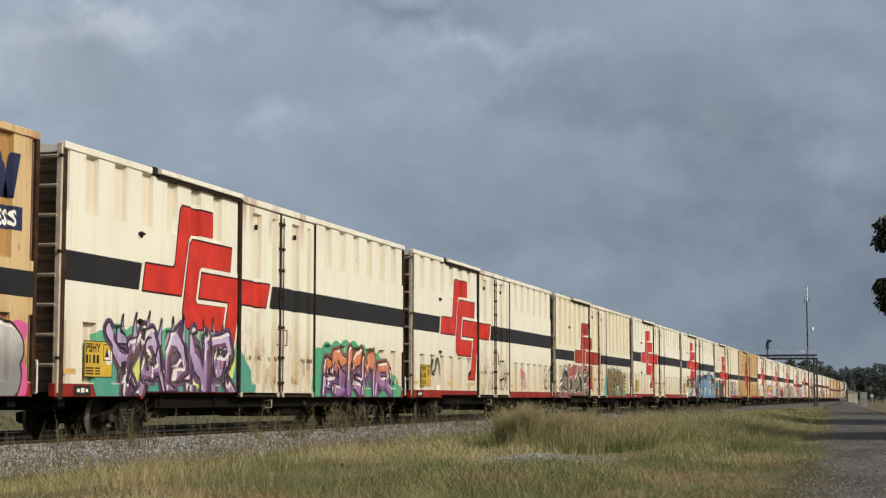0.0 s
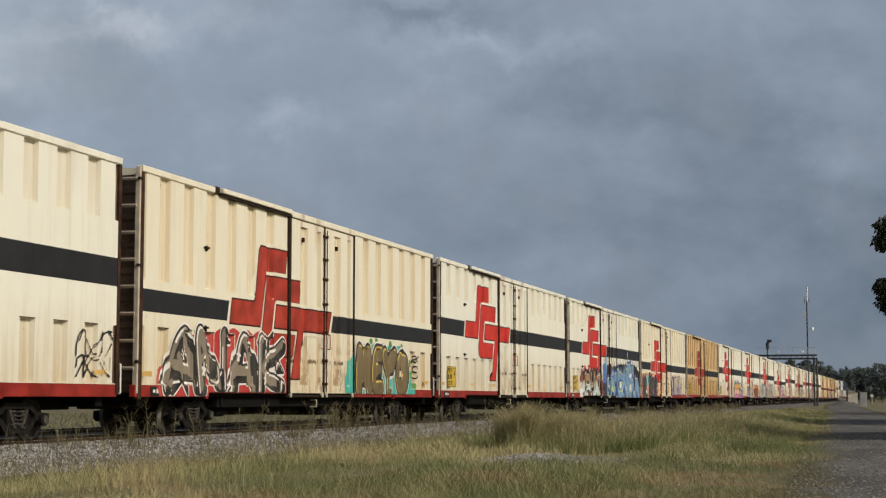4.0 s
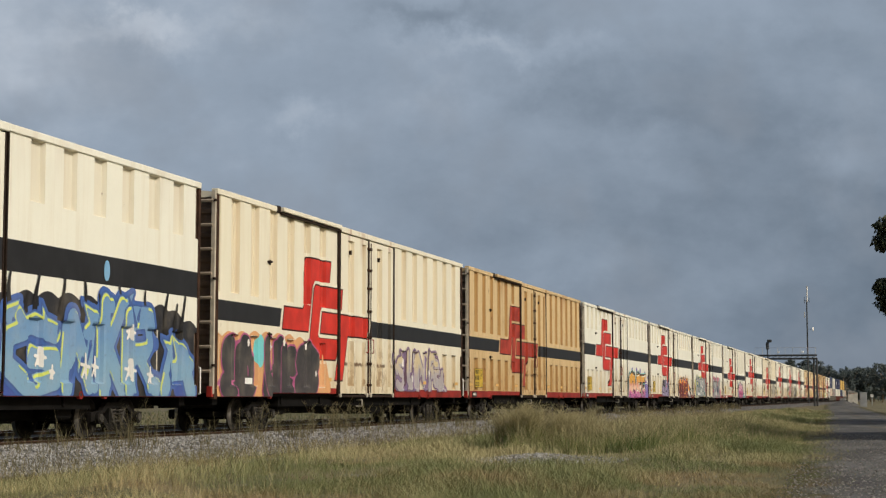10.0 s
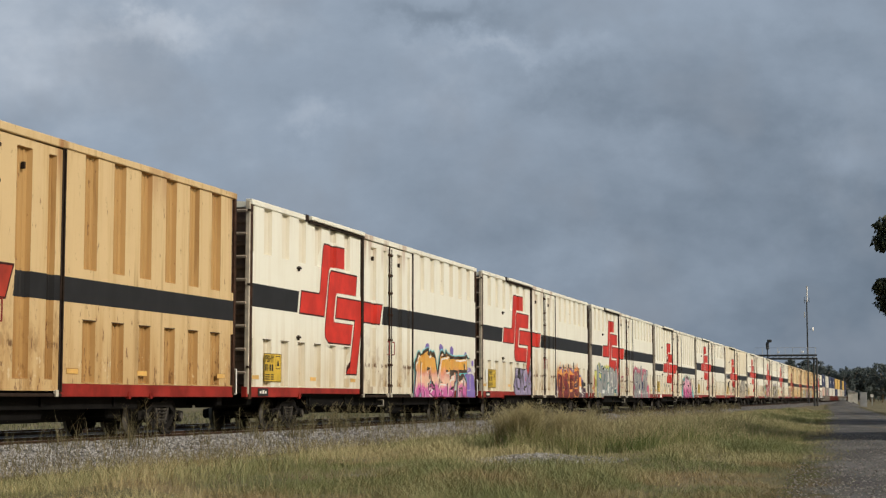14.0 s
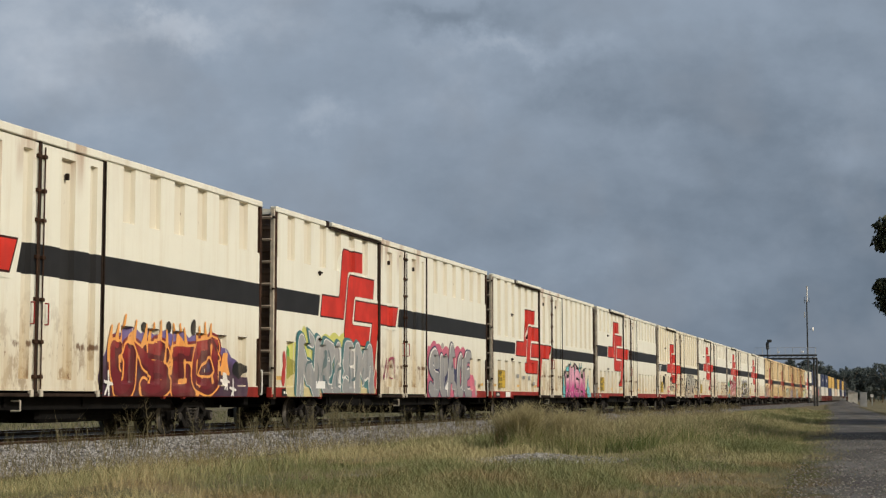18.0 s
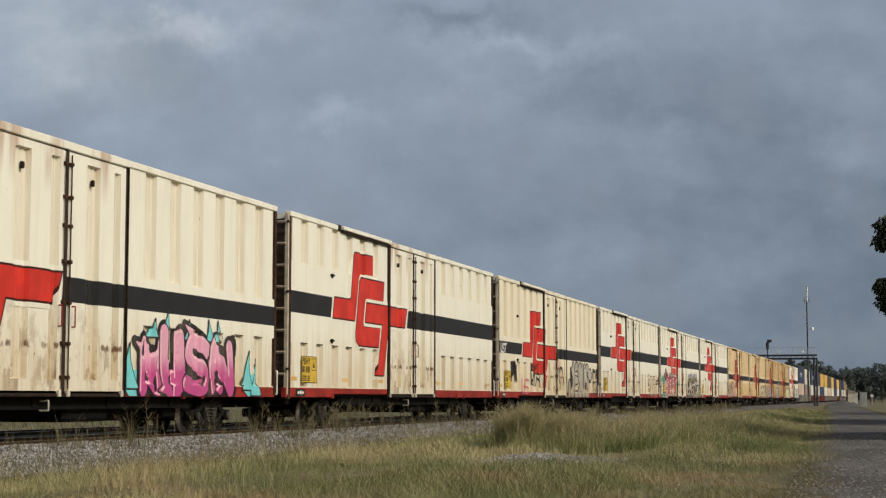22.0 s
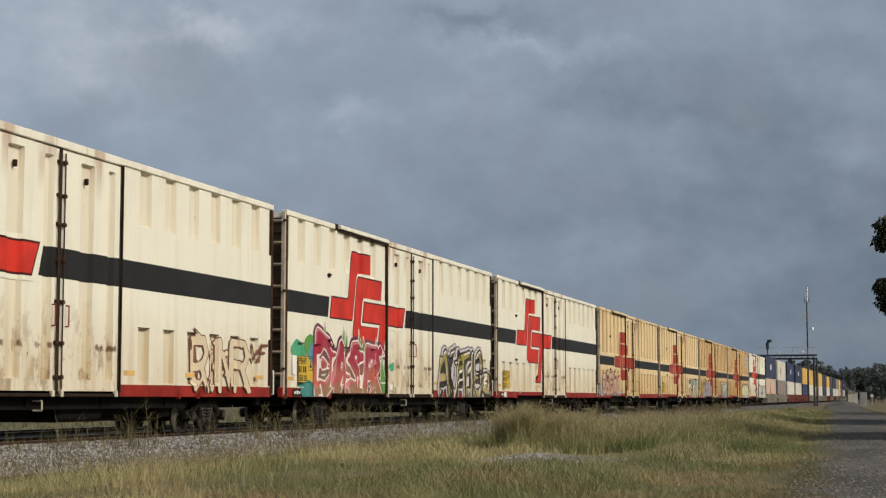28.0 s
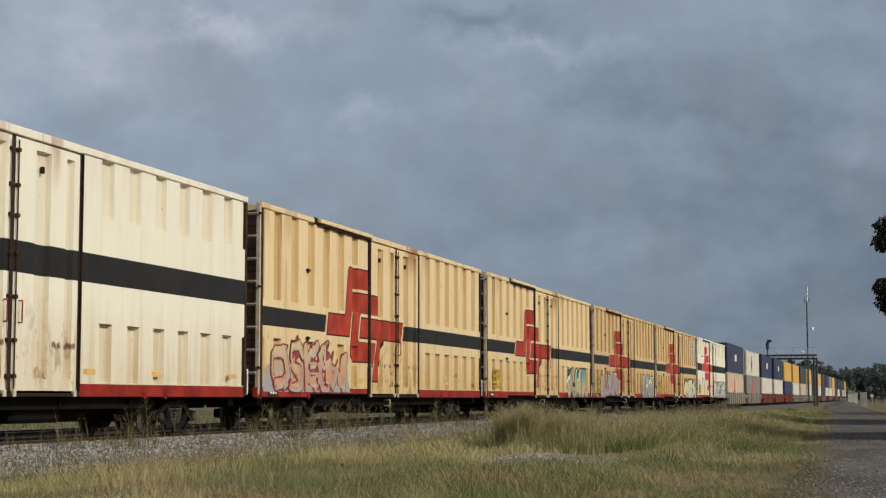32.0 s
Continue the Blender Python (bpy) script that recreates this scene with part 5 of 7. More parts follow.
graffiti(3, [("U", 15.3, 17.0, 2.1), ("S", 16.8, 18.7, 2.2), ("E", 18.4, 20.2, 2.1), ("O", 19.8, 21.7, 2.3)], spray("fire_fade", (0.30, 0.025, 0.025), (0.15, 0.012, 0.02)), spray("flame_line", (0.80, 0.36, 0.09)), fat=0.2, edge=0.06, jitter=0.09, shade=spray("ember_shade", (0.10, 0.008, 0.012)),
         cloud=(spray("violet_black_ground", (0.16, 0.12, 0.32), (0.06, 0.03, 0.06)), [(15.1, 1.7), (15.6, 2.2), (16.3, 2.4), (19.5, 2.4), (21.3, 2.3), (22.2, 2.0), (23.3, 1.4)]), spikes=(spray("flame_tip", (0.80, 0.36, 0.09)), [(15.6, 1.7, 2.45, 0.20), (15.9, 1.7, 2.5, 0.20), (18.7, 1.9, 2.62, 0.18), (17.2, 1.9, 2.55, 0.18), (20.3, 1.9, 2.62, 0.18), (16.2, 1.9, 2.72, 0.16), (16.7, 1.9, 2.62, 0.14), (17.6, 1.9, 2.6, 0.14), (17.95, 1.9, 2.66, 0.12), (18.3, 1.9, 2.45, 0.12), (19.1, 1.9, 2.64, 0.14), (19.35, 1.9, 2.55, 0.12), (20.1, 1.9, 2.4, 0.12), (20.65, 1.9, 2.74, 0.16), (21.0, 1.9, 2.72, 0.13), (21.6, 1.6, 2.3, 0.13), (21.95, 1.5, 2.0, 0.13)]),
         stars=(C["white"], [(15.4, 1.2, 0.20), (21.9, 1.3, 0.16), (22.3, 1.1, 0.2)]), blobs=[(C["black"], 17.2, 2.5, 0.16, 0.13), (C["black"], 18.5, 2.55, 0.14, 0.14), (C["black"], 19.9, 2.6, 0.14, 0.2), (C["black"], 22.8, 1.6, 0.5, 0.22)], wild=1.5, block=(spray("ember_ground", (0.20, 0.015, 0.02), (0.09, 0.01, 0.02)), 0.05, 0.0), seed=11, label="dark red flaming lettering edged orange")
graffiti(4, [("N", 1.55, 3.95, 2.72), ("E", 3.7, 5.0, 2.6), ("I", 4.7, 5.9, 2.65), ("S", 5.6, 7.1, 2.66), ("M", 6.8, 8.9, 2.55)], spray("ash_fade", (0.33, 0.33, 0.34), (0.27, 0.28, 0.29)), C["white"], fat=0.23, edge=0.035, jitter=0.06, sharp=True, block=(spray("teal_block", (0.05, 0.17, 0.19)), -0.16, 0.08), cloud=(spray("lime_cloud", (0.60, 0.60, 0.16), (0.58, 0.50, 0.26)), [(0.95, 2.2), (1.7, 2.45), (2.3, 2.92), (3.2, 2.6), (4.5, 2.8), (6.4, 2.85), (8.3, 2.6), (9.0, 1.6)]),
         blobs=[(C["scarlet"], 0.75, 1.95, 0.12, 0.28), (C["scarlet"], 0.7, 1.5, 0.14, 0.3), (C["scarlet"], 9.05, 1.5, 0.12, 0.35), (C["leaf"], 1.15, 2.1, 0.25, 0.25), (spray("ochre_dab", (0.30, 0.28, 0.05)), 1.3, 1.75, 0.3, 0.3)], ink=spray("grey_teal_ink", (0.10, 0.16, 0.18)), inks=12, wild=0.7, seed=12, label="grey lettering on a yellow-green cloud")
graffiti(4, [("S", 15.25, 16.95, 2.75), ("U", 16.75, 18.1, 2.55), ("A", 17.8, 19.5, 3.02), ("O", 19.2, 20.6, 2.7), ("E", 20.3, 21.65, 2.8)], spray("stone_fade", (0.30, 0.30, 0.31), (0.27, 0.27, 0.28)), spray("navy_edge", (0.03, 0.035, 0.10)), fat=0.25, edge=0.05, jitter=0.02, shine=C["white"], cloud=(spray("rose_cloud", (0.56, 0.13, 0.21)), [(15.25, 2.75), (16.3, 3.0), (17.2, 2.75), (18.5, 2.85), (20.4, 2.85), (21.0, 2.7), (21.6, 2.1), (22.2, 1.5), (22.5, 1.0)]), blobs=[(C["silver"], 17.3, 2.85, 0.2, 0.1), (C["silver"], 22.3, 1.5, 0.14, 0.12), (C["silver"], 22.4, 1.1, 0.14, 0.12)], wild=0, seed=13, label="grey lettering on a rose cloud")
graffiti(5, [("N", 15.75, 17.2, 2.32), ("U", 16.8, 18.4, 2.5), ("S", 18.1, 19.9, 2.55), ("N", 19.6, 21.4, 2.46)], spray("pink_fade", (0.70, 0.34, 0.48), (0.48, 0.06, 0.24), 0.9, 2.3), C["black"], fat=0.21, edge=0.05, jitter=0.08, block=(C["black"], 0.14, -0.02), shine=spray("blush_line", (0.78, 0.52, 0.58)), spikes=(C["cyan"], [(16.6, 2.3, 2.7, 0.22), (17.24, 2.3, 2.9, 0.26), (18.47, 2.3, 2.76, 0.22), (19.7, 2.3, 2.8, 0.22), (20.3, 2.3, 2.8, 0.2), (15.4, 1.1, 2.1, 0.35), (22.3, 1.1, 2.1, 0.35), (22.9, 0.95, 1.9, 0.35)]),
         blobs=[(C["cyan"], 15.6, 1.2, 0.5, 0.32), (C["black"], 21.3, 2.2, 0.4, 0.3), (C["cyan"], 22.5, 1.2, 0.55, 0.32)], seed=14, label="pink lettering outlined black with cyan spikes")
tag(7, ["hook", "bolt", "ring", "wing"], 1.9, 3.3, 1.75, 2.55, C["black"], 0.05, 2)
tag(7, ["wing", "cup", "hook", "six"], 2.4, 3.4, 1.6, 2.4, C["black"], 0.05, 12)
tag(7, ["wing", "cup", "hook", "ring"], 6.0, 8.4, 1.4, 2.5, C["black"], 0.045, 4)
scrawl(7, "US", 4.3, 5.9, 1.05, 1.8, C["rose"], 0.04)
scrawl(7, "UST", 0.2, 1.3, 2.86, 3.3, C["white"], 0.04)
tag(7, ["ring", "hook", "six"], 0.2, 1.3, 2.6, 2.82, C["white"], 0.025, 7)
tag(7, ["wing", "bolt", "ring"], 12.6, 14.3, 1.6, 2.5, C["black"], 0.05, 9)
tag(7, ["ring", "hook"], 9.6, 10.7, 2.0, 2.45, C["white"], 0.035, 13)
graffiti(7, [("I", 15.35, 16.2, 1.8), ("J", 15.9, 17.25, 2.75), ("E", 17.0, 18.3, 2.74), ("S", 18.1, 19.4, 2.76), ("U", 19.1, 20.4, 2.72), ("S", 20.1, 21.6, 2.76)], spray("chrome_fade", (0.42, 0.40, 0.35), (0.40, 0.34, 0.27)), C["black"], fat=0.20, edge=0.085, jitter=0.02, blobs=[(C["black"], 21.95, 2.15, 0.42, 0.42), (spray("chrome_drop", (0.42, 0.41, 0.38)), 21.95, 2.2, 0.24, 0.28)], wild=0.4, seed=15, label="silver lettering outlined black")
scrawl(7, "AND", 22.6, 24.1, 2.0, 2.55, C["black"], 0.04)
scrawl(7, "ST6", 22.6, 24.1, 1.1, 1.85, C["black"], 0.04)
tag(-4, ["hook", "ring", "wing", "hook", "six"], 22.3, 24.1, 1.75, 2.35, C["black"], 0.019, 3)
tag(-4, ["hook", "ring", "wing", "hook", "six"], 22.3, 24.1, 1.3, 1.8, C["black"], 0.019, 8)
tag(-4, ["gate", "wing", "bolt", "arch"], 16.8, 18.0, 1.3, 2.3, C["rose"], 0.019, 4)
tag(-4, ["gate", "wing", "bolt"], 17.2, 18.4, 1.3, 2.1, C["rose"], 0.019, 14)
tag(-4, ["arch", "cup", "hook"], 2.3, 3.6, 1.7, 2.4, C["black"], 0.025, 5)
tag(-4, ["ring", "wing", "hook", "six"], 12.7, 14.4, 1.6, 2.55, C["black"], 0.019, 11)
tag(-4, ["hook", "arch", "gate"], 12.9, 14.6, 1.2, 1.8, C["black"], 0.019, 6)
graffiti(8, [("R", 18.9, 20.0, 2.45), ("I", 19.8, 20.6, 2.3), ("N", 20.4, 21.6, 2.4), ("R", 21.4, 22.7, 2.45)], spray("cream_fill_fade", (0.64, 0.55, 0.40)), C["brown"], z0=1.05, fat=0.10, edge=0.035, jitter=0.06, sharp=True, wild=1.0, seed=33, label="cream lettering outlined brown")
scrawl(8, "NF", 22.8, 23.8, 1.85, 2.35, C["brown"], 0.035, 0.2)
graffiti(9, [("D", 2.2, 4.3, 2.9), ("A", 3.9, 5.7, 2.72), ("S", 5.4, 7.0, 2.7), ("R", 6.7, 8.95, 2.6)], spray("crimson_brown_fade", (0.34, 0.018, 0.05), (0.30, 0.16, 0.09), 0.95, 2.4, (0.46, 0.09, 0.08)), C["white"], fat=0.23, edge=0.05, jitter=0.07, sharp=True, halo=(C["navy"], 0.03), shine=spray("pink_sheen", (0.55, 0.20, 0.24)), spikes=(C["leaf"], [(3.3, 2.4, 3.15, 0.28), (4.9, 2.3, 3.1, 0.30), (5.2, 2.3, 2.95, 0.22), (6.4, 2.3, 3.05, 0.30), (6.9, 2.3, 2.85, 0.3), (8.3, 2.1, 2.85, 0.35), (9.0, 1.4, 2.4, 0.3)]),
         blobs=[(C["green"], 1.0, 2.3, 0.55, 0.25), (C["green"], 1.35, 2.1, 0.3, 0.3), (C["leaf"], 2.0, 2.4, 0.45, 0.35), (spray("blue_dab", (0.10, 0.26, 0.40)), 2.2, 2.2, 0.3, 0.3), (C["teal"], 1.8, 1.1, 0.6, 0.28), (C["leaf"], 9.0, 1.4, 0.3, 0.6), (C["green"], 10.1, 1.95, 0.35, 0.14)], block=(spray("wine_ground", (0.20, 0.02, 0.05), (0.26, 0.13, 0.08)), 0.03, -0.03), seed=16, label="crimson lettering on a green cloud")
graffiti(9, [("A", 15.9, 17.8, 2.66), ("U", 17.4, 19.0, 2.7), ("T", 18.6, 20.6, 2.66), ("I", 20.3, 21.4, 2.66), ("S", 21.1, 22.9, 2.72), ("O", 22.5, 24.05, 1.95)], spray("olive_fade", (0.30, 0.26, 0.06), (0.40, 0.33, 0.15)), C["black"], fat=0.20, edge=0.075, jitter=0.08, shade=C["black"], block=(spray("pale_lilac_block", (0.55, 0.52, 0.58)), -0.16, 0.10), halo=(C["black"], 0.04), shine=C["white"], ink=C["black"], inks=16, seed=17, label="olive lettering outlined black and lilac")
graffiti(11, [("O", 0.6, 2.2, 2.4), ("S", 2.0, 3.4, 2.55), ("K", 3.2, 4.7, 2.55), ("E", 4.4, 5.6, 2.55), ("W", 5.3, 7.2, 2.3)], spray("dusty_pink_fade", (0.55, 0.42, 0.26), (0.48, 0.27, 0.18)), C["maroon"], z0=1.1, fat=0.14, edge=0.05, jitter=0.09, sharp=True, cloud=(spray("grey_blue_ground", (0.40, 0.33, 0.26), (0.34, 0.34, 0.38), 0.9, 2.0), [(0.25, 1.7), (1.5, 1.9), (5, 1.9), (7.2, 1.8), (7.5, 1.0)]), shade=C["silver"], seed=18, label="dusty pink lettering edged red")
graffiti(12, [("A", 17.4, 19.5, 2.4), ("N", 19.3, 21.4, 2.4), ("R", 21.2, 23.2, 2.4)], spray("aqua_fade", (0.14, 0.30, 0.28), (0.40, 0.36, 0.24)), C["black"], fat=0.34, edge=0.10, shine=C["white"], seed=19, label="turquoise lettering edged black")
graffiti(13, [("M", 2.0, 4.2, 2.4), ("A", 4.0, 6.4, 2.4), ("R", 6.2, 8.6, 2.4)], spray("mauve_fade", (0.34, 0.30, 0.36), (0.30, 0.26, 0.30)), C["brown"], fat=0.33, edge=0.06, shine=C["white"], seed=20, label="dull mauve lettering")
graffiti(13, [("S", 18.0, 19.9, 2.4), ("R", 19.8, 21.8, 2.4), ("M", 21.6, 23.6, 2.4)], spray("sage_fade", (0.34, 0.36, 0.30), (0.25, 0.25, 0.25)), C["black"], fat=0.3, edge=0.06, shine=C["white"], seed=21, label="grey-green lettering")
graffiti(14, [("M", 16.4, 18.9, 2.4), ("S", 18.7, 21.3, 2.4), ("A", 21.1, 23.8, 2.4)], spray("chalk_fade", (0.6, 0.6, 0.5), (0.5, 0.5, 0.42)), C["black"], fat=0.3, edge=0.12, shine=C["lime"], seed=22, label="chalky lettering outlined black")
graffiti(15, [("S", 13.0, 15.2, 2.4), ("N", 15.2, 17.4, 2.4), ("R", 17.3, 19.5, 2.4), ("M", 19.4, 21.6, 2.4), ("C", 21.5, 23.6, 2.4)], spray("pale_fade", (0.62, 0.60, 0.55), (0.5, 0.5, 0.5)), C["black"], fat=0.28, edge=0.1, shine=C["silver"], seed=23, label="pale lettering outlined black")
tag(4, ["ring", "hook", "six", "bolt"], 9.9, 11.2, 1.5, 2.3, spray("wine_ink", (0.30, 0.04, 0.10)), 0.028, 21)
tag(10, ["ring", "hook"], 4.2, 4.9, 1.1, 1.4, C["white"], 0.02, 2)


def placard(k, u, z, w, h, material, label):
    """A paper or metal label fixed on the side."""
    hang("placard", mesh_of("placard", box(bm_new(), HALF + 0.025, HALF + 0.035, u, u + w, z, z + h), [material]), CARS[k], label)


PAPER = sign_paint("white_paper_label", (0.8, 0.8, 0.78), 0.95, 0.05)
for k, u, z, w, h in ((5, 2.35, 0.93, 0.85, 0.22), (3, 0.5, 1.55, 0.32, 0.55), (9, 0.5, 1.55, 0.32, 0.55), (4, 3.3, 1.16, 0.8, 0.22), (-1, 2.75, 1.15, 0.75, 0.24), (8, 9.62, 1.25, 0.3, 0.32), (10, 1.2, 0.93, 0.42, 0.22), (9, 9.7, 1.15, 0.35, 0.2), (0, 1.9, 1.25, 0.5, 0.16), (-4, 3.0, 1.18, 0.5, 0.2)):
    placard(k, u, z, w, h, PAPER, "white paper label")

PRIMER = sign_paint("grey_primer_patch", (0.30, 0.30, 0.29), 0.8, 0.1)
for u, z, w, h in ((4.5, 1.80, 0.5, 0.16), (5.75, 1.76, 0.45, 0.14), (6.9, 1.72, 0.4, 0.18), (7.9, 1.5, 0.4, 0.14)):
    placard(5, u, z, w, h, PRIMER, "grey primer patch")

# blue lettering and box on the first van, and the grey panel on the last orange one
BLUE = sign_paint("blue_letter_paint", (0.028, 0.034, 0.085))


def painted(k, polys, material, lift, label):
    hang("lettering", mesh_of("lettering", split(drape(flat(polys), "long", lift)), [material]), CARS[k], label)


painted(-6, [[(21.70, 5.65), (22.06, 5.65), (22.36, 4.78), (22.05, 4.78)], [(22.07, 4.77), (22.36, 4.77), (22.66, 5.64), (22.60, 5.66)], [(22.67, 5.65), (22.98, 5.65), (23.29, 4.78), (22.99, 4.78)], [(23.01, 4.77), (23.31, 4.77), (23.55, 5.68), (23.25, 5.68)]], BLUE, 0.006, "dark blue chevron lettering")
painted(-6, [[(16.0, 4.14), (23.66, 4.16), (23.66, 4.63), (16.0, 4.58)]], BLUE, 0.006, "dark blue name panel")
ess = letters("ESS", 0.43, 22.82, 4.24, bold=0.014)
hang("lettering", mesh_of("lettering", drape(ess, "long", 0.010), [WHITE]), CARS[-6], "white letters on the blue panel")
painted(14, [[(20.4, 5.75), (24.1, 5.75), (24.1, 5.3), (20.4, 5.3)], [(20.4, 5.15), (23.6, 5.15), (23.6, 4.8), (20.4, 4.8)], [(20.4, 4.65), (24.1, 4.65), (24.1, 4.3), (20.4, 4.3)]], C["silver"], 0.006, "faded grey lines of lettering")


# ---- double-stack container wagons behind the vans ----
def box_paint(name, col):
    m = Net(name, 0.5)
    c = m.mix(m.ramp(m.noise(0.9, detail=5), 0.35, 0.7), tuple(0.75 * x for x in col), col)
    c = m.mix(m.ramp(m.noise(4, (1, 1, 0.2), detail=6, rough=0.7, seed=3), 0.62, 0.72, 0, 0.6), c, (0.16, 0.08, 0.04))
    return m.color(c).mat


BOX = {"blue": box_paint("blue_container_paint", (0.028, 0.042, 0.105)), "white": box_paint("white_container_paint", (0.66, 0.64, 0.58)), "yellow": box_paint("yellow_container_paint", (0.66, 0.42, 0.12)),
       "grey": box_paint("grey_container_paint", (0.24, 0.23, 0.23)), "pale": box_paint("pale_container_paint", (0.58, 0.47, 0.38)), "dark": box_paint("dark_container_paint", (0.06, 0.06, 0.065)),
       "rust": box_paint("rust_wagon_paint", (0.17, 0.04, 0.03)), "stone": box_paint("stone_wagon_paint", (0.24, 0.22, 0.19))}
LONG = 18.4


def corrugated(length, height):
    """Container walls with real corrugation."""
    bm = bm_new()
    n = int(length / 0.28)
    us, xs = [], []
    for i in range(n):
        a = 0.15 + (length - 0.3) * i / n
        w = (length - 0.3) / n
        us += [a, a + 0.35 * w, a + 0.5 * w, a + 0.85 * w]
        xs += [1.22, 1.22, 1.185, 1.185]
    rows = [[bm.verts.new((x, u, z)) for z in (0.12, height - 0.12)] for u, x in zip(us, xs)]
    for a, b in zip(rows, rows[1:]):
        bm.faces.new((a[0], b[0], b[1], a[1]))
    m = int(2.2 / 0.28)
    pts = []
    for i in range(m):
        a, w = -1.1 + 2.2 * i / m, 2.2 / m
        pts += [(a, 0.0), (a + 0.35 * w, 0.0), (a + 0.5 * w, 0.04), (a + 0.85 * w, 0.04)]
    rows = [[bm.verts.new((x, 0.03 + y, z)) for z in (0.12, height - 0.12)] for x, y in pts]
    for a, b in zip(rows, rows[1:]):
        bm.faces.new((a[0], b[0], b[1], a[1]))
    box(bm, -1.22, 1.15, 0.08, length - 0.02, 0.05, height - 0.03)
    for x in (-1.22, 1.07):
        for u in (0.0, length - 0.15):
            box(bm, x, x + 0.16, u, u + 0.15, 0, height)
    for z in (0.0, height - 0.13):
        box(bm, 1.10, 1.225, 0.15, length - 0.15, z, z + 0.13)
        box(bm, -1.06, 1.07, 0.0, 0.1, z, z + 0.13)
    return bm


def container(color, s, z, length, height, label, mark=None):
    root = thing("shipping_container", label, "container", "stacked containers")
    hang("shell", stored(("shell", length, height), lambda: corrugated(length, height), [BOX["blue"]]), root, "", [BOX[color]])
    for x in (-0.7, -0.35, 0.35, 0.7):
        hang("locking_bar", stored(("bar", height), lambda: tube(bm_new(), (0, -0.03, 0.2), (0, -0.03, height - 0.2), 0.025, 6), [CAST]), root).location = (x, 0, 0)
    if mark == "cross":
        for b in ((6.3, 8.3, 1.0, 1.75), (6.95, 7.65, 0.35, 2.4)):
            part("cross_mark", box(bm_new(), 1.222, 1.232, b[0], b[1], b[2], b[3]), C["brown"], root, "dark brown painted cross")
    if mark == "spot":
        part("white_mark", box(bm_new(), 1.222, 1.232, length * 0.45, length * 0.56, height * 0.42, height * 0.66), C["white"], root, "small pale emblem")
    if mark == "red":
        part("red_mark", flat([[(u + length * 0.35, z2) for u, z2 in ((0, 0.5), (1.2, 0.4), (2.4, 0.5), (1.8, 1.3), (2.0, 2.2), (1.1, 2.3), (0.7, 1.4))]]), RED, root, "red painted emblem").location = (1.228, 0, 0)
    TRAIN.append((root, s))
    OFFSET[root.name] = z


OFFSET = {}


def well_body():
    bm = bm_new()
    for x in (-1.35, 1.20):
        box(bm, x, x + 0.15, 0.9, LONG + 1.3, 0.30, 1.50)
    box(bm, -1.2, 1.2, 0.9, LONG + 1.3, 0.24, 0.695)
    box(bm, -1.35, 1.35, -0.9, 1.0, 0.92, 1.30)
    box(bm, -1.35, 1.35, LONG + 1.2, LONG + 3.1, 0.92, 1.30)
    return bm


def far_bogie(root, u):
    b = hang("bogie", STORE[("bolster",)], root)
    b.location = (0, u, 0)
    for s in (-1, 1):
        f = hang("sideframe", STORE[("sideframe",)], b)
        f.location, f.rotation_euler = (s * 1.0, 0, 0), (0, 0, 0 if s > 0 else math.pi)
    for y in (-0.925, 0.925):
        w = hang("wheelset", STORE[("wheelset",)], b)
        w.location = (0, y, 0.437)
        WHEELSETS.append((w, y))


SPACING = 22.6
FIRST = 16 * PITCH - 34.7 + 1.3
LOADS = [("blue", "pale", "stone", "spot", "red"), ("white", "grey", "stone", "cross", "red"), ("blue", "white", "rust", "spot", None), ("blue", "white", "rust", "spot", None),
         ("yellow", "blue", "rust", None, None), ("yellow", "white", "stone", None, None), ("dark", "pale", "stone", None, None), ("yellow", "white", "stone", None, None),
         ("blue", "blue", "stone", None, None), ("yellow", "white", "rust", None, None), ("dark", "blue", "stone", None, None), ("blue", "white", "rust", None, None),
         ("grey", "white", "stone", None, None), ("yellow", "pale", "rust", None, None), ("blue", "dark", "stone", None, None)]
for i in range(19):
    top, low, frame_paint, m1, m2 = LOADS[i if i < len(LOADS) else (i * 7 + 3) % len(LOADS)]
    s = FIRST + SPACING * i
    w = thing("well_wagon", f"{'dark red' if frame_paint == 'rust' else 'grey'} container well wagon carrying two stacked containers", "freight wagon", "well wagons of the train")
    hang("well_body", stored(("well_body",), well_body, [BOX["stone"]]), w, "", [BOX[frame_paint]])
    for j in range(9):
        rib = hang("well_rib", stored(("well_rib",), lambda: box(bm_new(), 1.345, 1.42, -0.07, 0.07, 0.32, 1.48), [BOX["stone"]]), w, "", [BOX[frame_paint]])
        rib.location = (0, 1.3 + j * (LONG - 0.4) / 8, 0)
    far_bogie(w, LONG + 2.1)
    TRAIN.append((w, s))
    hi, lo = (3.05, 2.9) if i not in (1, 9) else (2.9, 2.9)
    container(low, s + 1.1, 0.70, LONG, lo, f"{low} corrugated container in the well of a wagon", m2)
    container(top, s + 1.1, 0.71 + lo, LONG, hi, f"{top} corrugated container stacked on another", m1)


# ---- line-side things ----
IRON = simple("dark_gantry_steel", (0.05, 0.055, 0.06), 0.6, 0.3, 0.3, 3)
GALV = simple("galvanised_steel", (0.42, 0.43, 0.44), 0.5, 0.6, 0.2, 2)
PALE = simple("pale_cabinet_paint", (0.36, 0.37, 0.38), 0.6, 0.0, 0.2, 1)


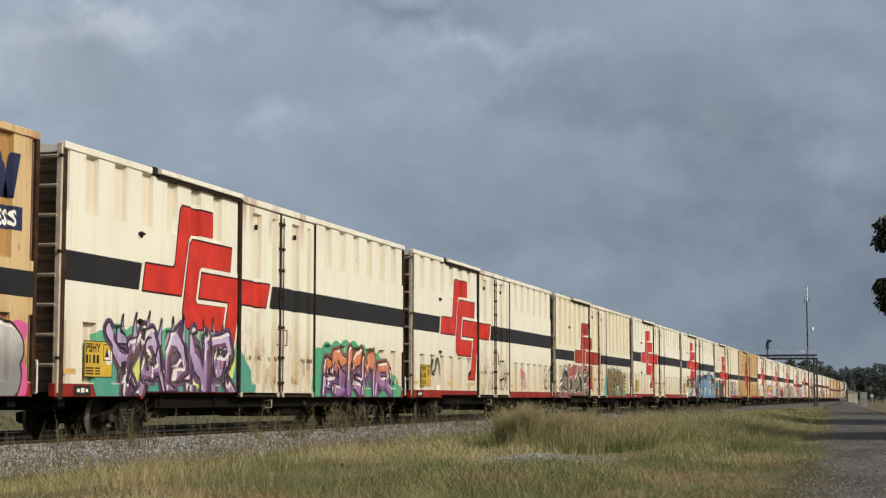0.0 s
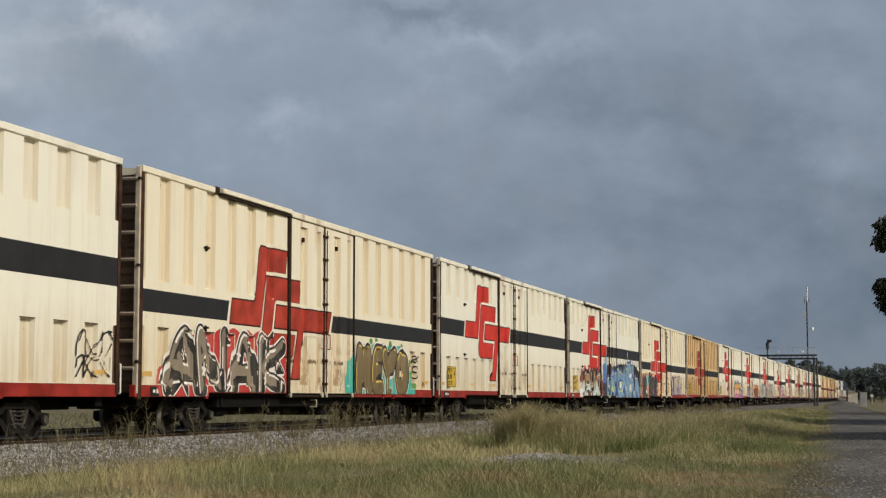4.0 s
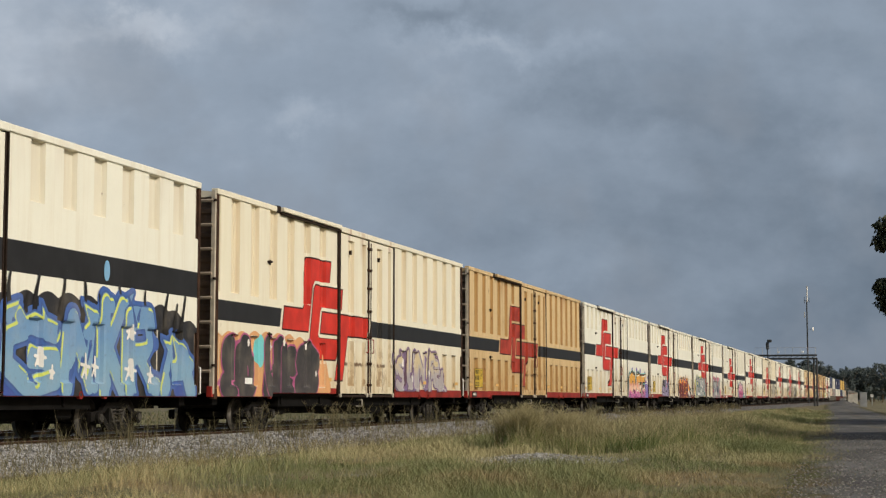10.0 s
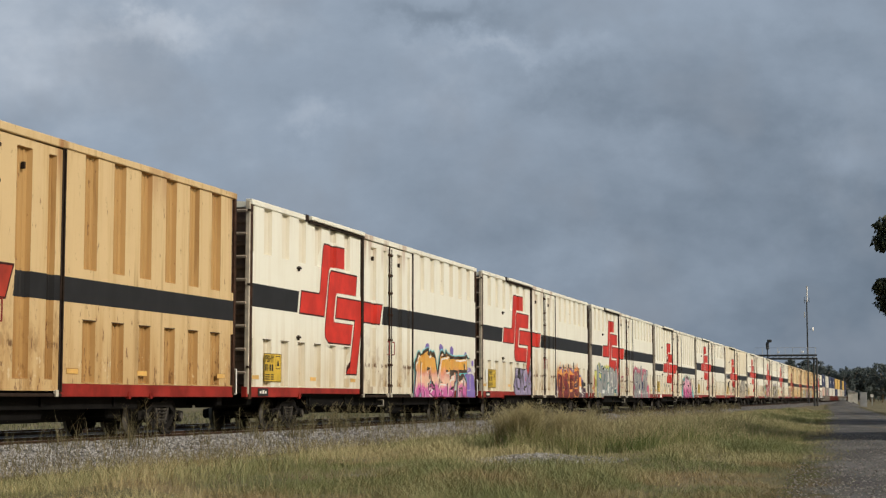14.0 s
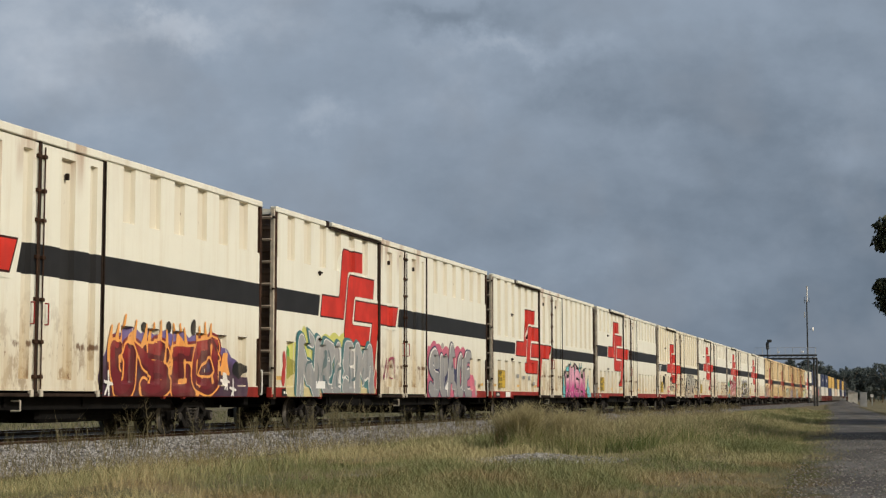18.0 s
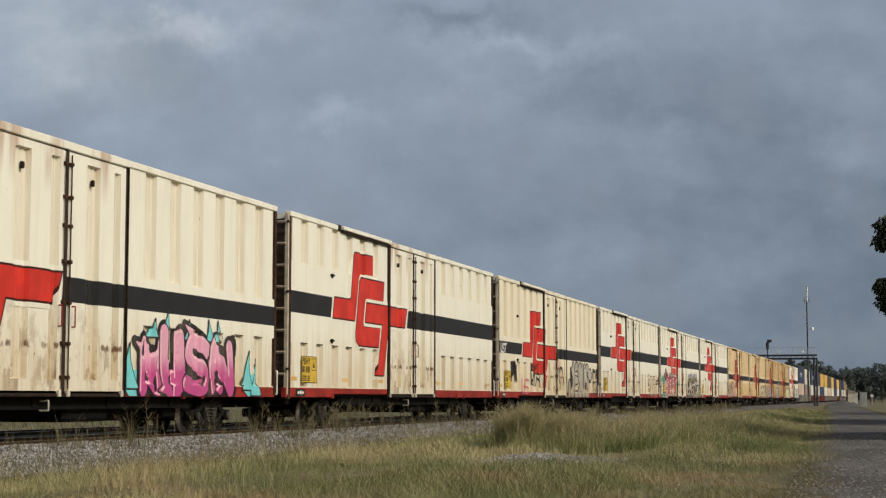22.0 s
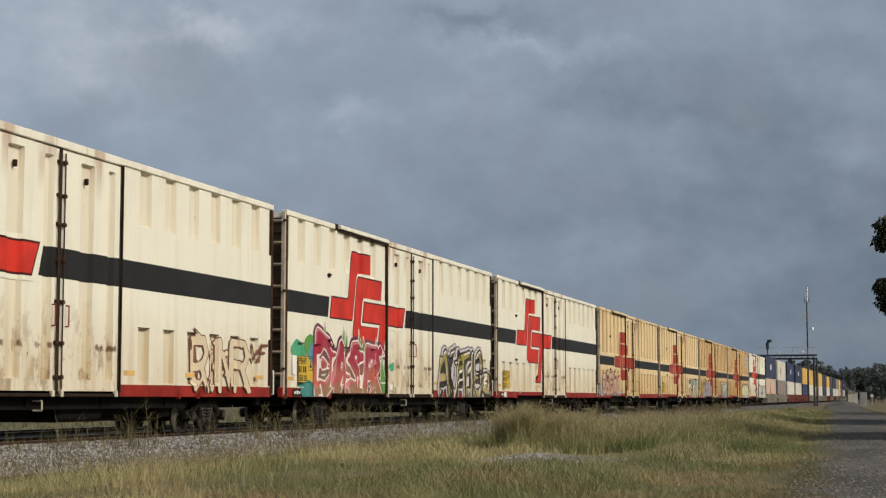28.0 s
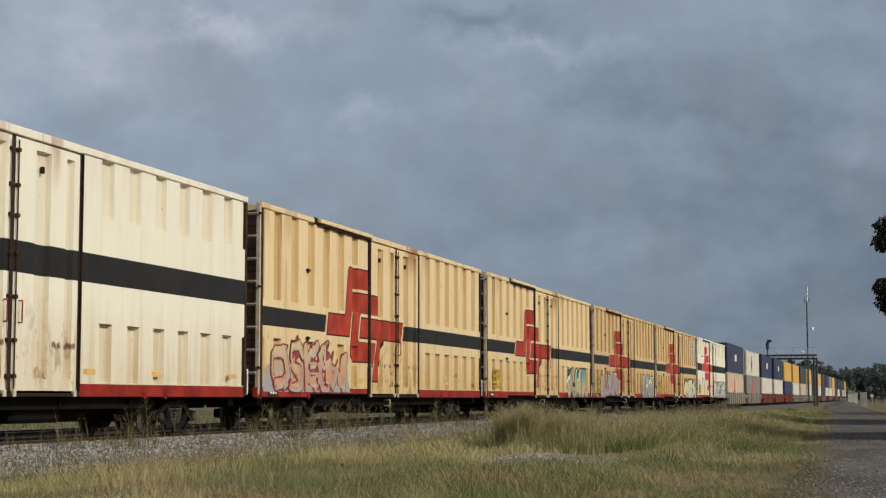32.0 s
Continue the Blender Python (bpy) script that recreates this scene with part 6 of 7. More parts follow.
def gantry():
    root = thing("signal_gantry", "dark steel signal gantry spanning the railway tracks", "signal gantry")
    root.location = (0, 300, -0.3)
    for x in (-24.3, -13.7):
        bm = bm_new()
        for dx in (-0.25, 0.25):
            for dy in (-0.3, 0.3):
                tube(bm, (x + dx, dy, -0.6), (x + dx, dy, 9.0), 0.17, 6)
        for i in range(8):
            tube(bm, (x - 0.25, -0.3, i * 1.1), (x + 0.25, -0.3, i * 1.1 + 1.1), 0.04, 5)
        part("leg", bm, IRON, root)
    bm = bm_new()
    for z in (8.9, 9.5):
        for dy in (-0.4, 0.4):
            tube(bm, (-24.6, dy, z), (-13.4, dy, z), 0.17, 6)
    for i in range(11):
        tube(bm, (-24.5 + i, -0.4, 8.9), (-23.5 + i, -0.4, 9.5), 0.05, 5)
    box(bm, -24.6, -13.4, -0.5, 0.5, 8.95, 9.05)
    part("beam", bm, IRON, root)
    for i in range(9):
        part("rail_post", tube(bm_new(), (-24.4 + 1.35 * i, -0.5, 9.0), (-24.4 + 1.35 * i, -0.5, 10.9), 0.03, 5), GALV, root)
    part("hand_rail", tube(bm_new(), (-24.4, -0.5, 10.9), (-13.5, -0.5, 10.9), 0.03, 5), GALV, root)
    sig = part("signal_head", box(box(bm_new(), -22.42, -21.88, -0.5, -0.3, 10.6, 11.9, bevel=0.1), -22.25, -22.05, -0.45, -0.35, 9.0, 10.7), IRON, root, "black signal head on a post")
    part("signal_hood", box(bm_new(), -22.2, -21.35, -0.75, -0.4, 11.85, 12.4, bevel=0.12), IRON, sig)
    for x in (-20.2, -15.9):
        part("lamp", box(bm_new(), x - 0.17, x + 0.17, -0.6, -0.3, 9.9, 10.25, bevel=0.05), simple("white_lamp_case", (0.8, 0.8, 0.8), 0.4), root, "white lamp case")


def mast():
    root = thing("radio_mast", "tall slim radio mast with white antenna tip", "mast")
    root.location = (-16.5, 330, 0)
    part("pole", tube(bm_new(), (0, 0, 0), (0, 0, 20.9), 0.19, 10, 0.12), IRON, root)
    part("antenna", tube(bm_new(), (0.1, 0, 20.7), (0.1, 0, 23.9), 0.13, 8), C["white"], root, "white tubular antenna")
    part("bracket", tube(tube(tube(bm_new(), (-0.45, 0, 20.3), (-0.45, 0, 21.7), 0.05, 6), (0.5, 0, 20.5), (0.5, 0, 21.5), 0.05, 6), (-0.5, 0, 20.9), (0.55, 0, 20.9), 0.05, 6), IRON, root)
    part("side_antenna", tube(bm_new(), (-0.45, 0, 17.5), (-0.45, 0, 18.6), 0.11, 8), C["white"], root)
    part("arm", tube(bm_new(), (0, 0, 15.2), (0.9, 0, 15.2), 0.04, 6), IRON, root)
    dish = bm_new()
    lathe(dish, [(0.0, 0.5), (0.15, 0.42), (0.25, 0.1)], 16, (1.05, 0, 15.2))
    part("dish", dish, C["white"], root, "small white dish")


def cabinet(x, y, w, d, h, label, material, name="relay_cabinet"):
    root = thing(name, label, "cabinet")
    root.location = (x, y, 0)
    part("body", box(bm_new(), -w / 2, w / 2, -d / 2, d / 2, 0.05, h, bevel=0.03), material, root)
    part("lid", box(bm_new(), -w / 2 - 0.06, w / 2 + 0.06, -d / 2 - 0.06, d / 2 + 0.06, h, h + 0.08), GALV, root)
    part("door", box(bm_new(), -w / 2 + 0.08, w / 2 - 0.08, -d / 2 - 0.03, -d / 2, 0.25, h - 0.15), material, root)
    part("plinth", box(bm_new(), -w / 2 - 0.1, w / 2 + 0.1, -d / 2 - 0.1, d / 2 + 0.1, -0.05, 0.05), CONCRETE, root)


gantry()
mast()
cabinet(-4.95, 275, 1.1, 1.0, 2.35, "silver-grey relay cabinet on a concrete plinth", PALE)
cabinet(-9.0, 300, 1.0, 0.8, 1.4, "small grey relay cabinet beside the line", PALE)


def shed():
    root = thing("equipment_shed", "white-walled line-side equipment shed", "shed")
    root.location = (-10.4, 430, 0)
    part("wall", box(bm_new(), -1.2, 1.2, -1, 1, 0, 2.9), BOX["white"], root)
    bm = bm_new()
    a = [bm.verts.new(p) for p in ((-1.35, -1.2, 2.9), (1.35, -1.2, 2.9), (-1.1, -1.2, 3.65), (-1.35, 1.2, 2.9), (1.35, 1.2, 2.9), (-1.1, 1.2, 3.65))]
    for q in ((0, 1, 2), (3, 5, 4), (0, 3, 4, 1), (1, 4, 5, 2), (0, 2, 5, 3)):
        bm.faces.new([a[i] for i in q])
    part("roof", bm, GALV, root)


shed()


def heap(x, y, w, d, h, seed, label):
    """A spread heap of crushed stone."""
    rng = np.random.default_rng(seed)
    bm = bm_new()
    n, rings = 22, 6
    grid = []
    for i in range(rings + 1):
        f = i / rings
        grid.append([bm.verts.new((w * f * math.cos(2 * math.pi * j / n) * rng.uniform(0.92, 1.08), d * f * math.sin(2 * math.pi * j / n), h * (1 - f) ** 1.2 * rng.uniform(0.88, 1.1) - 0.04)) for j in range(n)])
    for a, b in zip(grid, grid[1:]):
        for j in range(n):
            bm.faces.new((a[j], b[j], b[(j + 1) % n], a[(j + 1) % n]))
    bmesh.ops.remove_doubles(bm, verts=bm.verts, dist=1e-4)
    bmesh.ops.recalc_face_normals(bm, faces=bm.faces)
    ob = tagged(new("gravel_mound", mesh_of("gravel_mound", bm, [BALLAST], True)), label, "heap")
    ob.location = (x, y, 0)


heap(-8.7, 292, 3.2, 6, 1.2, 4, "low pale heap of crushed stone beside the line")
heap(-7.1, 296, 1.5, 4, 0.8, 5, "small pale heap of crushed stone beside the line")


def pole(x, y, h, label):
    root = thing("marker_post", label, "post")
    root.location = (x, y, 0)
    part("shaft", tube(bm_new(), (0, 0, 0), (0, 0, h), 0.09, 8), GALV, root)
    part("board", box(bm_new(), -0.3, 0.3, -0.12, -0.09, h - 0.6, h, bevel=0.02), C["white"], root, "white board")


pole(-4.3, 330, 2.2, "short post with a white board")


# ---- trees ----
m = Net("eucalypt_leaf", 0.6)
rnd = m.island()
c = m.mix(rnd, (0.014, 0.021, 0.008), (0.048, 0.058, 0.022))
m.color(c)
LEAF = m.mat
# distance haze is mixed into this leaf colour: paler and bluer
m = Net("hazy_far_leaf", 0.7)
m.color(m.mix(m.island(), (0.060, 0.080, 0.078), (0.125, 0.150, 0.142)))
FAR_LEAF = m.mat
m = Net("eucalypt_bark", 0.85)
c = m.mix(m.ramp(m.noise(3, (1, 1, 0.3), detail=5), 0.35, 0.65), (0.16, 0.12, 0.09), (0.34, 0.29, 0.23))
m.color(c)
BARK = m.mat


def leaf_cloud(clumps, per, size, rng, droop=0.6, material=None):
    """Leaves as small folded blades, scattered in clumps (x, y, z, radius)."""
    co, faces = [], []
    for cx, cy, cz, r in clumps:
        for _ in range(per):
            d = rng.normal(size=3)
            d = d / np.linalg.norm(d) * r * rng.random() ** 0.45
            p = np.array((cx, cy, cz)) + d * (1, 1, 0.75)
            a = rng.normal(size=3)
            a[2] -= droop * 2
            a = a / np.linalg.norm(a)
            b = np.cross(a, rng.normal(size=3))
            b = b / np.linalg.norm(b)
            l = size * rng.uniform(0.7, 1.4)
            n = len(co)
            co += [p, p + a * l * 0.5 + b * l * 0.22, p + a * l, p + a * l * 0.5 - b * l * 0.22]
            faces.append((n, n + 1, n + 2, n + 3))
    me = bpy.data.meshes.new("crown")
    me.from_pydata([tuple(map(float, v)) for v in co], [], faces)
    me.materials.append(material or LEAF)
    return me


def tree_mesh(height, spread, seed, per, size, clumps_n, low=0.35):
    rng = np.random.default_rng(seed)
    bm = bm_new()
    bend = rng.uniform(-0.5, 0.5, 2)
    base, top = Vector((0, 0, -0.1)), Vector((bend[0], bend[1], height * 0.55))
    tube(bm, base, top, height * 0.028, 9, height * 0.016)
    clumps = []
    for i in range(clumps_n):
        ang = 2 * math.pi * (i / clumps_n) + rng.uniform(-0.5, 0.5)
        z = height * rng.uniform(low + 0.1, 0.95)
        r = spread * rng.uniform(0.25, 1.0) * (1.15 - abs(z / height - 0.62))
        tip = Vector((math.cos(ang) * r, math.sin(ang) * r, z))
        start = base.lerp(top, rng.uniform(0.55, 1.0))
        tube(bm, start, tip, height * 0.010, 6, height * 0.003)
        clumps.append((*tip, spread * rng.uniform(0.14, 0.34)))
        clumps.append((*(tip + Vector(rng.uniform(-1, 1, 3)) * spread * 0.3), spread * rng.uniform(0.08, 0.24)))
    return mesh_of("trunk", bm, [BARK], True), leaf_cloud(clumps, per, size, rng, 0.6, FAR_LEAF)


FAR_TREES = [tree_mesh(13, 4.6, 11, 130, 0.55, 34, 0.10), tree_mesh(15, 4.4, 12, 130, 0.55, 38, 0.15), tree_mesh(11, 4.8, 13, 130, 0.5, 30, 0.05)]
rng = random.Random(7)
for i in range(60):
    x = -62 + 88 * (i + 0.5) / 60 + rng.uniform(-1.5, 1.5)
    y = rng.uniform(560, 690) + (i % 3) * 30
    trunk, crown = FAR_TREES[i % 3]
    root = thing("eucalyptus_tree", "distant dark green eucalyptus in a belt of woodland", "tree", "far belt of trees")
    root.matrix_basis = pose(x, y, 0, 0, 0, rng.uniform(0, 360)) @ Matrix.Scale(rng.uniform(0.68, 1.12), 4)
    hang("trunk", trunk, root)
    hang("crown", crown, root)


# added belt, hidden by the vans, that keeps bright sky out of gaps below
rng = random.Random(19)
for i in range(38):
    a = radians(9 + 27 * (i + 0.5) / 38)
    d = rng.uniform(250, 330)
    trunk, crown = FAR_TREES[(i + 1) % 3]
    root = thing("eucalyptus_tree", "low scrubby tree added beyond the railway to darken gaps under the vans", "tree", "belt of scrub beyond the line")
    root.matrix_basis = pose(-d * math.sin(a), d * math.cos(a), -0.6, 0, 0, rng.uniform(0, 360)) @ Matrix.Scale(rng.uniform(0.4, 0.55), 4)
    hang("trunk", trunk, root)
    hang("crown", crown, root)


def near_tree(x, y, height, label, seed, clumps, per=900, leaf=0.17):
    """Tree by the road whose limbs hang over it: clumps are (dx, dy, z, radius)."""
    rng = np.random.default_rng(seed)
    root = thing("eucalyptus_tree", label, "tree")
    root.location = (x, y, 0)
    bm = bm_new()
    a, b, c2 = Vector((0, 0, -0.1)), Vector((0.2, 0.1, height * 0.35)), Vector((-0.4, 0.3, height * 0.7))
    tube(bm, a, b, 0.30, 10, 0.24)
    tube(bm, b, c2, 0.24, 10, 0.12)
    for cx, cy, cz, r in clumps:
        tip = Vector((cx, cy, cz + r * 0.3))
        start = b.lerp(c2, min(1, max(0, (cz - 2.5) / height)))
        mid = start.lerp(tip, 0.55) + Vector((0, 0, 0.5))
        tube(bm, start, mid, 0.09, 7, 0.05)
        tube(bm, mid, tip, 0.05, 6, 0.015)
    part("trunk", bm, BARK, root, smooth=True)
    me = leaf_cloud(clumps, per, leaf, rng, 1.0)
    hang("crown", me, root)


near_tree(5.3, 60, 9.5, "tall eucalyptus with limbs hanging over the gravel road", 3,
          [(-5.45, 0, 7.1, 0.50), (-5.3, 0, 7.65, 0.55), (-5.5, 0.3, 5.45, 0.48), (-5.35, 0.2, 4.95, 0.55), (-5.1, -0.2, 4.5, 0.42), (-4.7, 0.2, 7.7, 0.8), (-4.5, 0, 5.3, 0.9), (-4.1, 0.4, 6.9, 0.7), (-3.4, 0, 8.0, 1.0), (-3.2, -0.5, 5.4, 0.9), (-2.2, 0.5, 7.0, 1.1), (-2.0, 0, 9.2, 1.0), (-1.0, -1, 8.2, 1.2), (0, 0.8, 9.6, 1.2), (1.2, 0, 8.3, 1.3), (0.5, -0.6, 10.3, 1.0), (-0.5, 1.2, 6.4, 1.0), (2.0, 0.8, 6.9, 1.1)])
for x, y, seed in ((9.6, 55, 3), (9.9, 58, 4), (10.2, 61.5, 5), (9.4, 87, 6), (9.2, 92, 7), (9.5, 97, 8), (9.8, 102, 12), (9.8, 138, 9), (9.4, 147, 10), (9.0, 157, 11)):
    r2 = random.Random(seed)
    near_tree(x, y, 9.0, "eucalyptus that shades the gravel road", seed, [(r2.uniform(-3, 3), r2.uniform(-3, 3), r2.uniform(4.5, 10), r2.uniform(0.8, 1.4)) for _ in range(26)], 300, 0.42)


# ---- stones and grass ----
def scatter(name, n, place, size, material, label, seed):
    """Loose stones: squashed twelve-sided lumps."""
    rng = np.random.default_rng(seed)
    g = (1 + 5 ** 0.5) / 2
    base = np.array([(-1, g, 0), (1, g, 0), (-1, -g, 0), (1, -g, 0), (0, -1, g), (0, 1, g), (0, -1, -g), (0, 1, -g), (g, 0, -1), (g, 0, 1), (-g, 0, -1), (-g, 0, 1)]) / 1.9
    tri = np.array([(0, 11, 5), (0, 5, 1), (0, 1, 7), (0, 7, 10), (0, 10, 11), (1, 5, 9), (5, 11, 4), (11, 10, 2), (10, 7, 6), (7, 1, 8), (3, 9, 4), (3, 4, 2), (3, 2, 6), (3, 6, 8), (3, 8, 9), (4, 9, 5), (2, 4, 11), (6, 2, 10), (8, 6, 7), (9, 8, 1)])
    P = place(rng, n)
    co = np.empty((n, 12, 3))
    for i in range(12):
        co[:, i] = base[i] * rng.uniform(0.75, 1.25, (n, 1)) * rng.uniform(0.6, 1.2, (n, 3)) * (1, 1, 0.75)
    ang = rng.uniform(0, 6.28, n)
    c, s = np.cos(ang)[:, None], np.sin(ang)[:, None]
    x, y = co[..., 0] * c - co[..., 1] * s, co[..., 0] * s + co[..., 1] * c
    co = np.stack([x, y, co[..., 2]], -1) * rng.uniform(size[0], size[1], (n, 1, 1)) + P[:, None, :]
    faces = (tri[None] + 12 * np.arange(n)[:, None, None]).reshape(-1, 3)
    me = bpy.data.meshes.new(name)
    me.from_pydata(co.reshape(-1, 3).tolist(), [], faces.tolist())
    me.materials.append(material)
    return tagged(new(name, me), label, "stones", kind="stuff")


m = Net("ballast_stone", 0.85)
rnd = m.island()
c = m.mix(rnd, (0.09, 0.088, 0.086), (0.44, 0.432, 0.42))
c = m.mix(m.ramp(m.noise(40, detail=3), 0.4, 0.7, 0, 0.3), c, (0.2, 0.18, 0.155))
m.color(c)
STONE = m.mat
m = Net("road_stone", 0.85)
m.color(m.mix(m.island(), (0.065, 0.058, 0.050), (0.33, 0.31, 0.28)))
ROAD_STONE = m.mat


def on_shoulder(rng, n):
    y = 24 + 75 * rng.random(n) ** 1.7
    f = rng.random(n)
    off = 0.95 + 2.0 * f
    h = np.interp(off, [0.95, 1.38, 2.55, 2.95], [0.47, 0.45, 0.14, 0.04])
    return np.stack([LINE_X + off, y, h + 0.01], 1)


def on_road(rng, n):
    y = 19 + 45 * rng.random(n) ** 1.9
    f = rng.uniform(-1, 1, n)
    return np.stack([road_mid(y) + 2.9 * f, y, 0.006 + 0.06 * (1 - f * f) ** 0.7], 1)


def on_patch(rng, n):
    a, r = rng.uniform(0, 6.28, n), np.sqrt(rng.random(n))
    x, y = -7.9 + 1.7 * r * np.cos(a) + 0.25 * np.sin(3 * a), 36.8 + 3.4 * r * np.sin(a)
    return np.stack([x, y, ground_height(x, y) + 0.01], 1)


scatter("ballast_stones", 24000, on_shoulder, (0.020, 0.046), STONE, "loose grey ballast stones on the shoulder", 1)
scatter("road_stones", 14000, on_road, (0.007, 0.022), ROAD_STONE, "loose stones on the gravel road", 2)
scatter("gravel_patch", 1500, on_patch, (0.012, 0.036), STONE, "bare patch of grey gravel in the grass", 3)

m = Net("grass_blade", 0.7)
rnd = m.island()
zone = m.noise(0.22, (1, 0.6, 1), detail=3, seed=3)
green = m.math("MULTIPLY", m.ramp(m.axis(0), -9.5, -4.0), m.ramp(m.axis(1), 62, 42, 0.0, 0.24))
mixv = m.math("ADD", m.math("MULTIPLY", rnd, 0.28), m.math("MULTIPLY", m.ramp(zone, 0.36, 0.64), 0.68))
c = m.mix(m.ramp(m.math("SUBTRACT", mixv, green), 0.25, 0.85), (0.155, 0.174, 0.064), (0.42, 0.368, 0.192))
warm = m.math("MULTIPLY", m.ramp(m.noise(0.30, (1, 0.7, 1), detail=4, seed=41), 0.45, 0.60, 0, 0.8), m.ramp(m.axis(1), 44, 34))
c = m.mix(warm, c, m.mix(rnd, (0.20, 0.130, 0.062), (0.37, 0.27, 0.145)))
m.color(c)
GRASS = m.mat
m = Net("straw_seed_head", 0.75)
STRAW = m.color(m.mix(m.island(), (0.34, 0.30, 0.155), (0.52, 0.46, 0.27))).leafy()


m = Net("lush_grass_blade", 0.7)
rnd = m.island()
zone = m.noise(0.5, (1, 0.6, 1), detail=3, seed=8)
c = m.mix(m.ramp(m.math("ADD", m.math("MULTIPLY", rnd, 0.6), m.math("MULTIPLY", m.ramp(zone, 0.35, 0.65), 0.5)), 0.2, 1.0), (0.105, 0.150, 0.042), (0.32, 0.32, 0.130))
LUSH = m.color(c).leafy()
m = Net("olive_weed", 0.75)
WEED = m.color(m.mix(m.island(), (0.10, 0.095, 0.042), (0.30, 0.25, 0.14))).leafy()


def blades(name, P, H, W, material, label, seed, lean=0.35):
    """Grass: each blade two bent segments."""
    rng = np.random.default_rng(seed)
    n = len(P)
    ang = rng.uniform(0, 6.28, n)
    side = np.stack([np.cos(ang), np.sin(ang), 0 * ang], 1) * W[:, None]
    tilt = np.stack([rng.normal(0, lean, n), rng.normal(0, lean, n), 0 * ang], 1) * H[:, None]
    up = np.stack([0 * H, 0 * H, H], 1)
    co = np.stack([P - side * 0.5, P + side * 0.5, P + up * 0.55 + tilt * 0.35 + side * 0.35, P + up * 0.55 + tilt * 0.35 - side * 0.35, P + up + tilt], 1)
    base = 5 * np.arange(n)[:, None]
    quads = base + np.array([[0, 1, 2, 3]])
    tris = base + np.array([[3, 2, 4]])
    me = bpy.data.meshes.new(name)
    me.from_pydata(co.reshape(-1, 3).tolist(), [], quads.tolist() + tris.tolist())
    me.materials.append(material)
    return tagged(new(name, me), label, "grass", kind="stuff")


def meadow(n, seed, y0=20.0, y1=190.0):
    """Places in the grass between the ballast and the road, denser near the camera."""
    rng = np.random.default_rng(seed)
    y = y0 * (y1 / y0) ** rng.random(n)
    right = road_mid(y) - 2.6 + rng.normal(0, 0.45, n)
    x = -15.0 + (right + 15.0) * rng.random(n) + rng.normal(0, 0.2, n)
    return rng, x, y


def cover(x, y):
    """How tall the grass grows, 0 to 1."""
    v = 0.5 + 0.28 * np.sin(0.7 * x + 0.23 * y) + 0.25 * np.sin(1.7 * x - 0.41 * y + 2) + 0.18 * np.sin(0.13 * y + 3.1 * x)
    bare = np.exp(-(((x + 7.9) / 1.8) ** 2 + ((y - 36.8) / 3.6) ** 2))
    return np.clip(v, 0, 1) * (1 - 0.95 * bare)


rng, x, y = meadow(250000, 5)
cv = cover(x, y)
keep = rng.random(len(x)) < 0.35 + 0.65 * cv + 0.4 * smooth_step(5.0, 1.0, road_mid(y) - 2.6 - x)
keep &= rng.random(len(x)) > 0.93 * np.exp(-(((x + 7.9) / 1.6) ** 2 + ((y - 36.8) / 3.2) ** 2))
x, y, cv = x[keep], y[keep], cv[keep]
tall = smooth_step(34, 48, y) * smooth_step(-12.9, -11.2, x)
verge = 0.5 + 0.5 * smooth_step(0.0, 4.0, road_mid(y) - 2.6 - x)
dry = 1 - 0.45 * smooth_step(-8.5, -10.5, x) * smooth_step(44, 36, y)
H = rng.uniform(0.07, 0.26, len(x)) * (0.45 + 0.8 * cv) * (1 + 0.7 * tall) * verge * dry
blades("meadow_grass", np.stack([x, y, ground_height(x, y) - 0.02], 1), H, rng.uniform(0.005, 0.010, len(x)) * (1 + y / 60), GRASS, "low yellow-green grass in rough tufts", 6, 0.75)


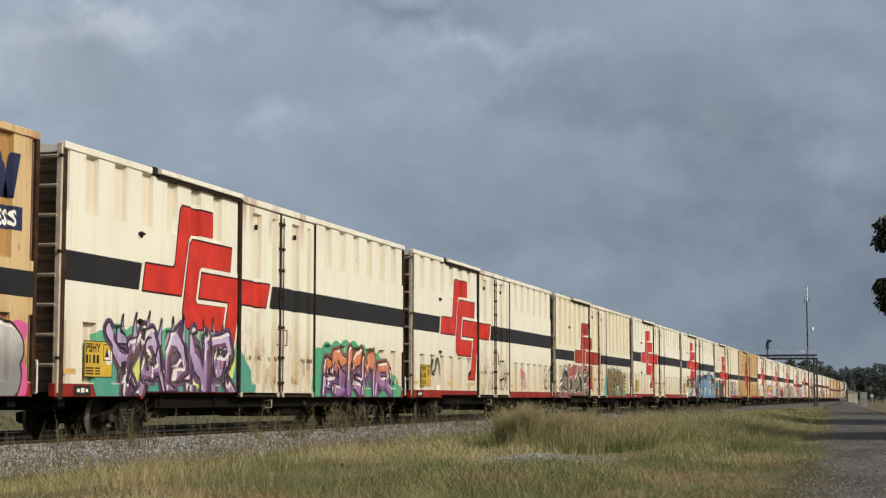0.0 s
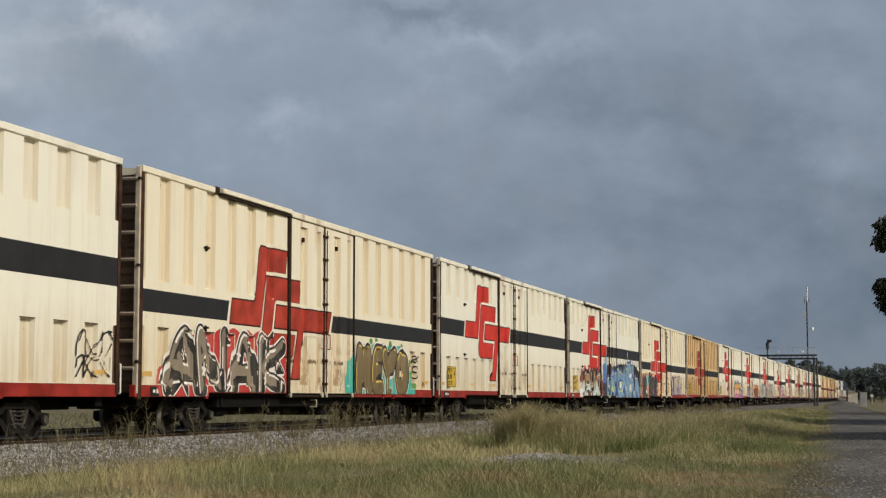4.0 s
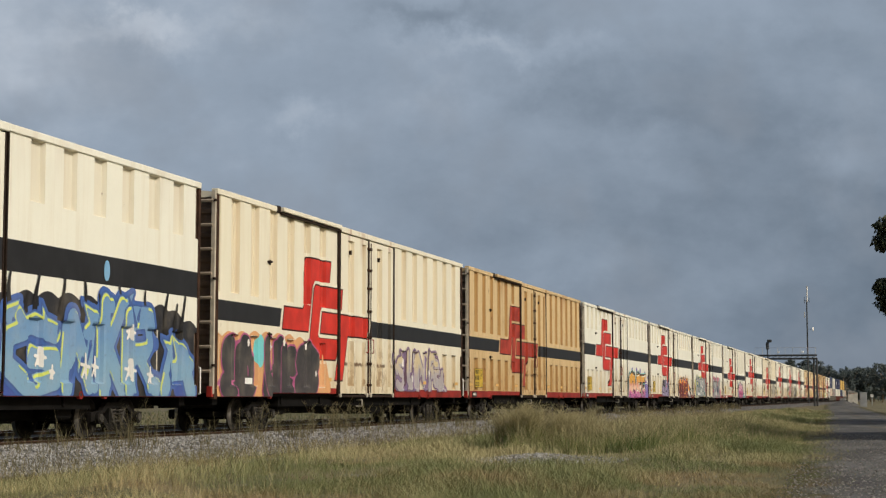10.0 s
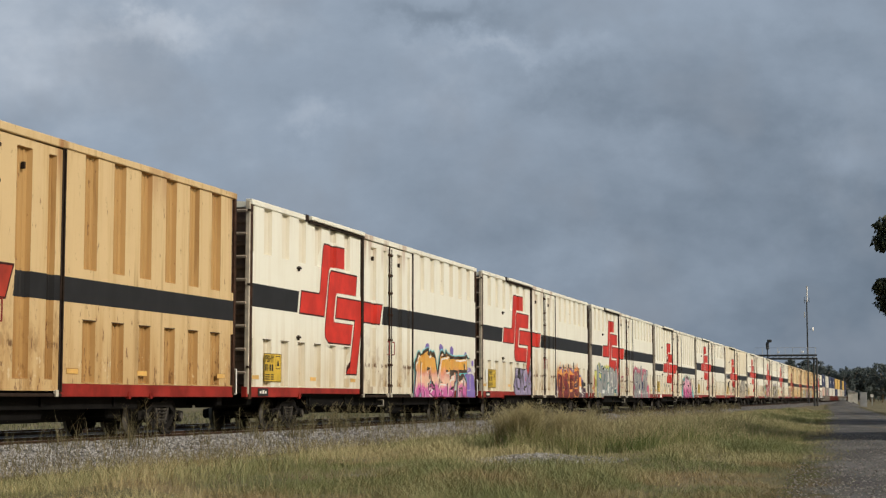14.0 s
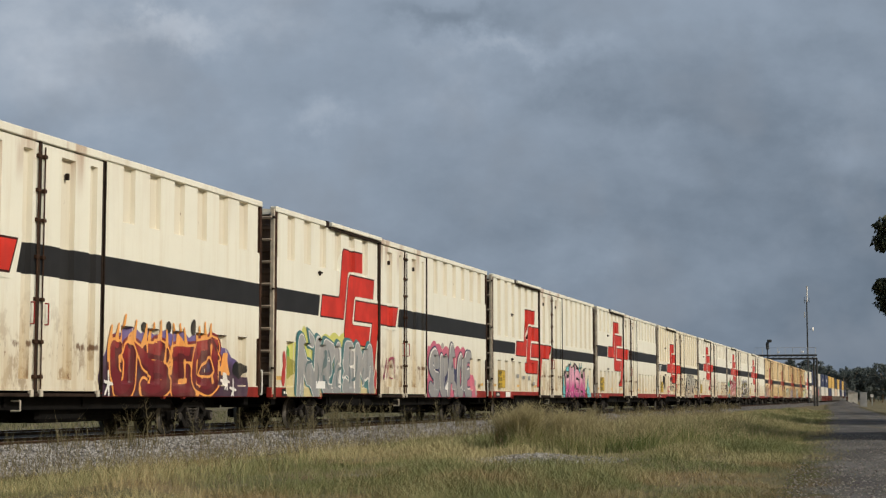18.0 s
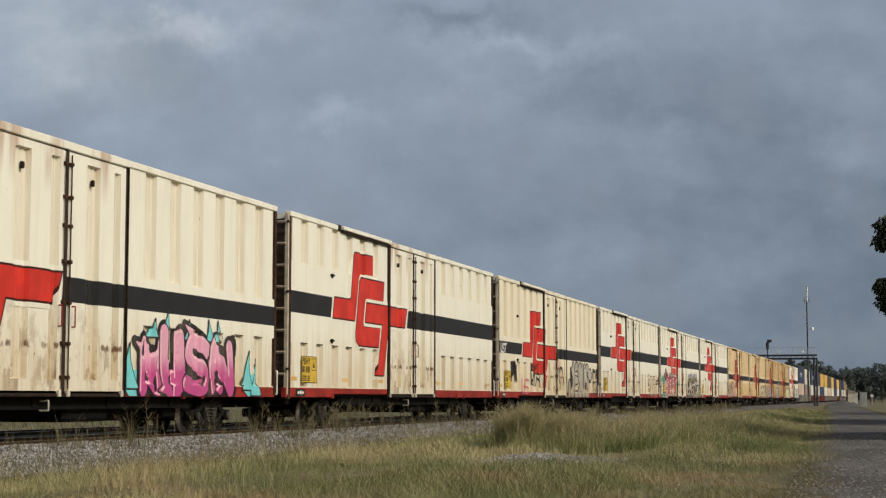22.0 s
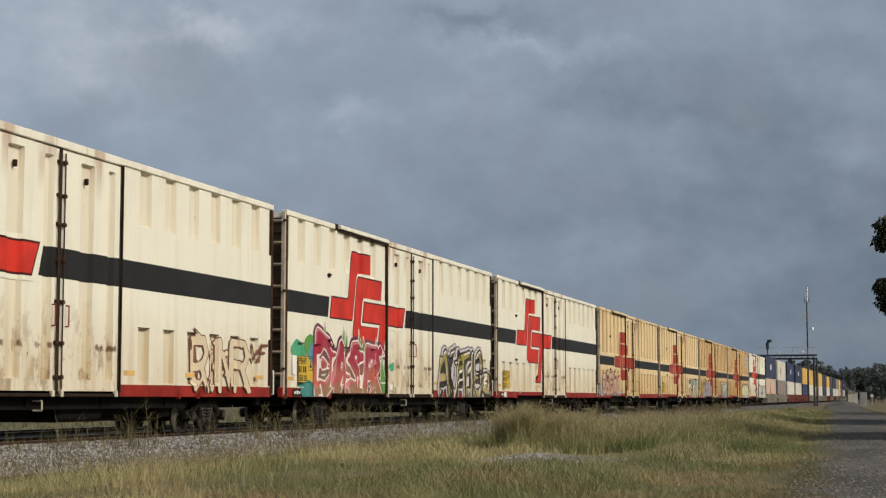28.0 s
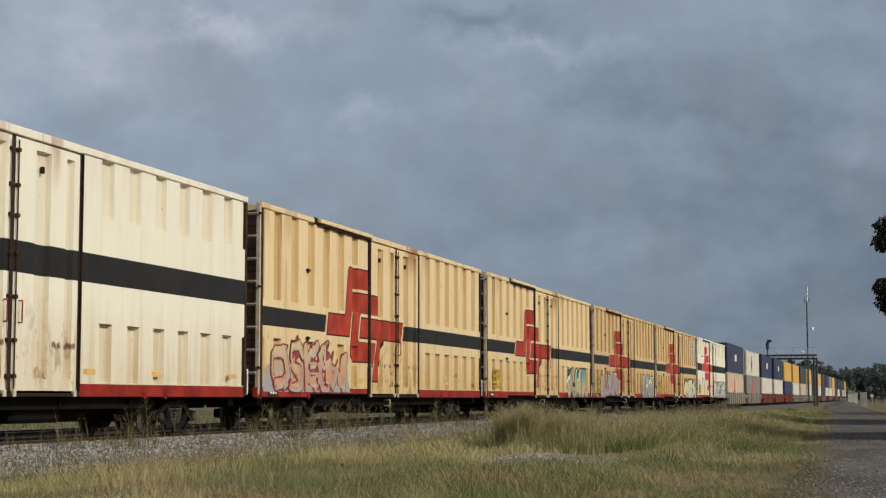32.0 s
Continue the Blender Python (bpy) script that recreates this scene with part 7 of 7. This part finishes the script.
def plumes(name, P, H, material, label, seed, lean=0.30, head=0.42, spikes=9, width=0.004):
    """Seeding grass: an arching stalk of three segments with a loose feathery head."""
    rng = np.random.default_rng(seed)
    n = len(P)
    ang = rng.uniform(0, 6.28, n)
    way = np.stack([np.cos(ang), np.sin(ang), 0 * ang], 1) * (np.abs(rng.normal(0, lean, n)) * H)[:, None]
    turn = rng.uniform(0, 6.28, n)
    side = np.stack([np.cos(turn), np.sin(turn), 0 * turn], 1) * (width * (1 + P[:, 1] / 45))[:, None]

    def along(f):
        return P + way * (f ** 2)[:, None] + np.stack([0 * H, 0 * H, H * f * (1 - 0.12 * f * f)], 1)
    rings = []
    for f, w in ((0.0, 1.0), (0.45, 0.8), (0.8, 0.6), (1.0, 0.25)):
        c = along(np.full(n, f))
        rings += [c - side * w * 0.5, c + side * w * 0.5]
    co = [np.stack(rings, 1).reshape(-1, 3)]
    base = 8 * np.arange(n)[:, None]
    faces = [(base + np.array([[2 * i, 2 * i + 1, 2 * i + 3, 2 * i + 2]])).tolist() for i in range(3)]
    count = 8 * n
    for _ in range(spikes):
        f = 1 - head * rng.random(n) ** 1.2
        c = along(f)
        a = rng.uniform(0, 6.28, n)
        out = np.stack([np.cos(a), np.sin(a), rng.uniform(0.2, 1.6, n)], 1)
        out = out / np.linalg.norm(out, axis=1)[:, None] * (H * 0.13 * rng.uniform(0.5, 1.3, n) * (1.25 - f))[:, None] * 3.0
        w = side * 0.9
        co.append(np.stack([c - w * 0.5, c + w * 0.5, c + out], 1).reshape(-1, 3))
        faces.append((count + 3 * np.arange(n)[:, None] + np.array([[0, 1, 2]])).tolist())
        count += 3 * n
    me = bpy.data.meshes.new(name)
    me.from_pydata(np.concatenate(co).tolist(), [], [f for group in faces for f in group])
    me.materials.append(material)
    return tagged(new(name, me), label, "grass", kind="stuff")


# wisps that stand over the low grass, and dry growth creeping on to the ballast
rng, x, y = meadow(42000, 15, 21, 60)
patchy = cover(0.6 * x + 3, 0.6 * y) * cover(1.3 * x, 0.9 * y + 5)
keep = (rng.random(len(x)) < 0.25 + 0.9 * patchy) & (np.hypot((x + 7.9) / 1.7, (y - 36.8) / 3.4) > 0.9)
x, y, patchy = x[keep], y[keep], patchy[keep]
H = rng.uniform(0.16, 0.40, len(x)) * (0.65 + 0.7 * patchy) * (0.35 + 0.65 * smooth_step(0.0, 2.5, road_mid(y) - 2.7 - x))
blades("wispy_grass", np.stack([x, y, ground_height(x, y) - 0.02], 1), H, rng.uniform(0.004, 0.008, len(x)) * (1 + y / 70), GRASS, "wispy yellow-green grass standing over the low growth", 16, 0.5)
rng = np.random.default_rng(17)
n = 10000
y = 24 * (150 / 24) ** rng.random(n)
creep = 0.9 + 0.5 * np.sin(0.9 * y) * np.sin(0.37 * y + 1) + 0.25 * np.sin(2.9 * y)
x = LINE_X + 2.75 - np.abs(rng.normal(0, 0.55, n)) * np.clip(creep, 0.1, 2) + rng.uniform(0, 0.9, n)
keep = x > LINE_X + 1.5
x, y = x[keep], y[keep]
z = np.interp(x - LINE_X, [1.38, 2.55, 2.95, 4.0], [0.45, 0.14, 0.02, 0.0])
blades("verge_weeds", np.stack([x, y, z - 0.02], 1), rng.uniform(0.10, 0.42, len(x)), rng.uniform(0.004, 0.009, len(x)) * (1 + y / 80), WEED, "dry brownish weeds creeping over the edge of the ballast", 18, 0.5)

rng, x, y = meadow(7000, 8, 21, 130)
cv = cover(x, y)
keep = (rng.random(len(x)) < 0.2 + 0.5 * cv) & (np.abs(x + 8) + 0.4 * np.abs(y - 37) > 2.4)
x, y = x[keep], y[keep]
H = rng.uniform(0.25, 0.62, len(x)) * (0.62 + 0.5 * smooth_step(34, 52, y)) * (0.25 + 0.75 * smooth_step(0.0, 4.5, road_mid(y) - 2.6 - x))
plumes("seeding_grass", np.stack([x, y, ground_height(x, y) - 0.02], 1), H, STRAW, "tall dry seeding grass stalks", 9, 0.35, 0.35, 6)

# the stand of tall grass past the bare patch: green below, straw heads above
rng = np.random.default_rng(12)
x, y = rng.uniform(-10.2, -3.0, 30000), 41 + 42 * rng.random(30000) ** 1.35
front = 41.3 + 2.2 * smooth_step(-6.5, -3.5, x) * 4 + 0.9 * np.sin(1.9 * x) + 0.6 * np.sin(4.3 * x + 1)
inside = (y > front) & (x > -10.2 - 0.10 * (y - 41)) & (x < road_mid(y) - 3.0)
x, y = x[inside], y[inside]
clump = 0.62 + 0.28 * np.sin(2.1 * x + 0.5 * y) * np.sin(0.9 * y - 1.3 * x) + 0.14 * np.sin(5.3 * x + 1.1 * y)
fall = 0.35 + 0.65 * smooth_step(0.3, 3.4, road_mid(y) - 2.8 - x)
H = rng.uniform(0.45, 0.85, len(x)) * clump * fall
blades("tall_grass", np.stack([x, y, ground_height(x, y) - 0.02], 1), H, rng.uniform(0.007, 0.013, len(x)) * (1 + y / 80), LUSH, "thick green stand of tall grass", 13, 0.42)
few = rng.random(len(x)) < 0.26
x, y, H = x[few], y[few], H[few] * rng.uniform(1.15, 1.75, int(few.sum()))
plumes("grass_heads", np.stack([x, y, ground_height(x, y) - 0.02], 1), H, STRAW, "straw-coloured feathery heads over the tall grass", 14, 0.28, 0.45, 9)


def tussock(cx, cy, rad, n, h, seed):
    """One clump: blades fan out from a narrow foot, feathery stalks stand over them."""
    rng = np.random.default_rng(seed)
    a, r = rng.uniform(0, 6.28, n), rad * 0.45 * np.sqrt(rng.random(n))
    x, y = cx + r * np.cos(a), cy + r * np.sin(a)
    H = 0.72 * h * rng.uniform(0.4, 1.0, n)
    blades("grass_tussock", np.stack([x, y, ground_height(x, y) - 0.02], 1), H, rng.uniform(0.008, 0.014, n), LUSH, "green grass tussock with arching blades", seed + 1, 0.42)
    m_ = int(n / 2.5)
    plumes("tussock_heads", np.stack([x, y, ground_height(x, y) - 0.02], 1)[:m_], h * rng.uniform(0.65, 1.05, m_), STRAW, "feathery straw heads of a grass tussock", seed + 2, 0.45, 0.45, 12, 0.0055)


for i, (cx, cy, rad, n, h) in enumerate(((-9.7, 43.2, 0.8, 900, 1.45), (-10.5, 43.8, 0.6, 260, 1.25), (-9.0, 44.2, 0.9, 500, 1.30), (-8.4, 44.6, 0.9, 420, 1.25), (-7.6, 43.4, 0.8, 380, 0.95), (-7.0, 46.0, 1.0, 380, 1.0), (-12.0, 62, 1.4, 260, 1.0), (-10.5, 70, 1.6, 260, 1.0))):
    tussock(cx, cy, rad, n, h, 20 + 3 * i)

rng = np.random.default_rng(31)
x, y = rng.uniform(-70, -26.5, 16000), 40 * 10 ** rng.random(16000)
FAR_DRY = simple("pale_olive_grass", (0.165, 0.162, 0.090), 0.9, 0.0, 0.3, 2)
blades("far_side_grass", np.stack([x, y, 0 * x - 0.02], 1), rng.uniform(0.15, 0.34, 16000), rng.uniform(0.05, 0.09, 16000), FAR_DRY, "dry pale grass beyond the railway", 32)

rng = np.random.default_rng(44)
cx, cy = rng.uniform(-16.7, -15.9, 260), 27 + 150 * rng.random(260) ** 1.15
idx = rng.integers(0, 260, 4600)
x, y = cx[idx] + rng.normal(0, 0.10, 4600), cy[idx] + rng.normal(0, 0.16, 4600)
z = np.interp(x - LINE_X, [1.38, 2.55, 2.95], [0.45, 0.14, 0.02])
blades("trackside_weeds", np.stack([x, y, z - 0.02], 1), rng.uniform(0.15, 0.75, 4600) * (0.45 + 0.8 * rng.random(260)[idx]), rng.uniform(0.005, 0.011, 4600) * (1 + y / 80), WEED, "dry wispy weeds growing in the ballast edge", 45, 0.3)

rng = np.random.default_rng(52)
spots = [(-16.35, y0, w, n) for y0, w, n in ((33.5, 0.5, 9), (36.4, 0.4, 7), (40.5, 0.9, 16), (44.6, 0.7, 16), (46.4, 0.9, 30), (48.2, 0.8, 26), (52.0, 0.8, 14), (57, 1.5, 16), (66, 2.5, 18), (78, 4, 22), (95, 6, 26))]
P, H = [], []
for cx, cy, w, n in spots:
    for _ in range(n):
        x = cx + rng.normal(0, 0.16)
        P.append((x, cy + rng.normal(0, w), float(np.interp(x - LINE_X, [1.38, 2.55, 2.95], [0.45, 0.14, 0.02])) - 0.02))
        H.append(rng.uniform(0.4, 1.15))
plumes("branching_weeds", np.array(P), np.array(H), WEED, "tall branching dry weeds beside the rails", 53, 0.35, 0.75, 16, 0.007)


# ---- sky ----
def backdrop():
    """Cloud sheet far behind everything; drifts away from the camera."""
    m = Net("cloud_sky")
    nt = m.nt
    nt.nodes.remove(m.bsdf)
    em = nt.nodes.new("ShaderNodeEmission")
    nt.links.new(em.outputs[0], nt.nodes["Material Output"].inputs["Surface"])
    X, Y = m.axis(0), m.axis(1)      # hundreds of picture units, y up
    S = 91.2
    x = m.math("DIVIDE", X, S)
    y = m.math("DIVIDE", Y, S)
    w1 = m.noise(0.010, detail=5, rough=0.6, seed=3)
    w2 = m.noise(0.010, detail=5, rough=0.6, seed=40)
    xw = m.math("ADD", x, m.math("MULTIPLY", m.math("SUBTRACT", w1, 0.5), 2.4))
    yw = m.math("ADD", y, m.math("MULTIPLY", m.math("SUBTRACT", w2, 0.5), 2.0))

    def puff(cx, cy, rx, ry, amp, sharp=1.0):
        dx = m.math("DIVIDE", m.math("SUBTRACT", xw, cx), rx)
        dy = m.math("DIVIDE", m.math("SUBTRACT", yw, cy), ry)
        d = m.math("ADD", m.math("MULTIPLY", dx, dx), m.math("MULTIPLY", dy, dy))
        return m.math("MULTIPLY", m.math("POWER", 2.718, m.math("MULTIPLY", d, -sharp)), amp)

    v = m.math("MULTIPLY", m.math("SUBTRACT", m.noise(0.0032, (1, 1.7, 1), detail=6, rough=0.5, seed=21), 0.5), 0.75)
    v = m.math("ADD", v, m.math("MULTIPLY", m.math("SUBTRACT", m.noise(0.011, (1, 1.5, 1), detail=6, rough=0.58, seed=5), 0.5), 0.38))
    for p in CLOUDS:
        v = m.math("ADD", v, puff(*p))
    v = m.math("ADD", v, m.math("MULTIPLY", y, 0.050))
    v = m.math("ADD", v, m.math("MULTIPLY", x, -0.028))
    c = m.mix(m.ramp(v, -0.55, 0.45), (0.138, 0.178, 0.230), (0.290, 0.352, 0.436))
    c = m.mix(m.ramp(v, 0.25, 0.95), c, (0.50, 0.55, 0.62))
    warm = m.ramp(m.noise(0.0045, detail=4, seed=60), 0.45, 0.7, 0.0, 0.5)
    c = m.mix(warm, c, (0.240, 0.275, 0.326))
    nt.links.new(c, em.inputs["Color"])
    bm = bm_new()
    n = 24
    grid = [[bm.verts.new((-2200 + 4400 * i / n, -700 + 2400 * j / n, 0)) for j in range(n + 1)] for i in range(n + 1)]
    for i in range(n):
        for j in range(n):
            bm.faces.new((grid[i][j], grid[i + 1][j], grid[i + 1][j + 1], grid[i][j + 1]))
    ob = new("sky_backdrop", mesh_of("sky_backdrop", bm, [m.mat]))
    return tagged(ob, "grey-blue bank of rain cloud with paler puffs", "sky", kind="structure")


# centre, half sizes (hundreds of units from the middle of the view, y up), brightness
CLOUDS = [(-6.2, 3.95, 1.0, 0.35, 0.26), (-5.0, 3.9, 2.2, 0.3, 0.14), (-3.0, 2.25, 0.70, 0.40, 0.30), (0.9, 3.62, 1.9, 0.26, 0.30), (-0.6, 2.55, 0.9, 0.6, 0.20), (-4.6, 2.4, 0.9, 0.8, 0.10),
          (3.3, 1.85, 1.2, 0.3, 0.14), (2.1, -0.3, 0.9, 0.6, 0.15), (7.2, 1.6, 0.8, 1.1, 0.24), (-7.5, 3.2, 1.4, 1.8, 0.10), (-0.6, 4.15, 1.2, 0.3, -0.30), (6.0, 4.3, 3.0, 0.5, 0.16),
          (1.6, 2.75, 1.2, 0.3, -0.14), (4.6, 2.2, 2.4, 0.6, -0.12), (5.4, 0.4, 2.2, 0.5, -0.10)]
SKY = backdrop()


# ---- motion of the train and of the clouds ----
def motions():
    times = [0.5 * i for i in range(65)]
    for ob, s in TRAIN:
        walk(ob, [(t, pose(LINE_X, s - run(t), RAIL + OFFSET.get(ob.name, 0.0))) for t in times])
    turning = {}
    rolls = [i / FPS for i in range(32 * FPS + 1)]
    for w, y in WHEELSETS:
        if y not in turning:
            walk(w, [(t, pose(0, y, 0.437, math.degrees(run(t) / 0.43))) for t in rolls])
            turning[y] = w.animation_data
        else:
            w.rotation_mode = "QUATERNION"
            keys = w.animation_data_create()
            keys.action = turning[y].action
            keys.action_slot = turning[y].action_slot
    turn = pose(0, 0, 0, 95.297, 0, 15.605)
    away = turn @ Vector(((1700 - 784) / 2850, (441 - 121) / 2850, -1))
    rows = []
    for t in (0, 4, 8, 12, 16, 20, 24, 28, 32):
        far = 2600 * (1 / (1 - 0.127 * t / 32) - 1)
        rows.append((t, Matrix.Translation(turn @ Vector((0, 0, -2600)) + away * far + Vector((0, 0, 1.42))) @ turn))
    walk(SKY, rows)


motions()
